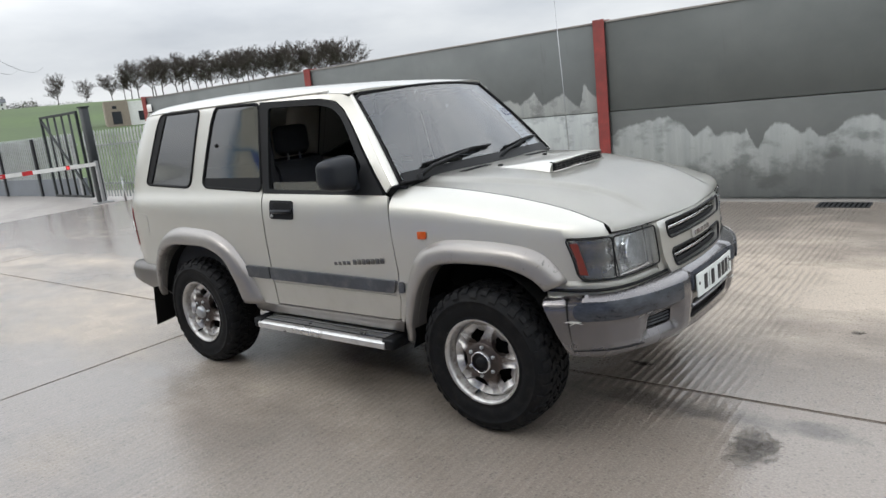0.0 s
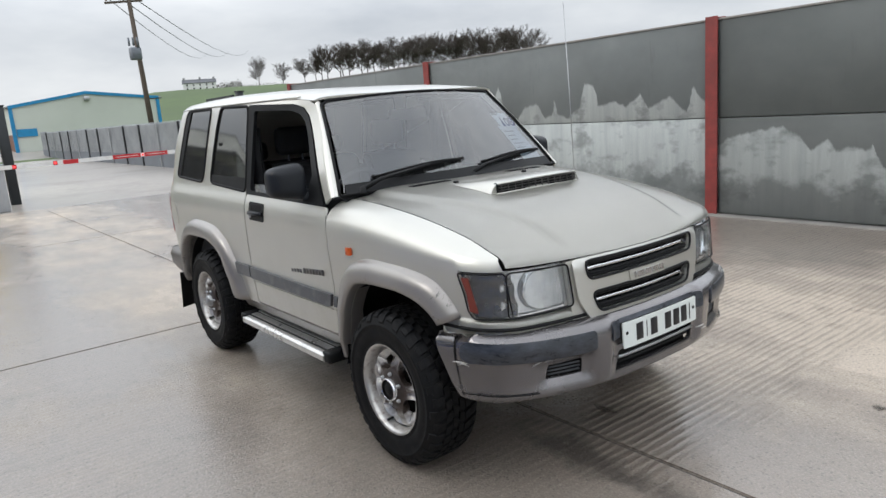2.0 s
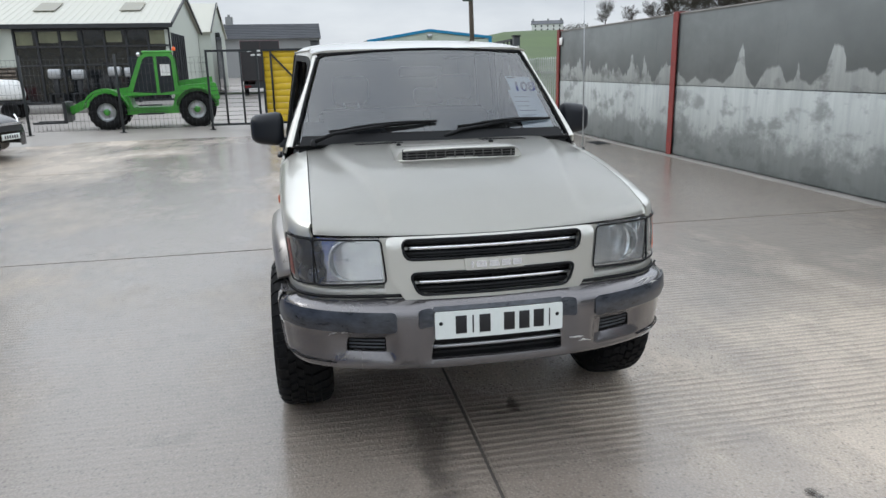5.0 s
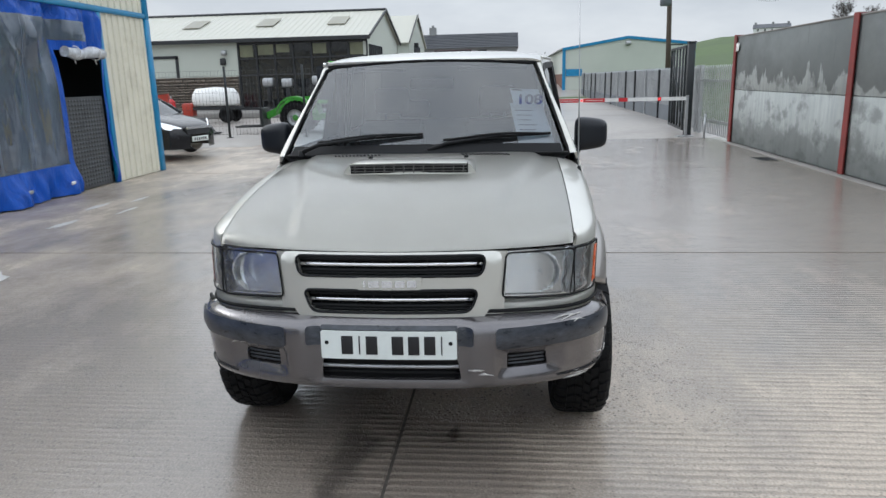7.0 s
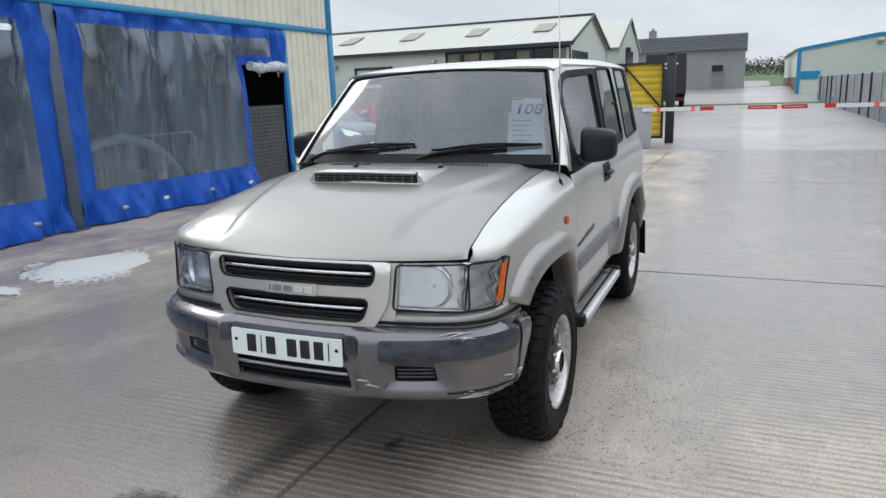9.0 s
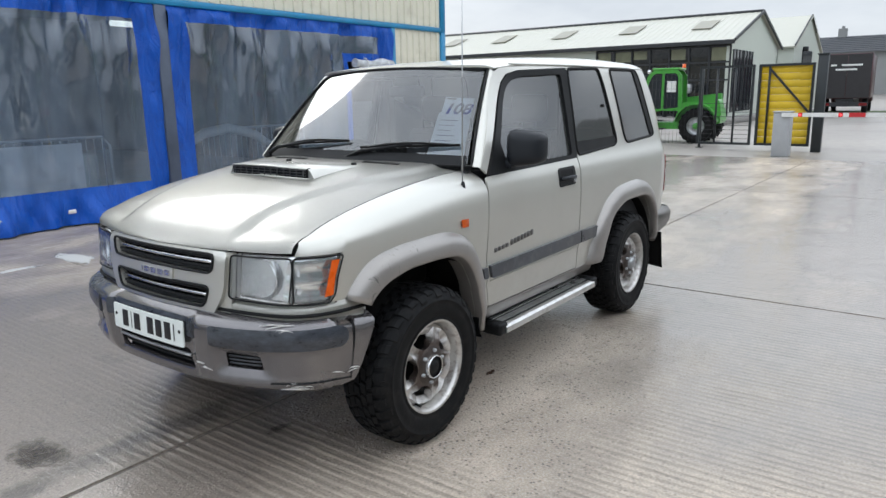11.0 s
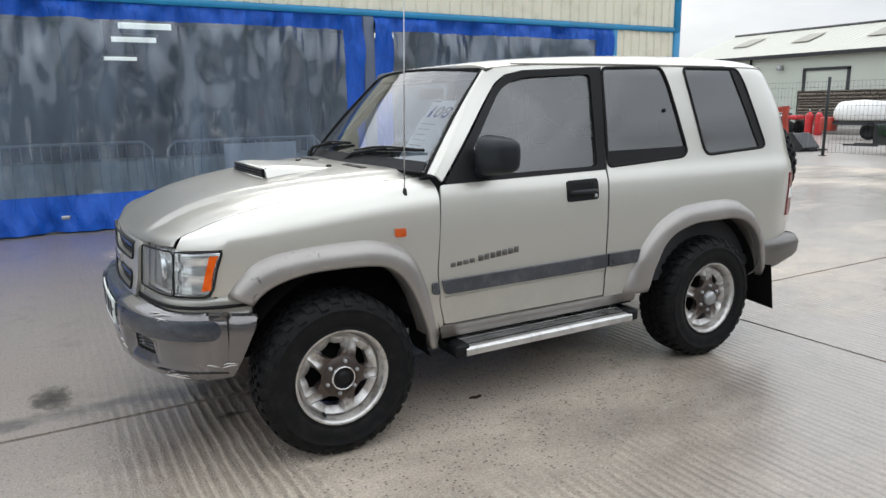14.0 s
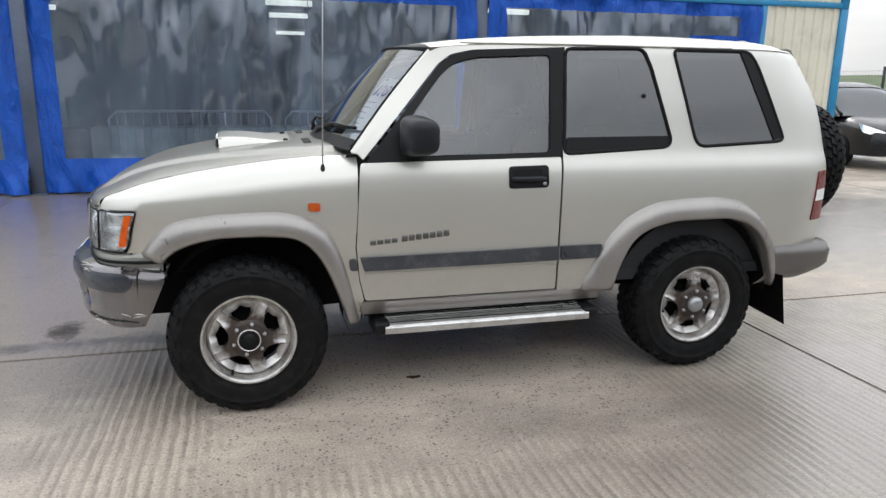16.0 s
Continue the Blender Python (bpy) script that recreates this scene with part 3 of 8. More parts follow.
half_z = pchip([0.34, 0.42, 0.47, 0.485, 0.60, 0.618, 0.632, 0.72, 0.85, 0.95, 1.03, 1.09, 1.13, 1.155, 1.20, 1.45, 1.62, 1.69, 1.73],
               [0.785, 0.808, 0.824, 0.832, 0.842, 0.843, 0.850, 0.852, 0.857, 0.859, 0.857, 0.850, 0.840, 0.829, 0.818, 0.778, 0.748, 0.733, 0.70])
front_w = pchip([-0.2, 0.5, 0.85, 1.2, 1.5, 1.62, 1.70, 1.745, 1.785, 1.818, 1.848, 1.872, 1.884, 1.890],
                [0.859, 0.855, 0.846, 0.835, 0.815, 0.795, 0.765, 0.73, 0.68, 0.60, 0.47, 0.30, 0.15, 0.0])
nose_x = pchip([0.0, 0.15, 0.30, 0.47, 0.60, 0.68, 0.73, 0.765, 0.795, 0.815], [1.890, 1.884, 1.872, 1.848, 1.818, 1.785, 1.745, 1.70, 1.62, 1.50])
NOSE_Y = np.linspace(0.0, 0.815, 3000)
NOSE_X = np.array([nose_x(y) for y in NOSE_Y])
flank_w = front_w


def front_w(x):
    """Half width at lamp height; ahead of the lamps it follows the nose in plan."""
    return float(np.interp(x, NOSE_X[::-1], NOSE_Y[::-1])) if x > 1.5 else flank_w(x)


hood_h = pchip([0.45, 0.8, 1.0, 1.235, 1.5, 1.63, 1.72, 1.78, 1.83, 1.865, 1.890], [1.222, 1.217, 1.206, 1.184, 1.141, 1.107, 1.070, 1.038, 1.006, 0.980, 0.962])
hood_n = pchip([0.5, 0.9, 1.3, 1.6, 1.85], [5.2, 4.6, 3.8, 3.3, 3.0])
rear_x = pchip([0.42, 0.65, 0.80, 1.07, 1.20, 1.38, 1.61, 1.70, 1.76], [-1.975, -1.99, -2.005, -2.003, -1.990, -1.952, -1.835, -1.77, -1.70])
HOOD_Y = 0.70


def body_w(x):
    return front_w(x) / 0.859 if x > 0 else 1.0


def narrowing(x):
    """The cabin is narrower at the windscreen than at the rear."""
    return 0.105 * smooth(-0.55, 0.32, x)


def side(x, z):
    """The left flank below the roof edge."""
    w = half_z(z) * body_w(x) - narrowing(x) * smooth(1.14, 1.67, z)
    d = x - rear_x(z)
    if d < 0.30:
        w -= 0.085 * (1 - max(d, -0.1) / 0.30) ** 2.2
    return (x, w, z)


def proud(x, z, d):
    p = side(x, z)
    return (p[0], p[1] + d, p[2])


def hood_fade(x, y):
    reach = nose_x(min(abs(y), 0.815))
    return smooth(reach - 0.004, reach - 0.10, x)


def shell(x, v):
    """Front wing: flank up to ZC, then over the shoulder; v - ZC of 0.25 is a quarter turn."""
    if v <= ZC:
        return side(x, v)
    a = min((v - ZC) / 0.25, 0.999) * math.pi / 2
    n, w = hood_n(x), front_w(x)
    y = w * math.cos(a) ** (2 / n)
    return (x, y, ZC + (hood_h(x) - ZC) * math.sin(a) ** (2 / n) - 0.016 * hood_fade(x, y) * smooth(0.0, 0.35, a))


def shoulder_v(x, y):
    n, w = hood_n(x), front_w(x)
    return ZC if y >= w else ZC + 0.25 * math.acos((y / w) ** (n / 2)) * 2 / math.pi


def bonnet(x, y):
    w, n = front_w(x), hood_n(x)
    q = min(abs(y) / max(w, 1e-4), 1.0)
    z = ZC + (hood_h(x) - ZC) * max(1 - q**n, 0.0) ** (1 / n)
    crease = 0.40 + 0.20 * smooth(1.85, 0.75, x)
    a = math.acos(min(q ** (n / 2), 1.0))
    return (x, y, z - hood_fade(x, y) * smooth(0.0, 0.35, a) * 0.016 * smooth(crease - 0.025, crease + 0.02, abs(y)))


car = thing("off_road_car", "champagne-silver three-door off-road car with grey lower trim on wet concrete", "car")
SIDES = ((1, "left"), (-1, "right"))


def both(name, bm, material, label="", parent=car):
    """A part on the left flank and its twin on the right."""
    twin = mirrored(bm)
    return part(name, bm, material, parent, label), part(name, twin, material, parent, label)


# arches: opening and outer rim of the flares, as x, z
F_IN = [(0.705, 0.385), (0.745, 0.51), (0.795, 0.64), (0.848, 0.735), (0.90, 0.79), (0.96, 0.82), (1.12, 0.833), (1.25, 0.831), (1.33, 0.82), (1.43, 0.79), (1.49, 0.75), (1.51, 0.725)]
F_OUT = [(0.645, 0.385), (0.672, 0.49), (0.705, 0.63), (0.755, 0.775), (0.81, 0.86), (0.885, 0.91), (1.042, 0.942), (1.236, 0.938), (1.38, 0.925), (1.48, 0.897), (1.56, 0.83), (1.605, 0.765)]
R_IN = [(-0.665, 0.475), (-0.695, 0.60), (-0.746, 0.716), (-0.80, 0.768), (-0.87, 0.80), (-1.03, 0.83), (-1.27, 0.83), (-1.38, 0.812), (-1.456, 0.777), (-1.52, 0.72), (-1.565, 0.645), (-1.62, 0.50), (-1.645, 0.43)]
R_OUT = [(-0.495, 0.478), (-0.548, 0.60), (-0.60, 0.71), (-0.66, 0.79), (-0.74, 0.862), (-0.93, 0.932), (-1.21, 0.946), (-1.36, 0.927), (-1.45, 0.888), (-1.53, 0.83), (-1.58, 0.76), (-1.635, 0.66), (-1.665, 0.50)]


def spread(line, k):
    """k + 1 points evenly along a smoothed line."""
    d = [0.0]
    for a, b in zip(line, line[1:]):
        d.append(d[-1] + math.hypot(b[0] - a[0], b[1] - a[1]))
    fx, fz = pchip(d, [p[0] for p in line]), pchip(d, [p[1] for p in line])
    return [(fx(d[-1] * i / k), fz(d[-1] * i / k)) for i in range(k + 1)]


# front wings
f_in = spread(F_IN, 44)
lamp_back = [(1.612, 0.748), (1.648, 0.80), (1.632, 0.87), (1.608, ZC)]
top = [(x, shoulder_v(x, HOOD_Y)) for x in np.linspace(1.770, 0.66, 40)]
wing_outline = [(0.645, 0.385)] + f_in + [(1.53, 0.69), (1.648, 0.69), (1.668, 0.762)] + lamp_back[1:] + [(1.66, ZC), (1.71, ZC), (1.769, ZC)] + top[1:] + [(0.645, 1.165), (0.643, 1.1), (0.668, 0.755), (0.652, 0.6), (0.63, 0.50)]
wings = both("front_wing", panel(wing_outline, shell, (0.1, 1, 0.45), step=0.022), PAINT)

# bonnet with its scoop
def bonnet_sheet(u, v):
    """From the scuttle to the nose, close-set rows where it turns down."""
    y = (HOOD_Y - 0.004) * (2 * u - 1)
    back = 0.70 + 0.07 * (1 - (y / HOOD_Y) ** 2)
    return Vector(bonnet(back + (nose_x(abs(y)) - 0.0005 - back) * (1 - (1 - v) ** 1.9), y))


hood = part("bonnet", grid_mesh(bonnet_sheet, 72, 60, -0.010), PAINT, car)


def scoop_shape(u, v):
    """Low wedge: open towards the front, running out into the bonnet at the rear and sides."""
    x = 1.275 - 0.36 * v
    half = 0.285 + 0.018 * (1 - v)
    y = (2 * u - 1) * half
    rise = 0.048 * (1 - smooth(0.0, 1.0, v)) * (1 - abs(2 * u - 1) ** 16)
    return (x + 0.01 * (1 - (2 * u - 1) ** 2) * (1 - v), y, bonnet(x, y)[2] + 0.001 + rise)


scoop = part("bonnet_scoop", grid_mesh(scoop_shape, 40, 14), PAINT, hood)
part("scoop_face", grid_mesh(lambda u, v: Vector(scoop_shape(u, 0.0)) * v + Vector((scoop_shape(u, 0.0)[0], scoop_shape(u, 0.0)[1], bonnet(scoop_shape(u, 0.0)[0], scoop_shape(u, 0.0)[1])[2] - 0.004)) * (1 - v) - Vector((0.002, 0, 0)), 40, 3), PAINT, scoop)
part("scoop_mouth", extruded([(1.262, 1.178), (1.282, 1.180), (1.286, 1.220), (1.26, 1.226)], -0.268, 0.268), BLACK, scoop, "black slotted air intake")
for z in (1.190, 1.203, 1.215):
    part("slat", beam((1.290, -0.265, z), (1.290, 0.265, z), 0.006, 0.003), CHROME_DARK, scoop)
for k in range(12):
    y = -0.2475 + 0.045 * k
    part("slat", beam((1.291, y, 1.180), (1.287, y, 1.222), 0.005, 0.004, (1, 0, 0)), CHROME_DARK, scoop)
part("scoop_lip", joined(tube([(1.290, -0.285, 1.177), (1.298, 0, 1.180), (1.290, 0.285, 1.177)], 0.004), tube([(1.284, -0.265, 1.222), (1.294, 0, 1.228), (1.284, 0.265, 1.222)], 0.005)), PAINT, scoop)
for s in (-1, 1):
    bars = []
    for k in range(13):
        y = s * 0.33 + (k - 6) * 0.019
        z = bonnet(0.84, y)[2]
        bars.append(beam((0.825, y - 0.006, bonnet(0.825, y)[2] + 0.002), (0.862, y + 0.006, bonnet(0.862, y)[2] + 0.002), 0.009, 0.003))
    part("bonnet_vent", joined(*bars), BLACK, hood)
    part("washer_jet", box(0.93, 0.955, s * 0.24 - 0.011, s * 0.24 + 0.011, 1.206, 1.222, 0.005), BLACK, hood)


# windscreen and its frame
def screen(u, v, d=0.0):
    y0, y1 = 0.765 * (2 * u - 1), 0.60 * (2 * u - 1)
    s = 1 - (2 * u - 1) ** 2
    a = Vector((0.672 + 0.115 * s, y0, 1.197 + 0.012 * s))
    b = Vector((0.262 + 0.085 * s, y1, 1.672 + 0.028 * s))
    p = a.lerp(b, v) + Vector((0.75, 0, 0.65)) * (0.012 * math.sin(math.pi * v) + d)
    return p


part("windscreen", grid_mesh(lambda u, v: screen(0.015 + 0.97 * u, 0.03 + 0.95 * v), 30, 16), GLASS, car).visible_shadow = False
seal = [screen(u, 0.0, 0.004) for u in np.linspace(0, 1, 20)] + [screen(1, v, 0.004) for v in np.linspace(0.05, 1, 14)] + [screen(u, 0.985, 0.001) for u in np.linspace(0.97, 0.03, 20)] + [screen(0, v, 0.004) for v in np.linspace(0.95, 0.0, 14)]
part("windscreen_seal", tube(seal, 0.008, 8), RUBBER, car, "black rubber seal")
part("screen_band", grid_mesh(lambda u, v: screen(0.02 + 0.96 * u, 0.012 + 0.085 * v, 0.004), 30, 3), BLACK, car, "black lower edge of the windscreen")
part("scuttle_panel", grid_mesh(lambda u, v: Vector((0.70 + 0.07 * (1 - (2 * u - 1) ** 2), 0.73 * (2 * u - 1), 1.188 + 0.03 * (1 - (2 * u - 1) ** 4))).lerp(screen(u, 0.0, -0.004), v) - Vector((0, 0, 0.012 * math.sin(3.14 * v))), 30, 4), BLACK, car)

PIL_A, PIL_B = (0.660, 1.205), (0.268, 1.668)


def a_pillar(u, v):
    a = screen(1.0, v, 0.002)
    x, z = PIL_A[0] + (PIL_B[0] - PIL_A[0]) * v, PIL_A[1] + (PIL_B[1] - PIL_A[1]) * v
    b = Vector(side(x - 0.016, z - 0.016)) - Vector((0, 0.003, 0))
    return a.lerp(b, u) + Vector((0.75, 0.45, 0.35)) * 0.018 * math.sin(math.pi * u)


both("front_pillar", grid_mesh(a_pillar, 8, 20), PAINT)


def wing_corner(u, v):
    """Closes the wing up to the foot of the windscreen pillar."""
    a = Vector(shell(0.662, 1.155 + (shoulder_v(0.662, HOOD_Y) - 1.155) * u))
    return a.lerp(a_pillar(1 - u, 0.015), v) + Vector((0, 0, 0.006 * math.sin(math.pi * v)))


both("wing_corner", grid_mesh(wing_corner, 10, 6), PAINT)


# roof
roof_h = pchip([0.36, 0.25, 0.1, -0.1, -0.5, -1.0, -1.5, -1.68, -1.77], [1.697, 1.714, 1.732, 1.750, 1.771, 1.783, 1.770, 1.742, 1.702])
roof_c = pchip([0.36, 0.25, 0.1, -0.1, -1.6, -1.77], [1.665, 1.675, 1.688, 1.692, 1.692, 1.686])


def tail_taper(x):
    d = x - rear_x(1.69)
    return 0.085 * (1 - max(d, -0.1) / 0.30) ** 2.2 if d < 0.30 else 0.0


def roof(x, y):
    w = half_z(roof_c(x)) + 0.003
    w -= narrowing(x) + tail_taper(x)
    q = min(abs(y) / w, 1)
    return (x, y, roof_c(x) + (roof_h(x) - roof_c(x)) * max(1 - q**2.7, 0) ** (1 / 2.7))


edge = [(x, half_z(roof_c(x)) + 0.002 - narrowing(x) - tail_taper(x)) for x in np.linspace(0.262, -1.765, 60)]
roof_outline = [(0.274 + 0.085 * (1 - (y / 0.60) ** 2), y) for y in np.linspace(-0.60, 0.60, 25)] + edge + [(x, -y) for x, y in edge[::-1]]
roof_part = part("roof", panel(roof_outline, roof, (0, 0, 1), step=0.04), PAINT, car)
both("roof_gutter", tube([(x, side(x, 1.70)[1] + 0.004, 1.704) for x in np.linspace(0.12, -1.33, 24)], 0.006, 6), PAINT)

# body side with the door and window openings
DOOR = [(0.612, 1.160), (0.630, 1.10), (0.658, 0.755), (0.645, 0.60), (0.618, 0.492), (-0.358, 0.492), (-0.352, 1.0), (-0.360, 1.16), (-0.384, 1.680), (0.06, 1.662), (0.155, 1.640), (0.215, 1.600)]
WIN2 = [(-0.394, 1.683), (-0.815, 1.692), (-0.86, 1.60), (-0.975, 1.235), (-0.945, 1.205), (-0.376, 1.178)]
WIN3 = [(-0.988, 1.690), (-1.440, 1.690), (-1.49, 1.62), (-1.655, 1.245), (-1.63, 1.228), (-1.150, 1.206), (-1.115, 1.235)]
r_in = spread(R_IN, 44)
bm = panel([(0.652, 1.20), (0.46, 1.425), (0.28, 1.655), (0.20, 1.685), (0.05, 1.697), (-1.72, 1.704)]
           + [(rear_x(z) + 0.004, z) for z in np.linspace(1.70, 0.645, 26)] + [(-1.66, 0.645), (-1.655, 0.45)] + r_in[::-1]
           + [(-0.60, 0.482), (-0.366, 0.482), (-0.361, 0.7), (-0.360, 1.0), (-0.367, 1.16), (-0.392, 1.690), (0.06, 1.671), (0.165, 1.648), (0.228, 1.604), (0.622, 1.165)],
           side, (0, 1, 0.2), holes=[rounded(WIN2, 0.035), rounded(WIN3, 0.03)], step=0.026)
both("body_side", bm, PAINT)
for s in (1, -1):
    fuel = [(x, z) for x, z in rounded([(-1.66, 1.03), (-1.82, 1.03), (-1.82, 0.87), (-1.66, 0.87)], 0.03)]
    if s < 0:
        b = panel(fuel, lambda x, z: proud(x, z, 0.003), (0, 1, 0), step=0.03, thick=0.003)
        part("fuel_flap", mirrored(b), PAINT, car)


def inset(poly, d):
    c = Vector((sum(p[0] for p in poly) / len(poly), sum(p[1] for p in poly) / len(poly)))
    return [tuple(Vector(p) + (c - Vector(p)).normalized() * d) for p in poly]


def grown(poly, d):
    return inset(poly, -d)


for name, win in (("quarter_window", WIN2), ("rear_side_window", WIN3)):
    both(name, panel(rounded(win, 0.035), lambda x, z: proud(x, z, -0.003), (0, 1, 0.2), step=0.026, thick=0.003), GLASS_DARK)
    rim = [proud(x, z, 0.0) for x, z in dense(rounded(win, 0.035), 0.02)]
    both("window_rubber", tube(rim + rim[:1], 0.009, 6), RUBBER)
both("glass_border", panel(rounded([(-0.392, 1.258), (-0.955, 1.262), (-0.962, 1.235), (-0.935, 1.212), (-0.386, 1.186)], 0.012), lambda x, z: proud(x, z, 0.0015), (0, 1, 0.2), step=0.026, thick=0.003), BLACK, "black band along the foot of the quarter window")
both("window_trim", panel([(-1.385, 1.686), (-1.450, 1.682), (-1.648, 1.250), (-1.595, 1.235)], lambda x, z: proud(x, z, 0.004), (0, 1, 0.2), step=0.04, thick=0.008), BLACK)
both("window_catch", lathe([(0.0, 0.008), (0.009, 0.008), (0.012, 0.0)], 10, "y", (-0.815, side(-0.815, 1.46)[1], 1.46)), BLACK)

# doors
DOOR_LOW = [(0.634, 1.150), (0.642, 1.10), (0.662, 0.755), (0.648, 0.60), (0.622, 0.492), (-0.356, 0.492), (-0.351, 0.7), (-0.350, 1.0), (-0.357, 1.165)]
FRAME_OUT = [(0.612, 1.152), (0.222, 1.602), (0.160, 1.646), (0.06, 1.668), (-0.386, 1.686), (-0.359, 1.166)]
GLASS_D = [(0.530, 1.176), (0.212, 1.564), (0.145, 1.612), (0.04, 1.637), (-0.318, 1.652), (-0.302, 1.186)]
low = panel(rounded(DOOR_LOW, 0.012, 3), side, (0, 1, 0.1), step=0.028)
frame_bm = panel(rounded(FRAME_OUT, 0.02, 4), lambda x, z: proud(x, z, 0.004), (0, 1, 0.2), holes=[rounded(GLASS_D, 0.03)], step=0.022, thick=0.02)
doors = []
for s, twin in ((1, False), (-1, True)):
    d = part("door", mirrored(low) if twin else low.copy(), PAINT, car, "driver's door with its window wound down" if twin else "passenger door with its window closed")
    doors.append(d)
    part("window_frame", mirrored(frame_bm) if twin else frame_bm.copy(), BLACK, d, "matt black window frame")
    pane = panel(rounded(GLASS_D, 0.03), lambda x, z: proud(x, z, -0.012), (0, 1, 0.2), step=0.06, thick=0.004)
    if twin:
        pane = panel([(0.50, 1.16), (0.44, 1.225), (-0.276, 1.225), (-0.275, 1.16)], lambda x, z: proud(x, z, -0.012), (0, 1, 0.2), step=0.06, thick=0.004)
        pane = mirrored(pane)
    part("window_pane", pane, GLASS_SIDE, d).visible_shadow = False
    # mirror sail, door handle
    sail = panel([(0.60, 1.160), (0.43, 1.355), (0.42, 1.165)], lambda x, z: proud(x, z, 0.004), (0, 1, 0.2), step=0.05, thick=0.01)
    handle = panel(rounded([(-0.078, 1.125), (-0.285, 1.128), (-0.285, 1.020), (-0.078, 1.018)], 0.02), lambda x, z: proud(x, z, 0.004), (0, 1, 0), holes=[rounded([(-0.10, 1.112), (-0.25, 1.112), (-0.25, 1.078), (-0.10, 1.078)], 0.01)], step=0.03, thick=0.006)
    cup = panel([(-0.095, 1.115), (-0.255, 1.115), (-0.255, 1.075), (-0.095, 1.075)], lambda x, z: proud(x, z, 0.0025), (0, 1, 0), step=0.04, thick=0)
    grip = tube([(x, side(x, 1.066)[1] + y, 1.066) for x, y in ((-0.09, 0.006), (-0.11, 0.02), (-0.24, 0.022), (-0.265, 0.008))], [0.010, 0.013, 0.013, 0.009], 8)
    lock = lathe([(0.0, 0.012), (0.008, 0.012), (0.010, 0.004)], 12, "y", (-0.262, side(-0.262, 1.04)[1], 1.04))
    flip = mirrored if twin else (lambda b: b)
    part("mirror_sail", flip(sail), BLACK, d)
    hd = part("door_handle", flip(handle), BLACK, d, "black plastic door handle")
    part("handle_cup", flip(cup), RUBBER, hd)
    part("grip", flip(grip), MIRROR_BLACK, hd)
    part("key_lock", flip(lock), STEEL, hd)
low.free(), frame_bm.free()


def mirror_head(u, v):
    """Rounded mirror shell, deeper at its middle."""
    a, b = 2 * math.pi * u, math.pi * (v - 0.5)
    n = 0.45
    cx, sx = math.cos(a), math.sin(a)
    sy, sz = math.copysign(abs(cx) ** n, cx), math.copysign(abs(sx) ** n, sx)
    r = max(math.cos(b), 0.0) ** 0.5
    return Vector((0.378 + 0.072 * math.copysign(abs(math.sin(b)) ** 0.8, math.sin(b)) - 0.02 * sy * r, 0.908 + 0.092 * sy * r, 1.275 + (0.088 - 0.012 * sy) * sz * r))


mirror_bm = grid_mesh(mirror_head, 40, 18)
bmesh.ops.remove_doubles(mirror_bm, verts=mirror_bm.verts, dist=0.0005)
bmesh.ops.recalc_face_normals(mirror_bm, faces=mirror_bm.faces)
arm_bm = extruded([(0.34, 1.175), (0.45, 1.175), (0.435, 1.225), (0.38, 1.235)], 0.79, 0.86)
bmesh.ops.bevel(arm_bm, geom=arm_bm.edges[:], offset=0.012, segments=2, affect="EDGES")
look_bm = panel(rounded([(0.832, 1.203), (0.982, 1.208), (0.986, 1.338), (0.840, 1.348)], 0.03), lambda y, z: (0.3175, y, z), (-1, 0, 0), step=0.05, thick=0.004)
for s, d in zip((False, True), doors):
    m = part("door_mirror", mirrored(mirror_bm) if s else mirror_bm.copy(), MIRROR_BLACK, d, "large black plastic door mirror")
    part("mirror_arm", mirrored(arm_bm) if s else arm_bm.copy(), MIRROR_BLACK, m)
    part("mirror_glass", mirrored(look_bm) if s else look_bm.copy(), CHROME, m)

# rubbing strips, sills, lettering on the doors
both("rubbing_strip", panel(rounded([(0.648, 0.712), (0.630, 0.645), (-0.354, 0.650), (-0.353, 0.722)], 0.008), lambda x, z: proud(x, z, 0.017), (0, 1, 0), step=0.02, thick=0.016), RUB, "faded dark rubbing strip")
both("rubbing_strip", panel(rounded([(-0.366, 0.722), (-0.366, 0.650), (-0.570, 0.652), (-0.590, 0.722)], 0.008), lambda x, z: proud(x, z, 0.017), (0, 1, 0), step=0.02, thick=0.016), RUB)
both("strip_clip", panel(rounded([(0.70, 0.705), (0.695, 0.650), (0.657, 0.648), (0.665, 0.708)], 0.012), lambda x, z: proud(x, z, 0.012), (0, 1, 0), step=0.02, thick=0.012), RUB)
both("sill", panel([(0.64, 0.482), (0.655, 0.41), (-0.62, 0.415), (-0.60, 0.482)], lambda x, z: proud(x, z, 0.005 - 0.5 * max(0.44 - z, 0)), (0, 1, 0), step=0.025), PAINT_LOW, "grey painted sill below the door")
both("crease_line", tube([proud(x, 0.628, 0.0015) for x in np.linspace(0.625, -0.35, 20)], 0.0035, 6), PAINT)

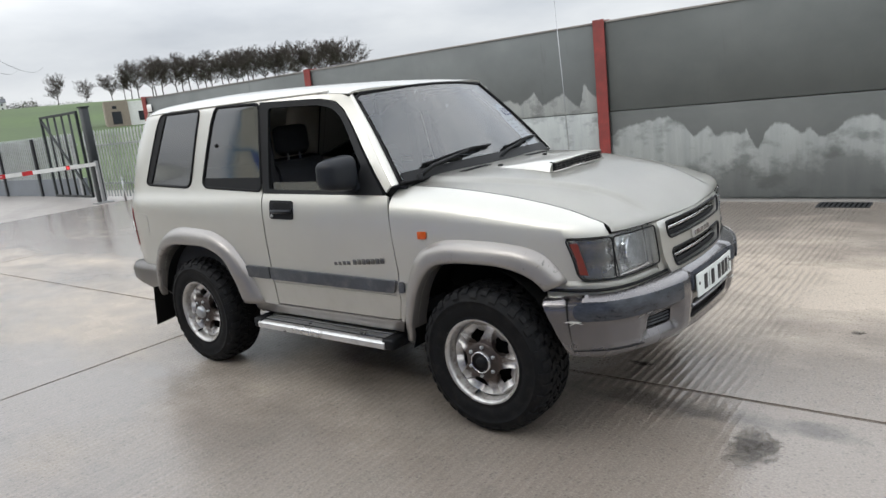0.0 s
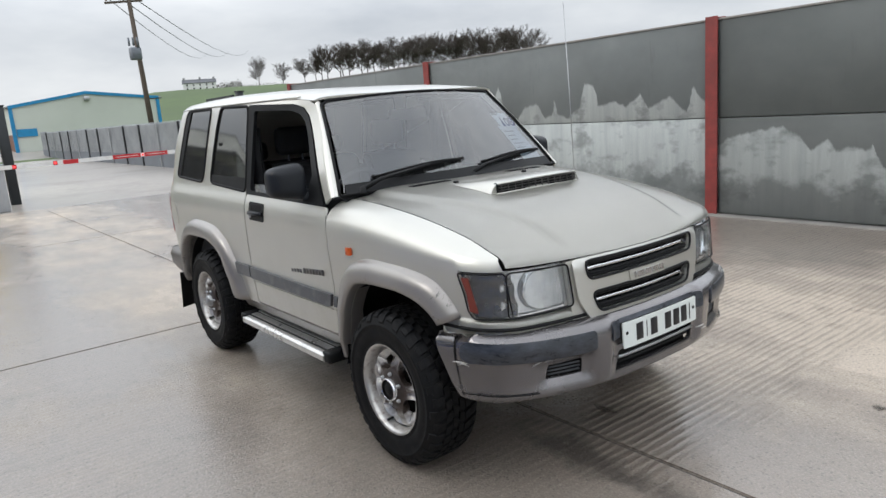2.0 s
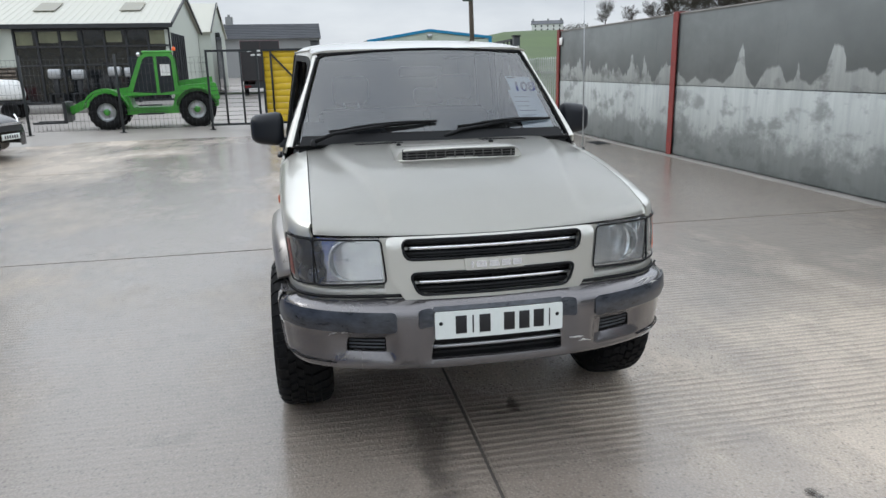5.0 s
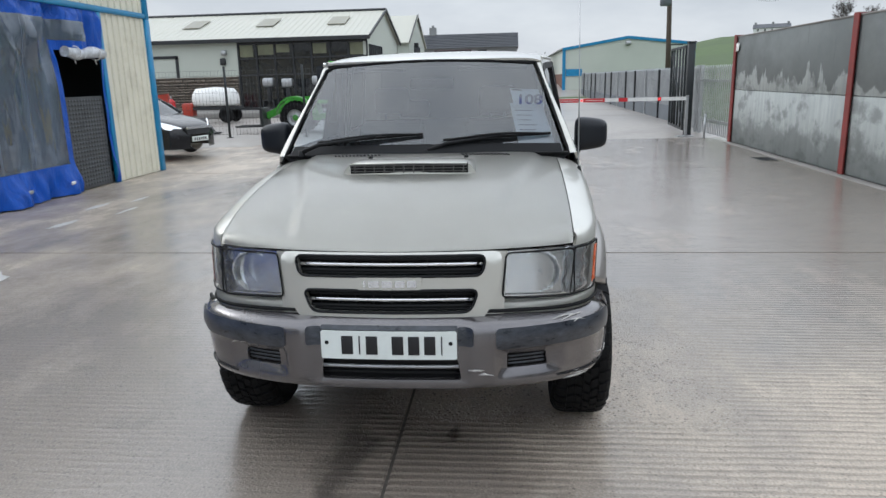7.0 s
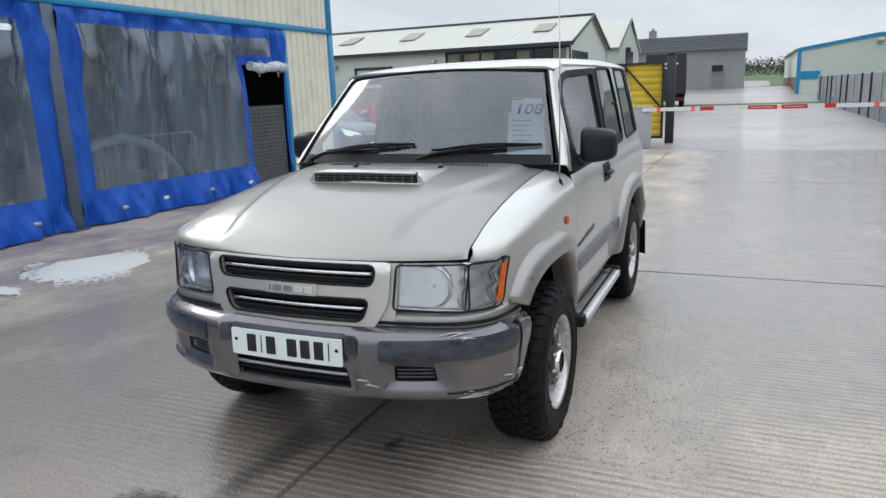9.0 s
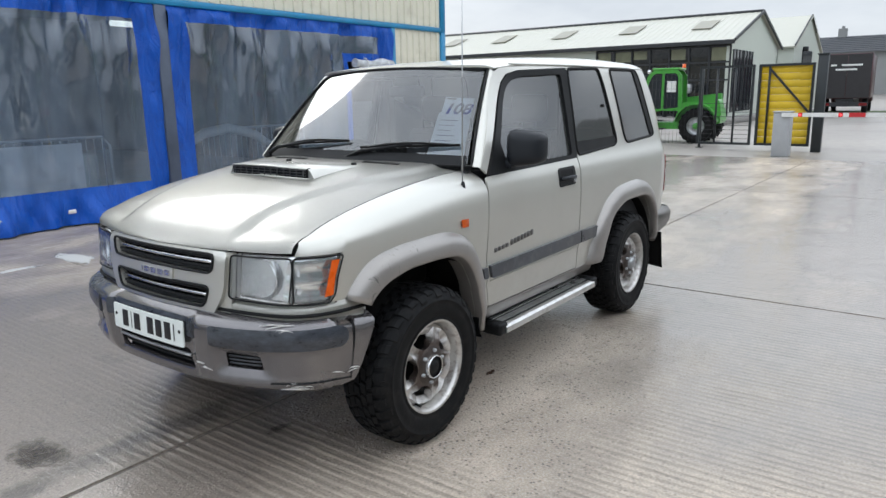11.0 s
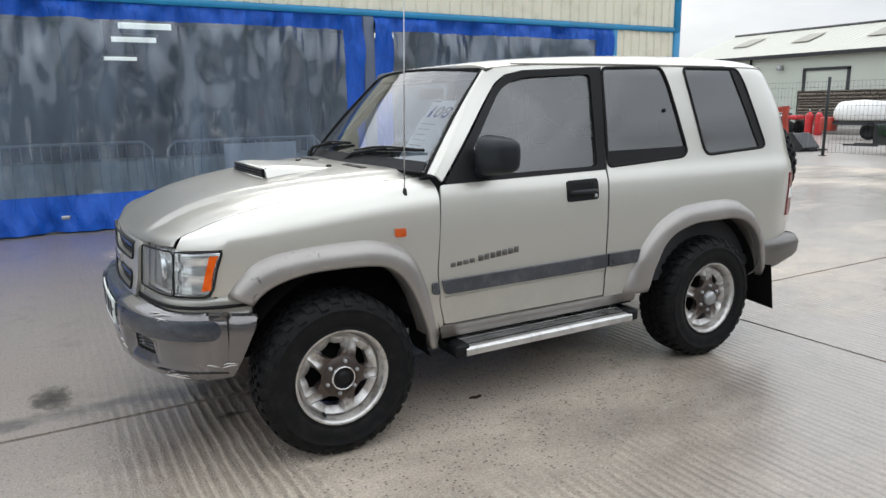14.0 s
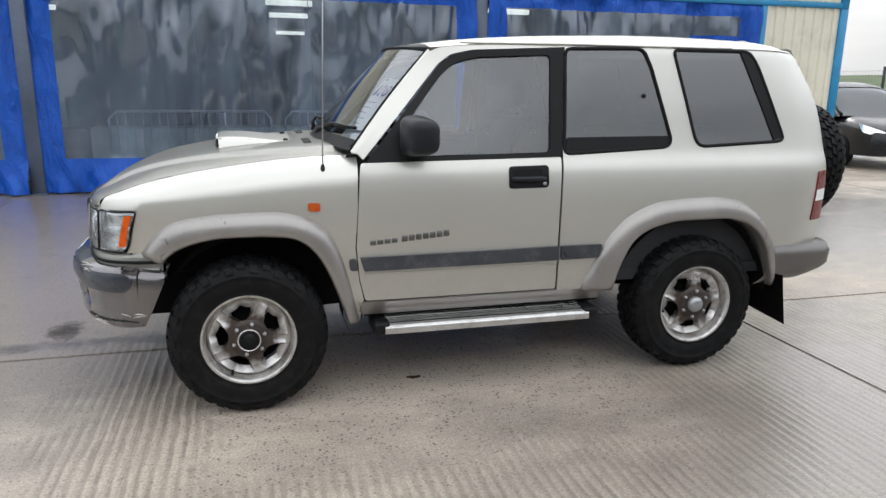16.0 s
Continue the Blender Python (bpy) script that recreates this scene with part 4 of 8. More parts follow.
for s in (1, -1):
    for word in (range(4), range(4, 11)):
        bars = []
        for k in word:
            x0 = 0.585 - 0.034 * k - (0.014 if k > 3 else 0)
            tall = 0.030 if k > 3 else 0.022
            x, z, w = x0, 0.768 + 0.003 * k + tall / 2, 0.028
            y = side(x, z)[1] - 0.001
            bars.append(box(x - w / 2, x + w / 2, y, y + 0.005, z - tall / 2, z + tall / 2, 0.002, 1))
        b = joined(*bars)
        if s < 0:
            for v in b.verts:
                v.co.x = 0.80 - v.co.x
                v.co.y = -v.co.y
            bmesh.ops.reverse_faces(b, faces=b.faces)
        part("badge_lettering", b, CHROME_DARK, doors[0 if s > 0 else 1], "plain raised bars of the model badge")

both("side_indicator", panel(rounded([(0.880, 0.978), (0.825, 0.976), (0.825, 0.938), (0.880, 0.940)], 0.01), lambda x, z: (x, shell(x, z)[1] + 0.012 - 0.008 * (abs(x - 0.852) / 0.03) ** 4, z), (0, 1, 0.2), step=0.012, thick=0.014), AMBER_SIDE, "small amber indicator")


# flares
def flare(inner, outer, k=46, peak=0.052):
    a, b = spread(inner, k), spread(outer, k)
    prof = [(-0.02, -0.055), (0.0, 0.0), (0.02, 0.75), (0.10, 0.98), (0.25, 1.0), (0.5, 0.92), (0.75, 0.72), (0.9, 0.40), (1.0, 0.0)]
    bm = bmesh.new()
    rows = []
    for (ax, az), (bx, bz) in zip(a, b):
        row = []
        for w, d in prof:
            x, z = ax + (bx - ax) * max(w, 0), az + (bz - az) * max(w, 0)
            base = side(x, z)[1]
            y = base - 0.07 if w < 0 else base + peak * d - (0.01 if w == 0 else 0)
            row.append(bm.verts.new((x, y, z)))
        rows.append(row)
    for p, q in zip(rows, rows[1:]):
        for i in range(len(prof) - 1):
            bm.faces.new((p[i], p[i + 1], q[i + 1], q[i])).smooth = True
    for row in (rows[0], rows[-1]):
        bm.faces.new(row)
    bmesh.ops.recalc_face_normals(bm, faces=bm.faces)
    return bm


both("arch_flare", flare(F_IN, F_OUT), FLARE, "wide grey front arch flare with scuffed edge")
both("arch_flare", flare(R_IN, R_OUT), FLARE, "wide grey rear arch flare with scuffed edge")


def liner(cx, r, z0):
    bm = bmesh.new()
    rows = []
    for i in range(25):
        a = math.pi * (0.86 * i / 24 + 0.12)
        p = (cx + r * math.cos(a), 0.36 + r * math.sin(a))
        rows.append([bm.verts.new((p[0], y, p[1])) for y in (0.50, 0.83)] + [bm.verts.new((cx + 0.1 * math.cos(a), 0.50, 0.36 + 0.1 * math.sin(a)))])
    for p, q in zip(rows, rows[1:]):
        bm.faces.new((p[0], p[1], q[1], q[0])), bm.faces.new((p[2], p[0], q[0], q[2]))
    return bm


both("arch_liner", liner(1.11, 0.475, 0.36), UNDER)
both("arch_liner", liner(-1.15, 0.485, 0.36), UNDER)
both("mud_flap", grid_mesh(lambda u, v: Vector((-1.60 - 0.05 * v - 0.085 * u, 0.62 + 0.28 * u, 0.50 - (0.29 - 0.06 * (1 - u)) * v)), 6, 6, 0.012), RUBBER, "black rubber mud flap")
both("mud_flap", grid_mesh(lambda u, v: Vector((0.72 - 0.02 * v + 0.02 * math.sin(3 * v), 0.66 + 0.18 * u, 0.50 - 0.15 * v)), 6, 6, 0.01), RUBBER, "black rubber mud flap")

# front end: grille, lamps, valance, bumper


def nose(y, z, d=0.0):
    return (nose_x(min(abs(y), 0.81)) + 0.07 * (ZC - z) + d, y, z)


SLOT1 = [(-0.366, 0.950), (0.366, 0.950), (0.352, 0.872), (-0.352, 0.872)]
SLOT2 = [(-0.338, 0.818), (0.338, 0.818), (0.306, 0.732), (-0.306, 0.732)]
grille = part("grille", panel(rounded([(-0.428, 0.960), (0.428, 0.960), (0.412, 0.80), (0.352, 0.700), (-0.352, 0.700), (-0.412, 0.80)], 0.035), lambda y, z: nose(y, z, 0.018 - 0.016 * smooth(0.930, 0.960, z)), (1, 0, 0.1), holes=[rounded(SLOT1, 0.03), rounded(SLOT2, 0.035)], step=0.022, thick=0.03), PAINT, car, "champagne grille surround with two slots")
part("grille_backing", panel([(-0.39, 0.955), (0.39, 0.955), (0.34, 0.72), (-0.34, 0.72)], lambda y, z: nose(y, z, -0.035), (1, 0, 0), step=0.06, thick=0.01), BLACK, grille, "black honeycomb backing")
for slot, z0, z1, wid in ((SLOT1, 0.872, 0.950, 0.360), (SLOT2, 0.732, 0.818, 0.325)):
    rim = [nose(y, z, 0.020) for y, z in dense(rounded(slot, 0.032), 0.03)]
    part("slot_rim", tube(rim + rim[:1], 0.0055, 6), BLACK, grille)
    for k, (f, m, r) in enumerate(((0.52, CHROME, 0.0085), (0.80, BLACK, 0.007), (0.24, BLACK, 0.007), (0.10, BLACK, 0.004))):
        z = z0 + (z1 - z0) * f
        hw = wid - 0.03 * (1 - f) * 0.6
        part("slat", tube([nose(y, z, -0.004) for y in np.linspace(-hw, hw, 16)], r, 8), m, grille, "chrome grille bar" if m is CHROME else "")
    for k in range(9):
        y = -0.28 + 0.07 * k
        part("slat", beam(nose(y, z0, -0.02), nose(y, z1, -0.02), 0.006, 0.012, (1, 0, 0)), BLACK, grille)
front_panel = panel([(-0.446, 0.957), (0.446, 0.957), (0.430, 0.70), (-0.430, 0.70)], lambda y, z: nose(y, z, 0.0), (1, 0, 0.1), holes=[rounded([(-0.385, 0.952), (0.385, 0.952), (0.345, 0.722), (-0.345, 0.722)], 0.02)], step=0.03, thick=0.02)
part("nose_panel", front_panel, PAINT, car)
part("badge_plinth", panel(rounded([(-0.125, 0.872), (0.125, 0.872), (0.118, 0.818), (-0.118, 0.818)], 0.01), lambda y, z: nose(y, z, 0.024), (1, 0, 0), step=0.03, thick=0.008), PAINT, grille)
letters = []
for y0, y1, z0, z1 in ((-0.098, -0.088, 0.829, 0.861), (-0.078, -0.036, 0.829, 0.861), (-0.026, 0.014, 0.829, 0.861), (0.024, 0.062, 0.829, 0.861), (0.070, 0.106, 0.829, 0.861)):
    letters.append(panel(rounded([(y0, z1 - 0.004), (y1, z1 - 0.004), (y1, z0 + 0.004), (y0, z0 + 0.004)], 0.004), lambda y, z: nose(y, z, 0.029), (1, 0, 0), step=0.02, thick=0.006))
part("badge_bars", joined(*letters), CHROME, grille, "chrome maker's badge as plain shapes")


def lamp_sheet(y, z, d=0.0):
    return nose(y, z, 0.004 + d)


HEAD = [(0.442, 0.951), (0.699, 0.953), (0.704, 0.772), (0.426, 0.780)]
CORNER = [(1.775, 0.952), (1.610, 0.951), (1.634, 0.87), (1.646, 0.80), (1.668, 0.772), (1.786, 0.772)]


def corner_sheet(x, z, d=0.0):
    return (x + 0.05 * (ZC - z), front_w(min(x, 1.885)) + d + 0.004, z)


for s in (1, -1):
    flip = (lambda b: b) if s > 0 else mirrored
    h = part("headlight", flip(panel(rounded(HEAD, 0.02), lambda y, z: lamp_sheet(y, z, 0.002), (1, 0.3, 0), step=0.03, thick=0.006)), LENS, car, "clear ribbed headlight")
    h.visible_shadow = False
    bowl = lathe([(0.012, 1.772), (0.03, 1.776), (0.055, 1.788), (0.070, 1.803), (0.078, 1.818)], 32, "x", (0, 0.565, 0.866))
    part("reflector_bowl", flip(bowl), BOWL, h)
    part("bowl_rim", flip(lathe([(0.076, 1.812), (0.081, 1.818), (0.084, 1.812)], 32, "x", (0, 0.565, 0.866))), REFLECTOR, h)
    part("bulb", flip(lathe([(0.0, 1.812), (0.011, 1.808), (0.013, 1.79), (0.010, 1.772)], 12, "x", (0, 0.565, 0.866))), CHROME, h)
    part("lamp_housing", flip(panel(rounded(grown(HEAD, 0.006), 0.02), lambda y, z: nose(y, z, -0.024), (1, 0.3, 0), step=0.02, thick=0.01)), REFLECTOR, h)
    rim = [lamp_sheet(y, z, 0.003) for y, z in dense(rounded(HEAD, 0.02), 0.03)]
    part("lamp_seal", flip(tube(rim + rim[:1], 0.0036, 6)), RUBBER, h)
    c = part("corner_lamp", flip(panel(rounded(CORNER, 0.012), lambda x, z: corner_sheet(x, z, 0.003), (0.6, 1, 0), step=0.02, thick=0.005)), LENS, car, "clear corner lamp with amber edge")
    c.visible_shadow = False
    part("lamp_housing", flip(panel(rounded(CORNER, 0.012), lambda x, z: corner_sheet(x, z, -0.028 + 0.006 * math.sin(90 * z)), (0.6, 1, 0), step=0.02, thick=0.006)), REFLECTOR if s > 0 else REFLECTOR_DULL, c)
    amber = [(1.660, 0.935), (1.628, 0.935), (1.648, 0.87), (1.656, 0.80), (1.690, 0.795)]
    part("amber_reflector", flip(panel(amber, lambda x, z: corner_sheet(x, z, 0.0055), (0.4, 1, 0), step=0.02, thick=0.003)), AMBER if s > 0 else AMBER_DULL, c, "amber reflector strip")
    rim = [corner_sheet(x, z, 0.003) for x, z in dense(rounded(CORNER, 0.012), 0.02)]
    part("lamp_seal", flip(tube(rim + rim[:1], 0.0036, 6)), RUBBER, c)

val = []
for x, y in [(nose_x(y), y) for y in np.linspace(0.34, 0.79, 30)] + [(x, front_w(x)) for x in np.linspace(1.61, 1.50, 8)]:
    val.append((x, y))


def valance(i, z):
    i = min(max(i, 0), len(val) - 1)
    a, b = val[int(i)], val[min(int(i) + 1, len(val) - 1)]
    f = i - int(i)
    return (a[0] + (b[0] - a[0]) * f + 0.014, a[1] + (b[1] - a[1]) * f + 0.002, z)


both("lamp_valance", grid_mesh(lambda u, v: Vector(valance(u * (len(val) - 1), 0.688 + 0.080 * v)) - Vector((0.02, 0.004, 0)) * (v > 0.9), 40, 4, 0.008), PAINT)

bump_path = spread([(1.995, 0.0), (1.990, 0.20), (1.966, 0.40), (1.915, 0.58), (1.856, 0.70), (1.785, 0.785), (1.70, 0.832), (1.60, 0.853), (1.50, 0.858)], 60)
b_len = [0.0]
for a, b in zip(bump_path, bump_path[1:]):
    b_len.append(b_len[-1] + math.hypot(b[0] - a[0], b[1] - a[1]))
bump_x, bump_y = pchip(b_len, [p[0] for p in bump_path]), pchip(b_len, [p[1] for p in bump_path])
B_END = b_len[-1]
b_sec = pchip([0.405, 0.42, 0.445, 0.48, 0.59, 0.64, 0.682, 0.702, 0.714, 0.724], [-0.13, -0.06, -0.028, -0.016, -0.004, 0.0, -0.004, -0.018, -0.05, -0.13])


def bumper(s, z, d=0.0):
    q, sign = abs(s), 1 if s >= 0 else -1
    x, y = bump_x(q), bump_y(q)
    e = 0.01
    tx, ty = bump_x(min(q + e, B_END)) - bump_x(max(q - e, 0)), bump_y(min(q + e, B_END)) - bump_y(max(q - e, 0))
    l = math.hypot(tx, ty)
    nx, ny = ty / l, -tx / l
    o = b_sec(z) + d
    o -= 0.022 * (1 - smooth(0.285, 0.325, q)) * smooth(0.45, 0.47, z) * (1 - smooth(0.695, 0.715, z))
    o -= 0.010 * smooth(0.395, 0.415, q) * (1 - smooth(B_END - 0.22, B_END - 0.18, q)) * smooth(0.470, 0.485, z) * (1 - smooth(0.600, 0.612, z))
    o -= 0.020 * smooth(0.405, 0.43, q) * (1 - smooth(0.62, 0.70, q)) * smooth(0.480, 0.500, z) * (1 - smooth(0.585, 0.60, z))
    lift = -0.018 * smooth(0.9, B_END, q)
    return (x + nx * o, sign * (y + ny * o), z + lift)


# black tube that draws the shadow between valance and bumper
both("bumper_gap", tube([Vector(valance(i, 0.728)) + Vector((0.004, 0.002, 0)) for i in np.linspace(0, len(val) - 1, 40)], 0.007, 6), RUBBER, "dark strip added for the shadow in the gap above the bumper")
INTAKE = [(-0.262, 0.562), (0.262, 0.562), (0.275, 0.472), (-0.275, 0.472)]
FOG = [(0.455, 0.575), (0.615, 0.57), (0.625, 0.512), (0.455, 0.512)]
FOG_M = [(-x, z) for x, z in FOG[::-1]]
front_bumper = part("front_bumper", panel([(-B_END, 0.69), (-B_END + 0.075, 0.52), (-B_END + 0.11, 0.45), (-B_END + 0.22, 0.425), (-0.7, 0.41), (0.7, 0.41), (B_END - 0.22, 0.425), (B_END - 0.11, 0.45), (B_END - 0.075, 0.52), (B_END, 0.69), (B_END, 0.723), (-B_END, 0.723)], bumper, (1, 0, 0),
    holes=[rounded(INTAKE, 0.015), rounded(FOG, 0.01), rounded(FOG_M, 0.01)], step=0.022, thick=0.02), BUMPER, car, "grey painted bumper with scuffs and scratches")
part("intake_box", panel([(-0.29, 0.58), (0.29, 0.58), (0.29, 0.455), (-0.29, 0.455)], lambda s, z: bumper(s, z, -0.05), (1, 0, 0), step=0.05, thick=0.01), BLACK, front_bumper)
part("slat", tube([bumper(s, 0.532, 0.0) for s in np.linspace(-0.265, 0.265, 14)], 0.0075, 6), STEEL, front_bumper, "grey intake bar")
part("slat", tube([bumper(s, 0.500, -0.02) for s in np.linspace(-0.27, 0.27, 14)], 0.006, 6), BLACK, front_bumper)
for sg in (1, -1):
    part("fog_recess", panel([(sg * 0.44, 0.585), (sg * 0.63, 0.585), (sg * 0.63, 0.50), (sg * 0.44, 0.50)], lambda s, z: bumper(s, z, -0.03), (1, 0, 0), step=0.05, thick=0.008), BLACK, front_bumper)
    for z in (0.528, 0.543, 0.558):
        part("slat", tube([bumper(sg * s, z, -0.008) for s in np.linspace(0.462, 0.612, 8)], 0.004, 6), RUB, front_bumper)
    strip = rounded([(0.405, 0.688), (0.955, 0.692), (0.985, 0.676), (0.985, 0.63), (0.95, 0.606), (0.405, 0.602)], 0.02)
    part("bumper_strip", panel([(sg * a, z) for a, z in strip], lambda s, z: bumper(s, z, 0.007), (1, 0.4 * sg, 0), step=0.022, thick=0.008), STRIP, front_bumper, "worn black bumper strip")
    short = rounded([(0.262, 0.692), (0.318, 0.692), (0.318, 0.618), (0.262, 0.618)], 0.012)
    part("bumper_strip", panel([(sg * a, z) for a, z in short], lambda s, z: bumper(s, z, 0.006), (1, 0, 0), step=0.022, thick=0.006), STRIP, front_bumper)
    part("bumper_corner", panel([(sg * a, z) for a, z in rounded([(1.02, 0.706), (B_END - 0.005, 0.702), (B_END - 0.01, 0.68), (B_END - 0.085, 0.52), (B_END - 0.12, 0.46), (1.00, 0.45)], 0.015)], lambda s, z: bumper(s, z, 0.006), (0.5, sg, 0), step=0.022, thick=0.008), BUMPER, front_bumper)
part("bumper_strip", panel(rounded([(-0.262, 0.697), (0.262, 0.697), (0.262, 0.680), (-0.262, 0.680)], 0.004), lambda s, z: bumper(s, z, 0.006), (1, 0, 0), step=0.022, thick=0.006), STRIP, front_bumper)
plate = part("number_plate", panel(rounded([(-0.258, 0.680), (0.258, 0.680), (0.258, 0.571), (-0.258, 0.571)], 0.008), lambda s, z: (bumper(s, 0.63)[0] + 0.018 - 0.03 * (z - 0.63), s, z), (1, 0, 0), step=0.05, thick=0.006), WHITE_PLATE, car, "white number plate with plain black bars")
for y0, y1 in ((-0.182, -0.130), (-0.116, -0.102), (-0.088, -0.036), (0.010, 0.062), (0.072, 0.122), (0.132, 0.182), (0.196, 0.208)):
    part("plate_bar", box(0.0, 0.0025, y0 + 0.004, y1 - 0.004, -0.036, 0.036, 0.0008), INK, plate).matrix_basis = pose(bumper(0, 0.63)[0] + 0.0175 - (0.012 if abs(y0) > 0.1 else 0.002) * 0.3, 0, 0.626, 0, -1.7, 0)
for y in (-0.235, 0.235):
    part("plate_screw", lathe([(0.0, 0.004), (0.006, 0.003), (0.008, 0.0)], 10, "x", (bumper(0.235, 0.63)[0] + 0.018, y, 0.634)), BLACK, plate)

for sg in (1, -1):
    part("bumper_seam", tube([bumper(sg * s, 0.468, 0.001) for s in np.linspace(0.66, B_END - 0.13, 24)], 0.0028, 5), BLACK, front_bumper)
    part("bumper_seam", tube([bumper(sg * 1.012, z, 0.002) for z in np.linspace(0.455, 0.70, 12)], 0.0028, 5), BLACK, front_bumper)
SCRAPE = surface("bare_scrape", (0.62, 0.60, 0.57), 0.6, var=0.2, scale=60)
rnd = random.Random(21)
for s0, z0, n_marks, wide in ((0.36, 0.512, 4, 0.07), (0.78, 0.452, 6, 0.12), (0.98, 0.50, 4, 0.06), (-0.62, 0.592, 3, 0.05), (-0.95, 0.60, 4, 0.08), (0.70, 0.690, 4, 0.12)):
    for k in range(n_marks):
        s, z, w, rise = s0 + rnd.uniform(-0.05, 0.05), z0 + rnd.uniform(-0.012, 0.012), wide * rnd.uniform(0.3, 1.0), rnd.uniform(-0.012, 0.012)
        part("scrape", tube([bumper(s + w * (f - 0.5), z + rise * f + 0.004 * math.sin(3.1 * f), 0.0065 if abs(s) > 1.0 or z > 0.60 else 0.0005) for f in np.linspace(0, 1, 6)], [0.0006, 0.0016, 0.0026, 0.0020, 0.0014, 0.0005], 5), SCRAPE, front_bumper)

# rear end (mostly turned away)


def tail_edge(z):
    return Vector(side(rear_x(z) + 0.004, z))


def tail_sheet(u, v):
    z = 0.50 + 1.22 * v
    e = tail_edge(min(z, 1.70))
    return Vector((e.x - 0.035 * (1 - (2 * u - 1) ** 4), e.y * (2 * u - 1), z))


part("tailgate", grid_mesh(tail_sheet, 24, 24), PAINT, car)
part("rear_window", grid_mesh(lambda u, v: tail_sheet(0.1 + 0.8 * u, 0.58 + 0.36 * v) - Vector((0.01, 0, 0)), 8, 8), GLASS_DARK, car)
for s in (1, -1):
    flip = (lambda b: b) if s > 0 else mirrored
    t = part("tail_lamp", flip(panel(rounded([(-1.905, 1.062), (-1.982, 1.066), (-1.986, 0.79), (-1.880, 0.79)], 0.01), lambda x, z: proud(x, z, 0.007), (-0.3, 1, 0), step=0.02, thick=0.012)), RED_LENS, car, "red tail lamp with a clear band")
    part("clear_band", flip(panel([(-1.900, 0.96), (-1.983, 0.965), (-1.984, 0.90), (-1.894, 0.90)], lambda x, z: proud(x, z, 0.009), (-0.3, 1, 0), step=0.03, thick=0.006)), WHITE_PLATE, t)
rear_path = spread([(-1.60, 0.862), (-1.82, 0.868), (-1.99, 0.85), (-2.07, 0.77), (-2.10, 0.5), (-2.11, 0.0), (-2.10, -0.5), (-2.07, -0.77), (-1.99, -0.85), (-1.82, -0.868), (-1.60, -0.862)], 60)


def rear_bumper_sheet(u, v):
    x, y = rear_path[min(int(u * 60 + 0.5), 60)]
    z, o = ((0.662, 0.92), (0.655, 0.99), (0.61, 1.01), (0.54, 1.005), (0.50, 0.985), (0.46, 0.95))[min(int(v * 5 + 0.5), 5)]
    z += (0.0 if x < -1.75 else -0.025 * (x + 1.75) / 0.15) * (1 if v > 0.5 else 0) + (0.55 - z) * 0.25 * smooth(-1.85, -2.02, x) * (v > 0.5)
    return Vector((x * (0.5 + 0.5 * o), y * o, z))


part("rear_bumper", grid_mesh(rear_bumper_sheet, 60, 5, 0.02), PAINT_LOW, car, "grey rear bumper end")

# running boards
for s in (1, -1):
    flip = (lambda b: b) if s > 0 else mirrored
    board = part("running_board", flip(extruded(rounded([(0.70, 0.352), (0.70, 0.392), (0.86, 0.374), (0.874, 0.366), (0.874, 0.334), (0.86, 0.330)], 0.006, 2), -0.53, 0.535, "x")), BLACK, car, "running board with bright aluminium edge")
    part("edge_trim", flip(extruded(rounded([(0.850, 0.379), (0.872, 0.375), (0.887, 0.364), (0.888, 0.334), (0.874, 0.330), (0.868, 0.366)], 0.004, 2), -0.53, 0.535, "x")), ALUMINIUM, board, "brushed aluminium edge")
    for y, w in ((0.725, 0.030), (0.768, 0.034), (0.815, 0.040)):
        part("tread_rib", flip(beam((-0.52, y, 0.3935 - 0.112 * (y - 0.70)), (0.52, y, 0.3935 - 0.112 * (y - 0.70)), w, 0.006)), ALUMINIUM, board)
    for x in (0.55, -0.545):
        part("end_cap", flip(box(x - 0.04, x + 0.04, 0.69, 0.880, 0.326, 0.390, 0.014)), BLACK, board)
    for x in (0.42, -0.42):
        part("bracket", flip(beam((x, 0.55, 0.40), (x, 0.72, 0.355), 0.05, 0.03)), UNDER, board)

# wheels


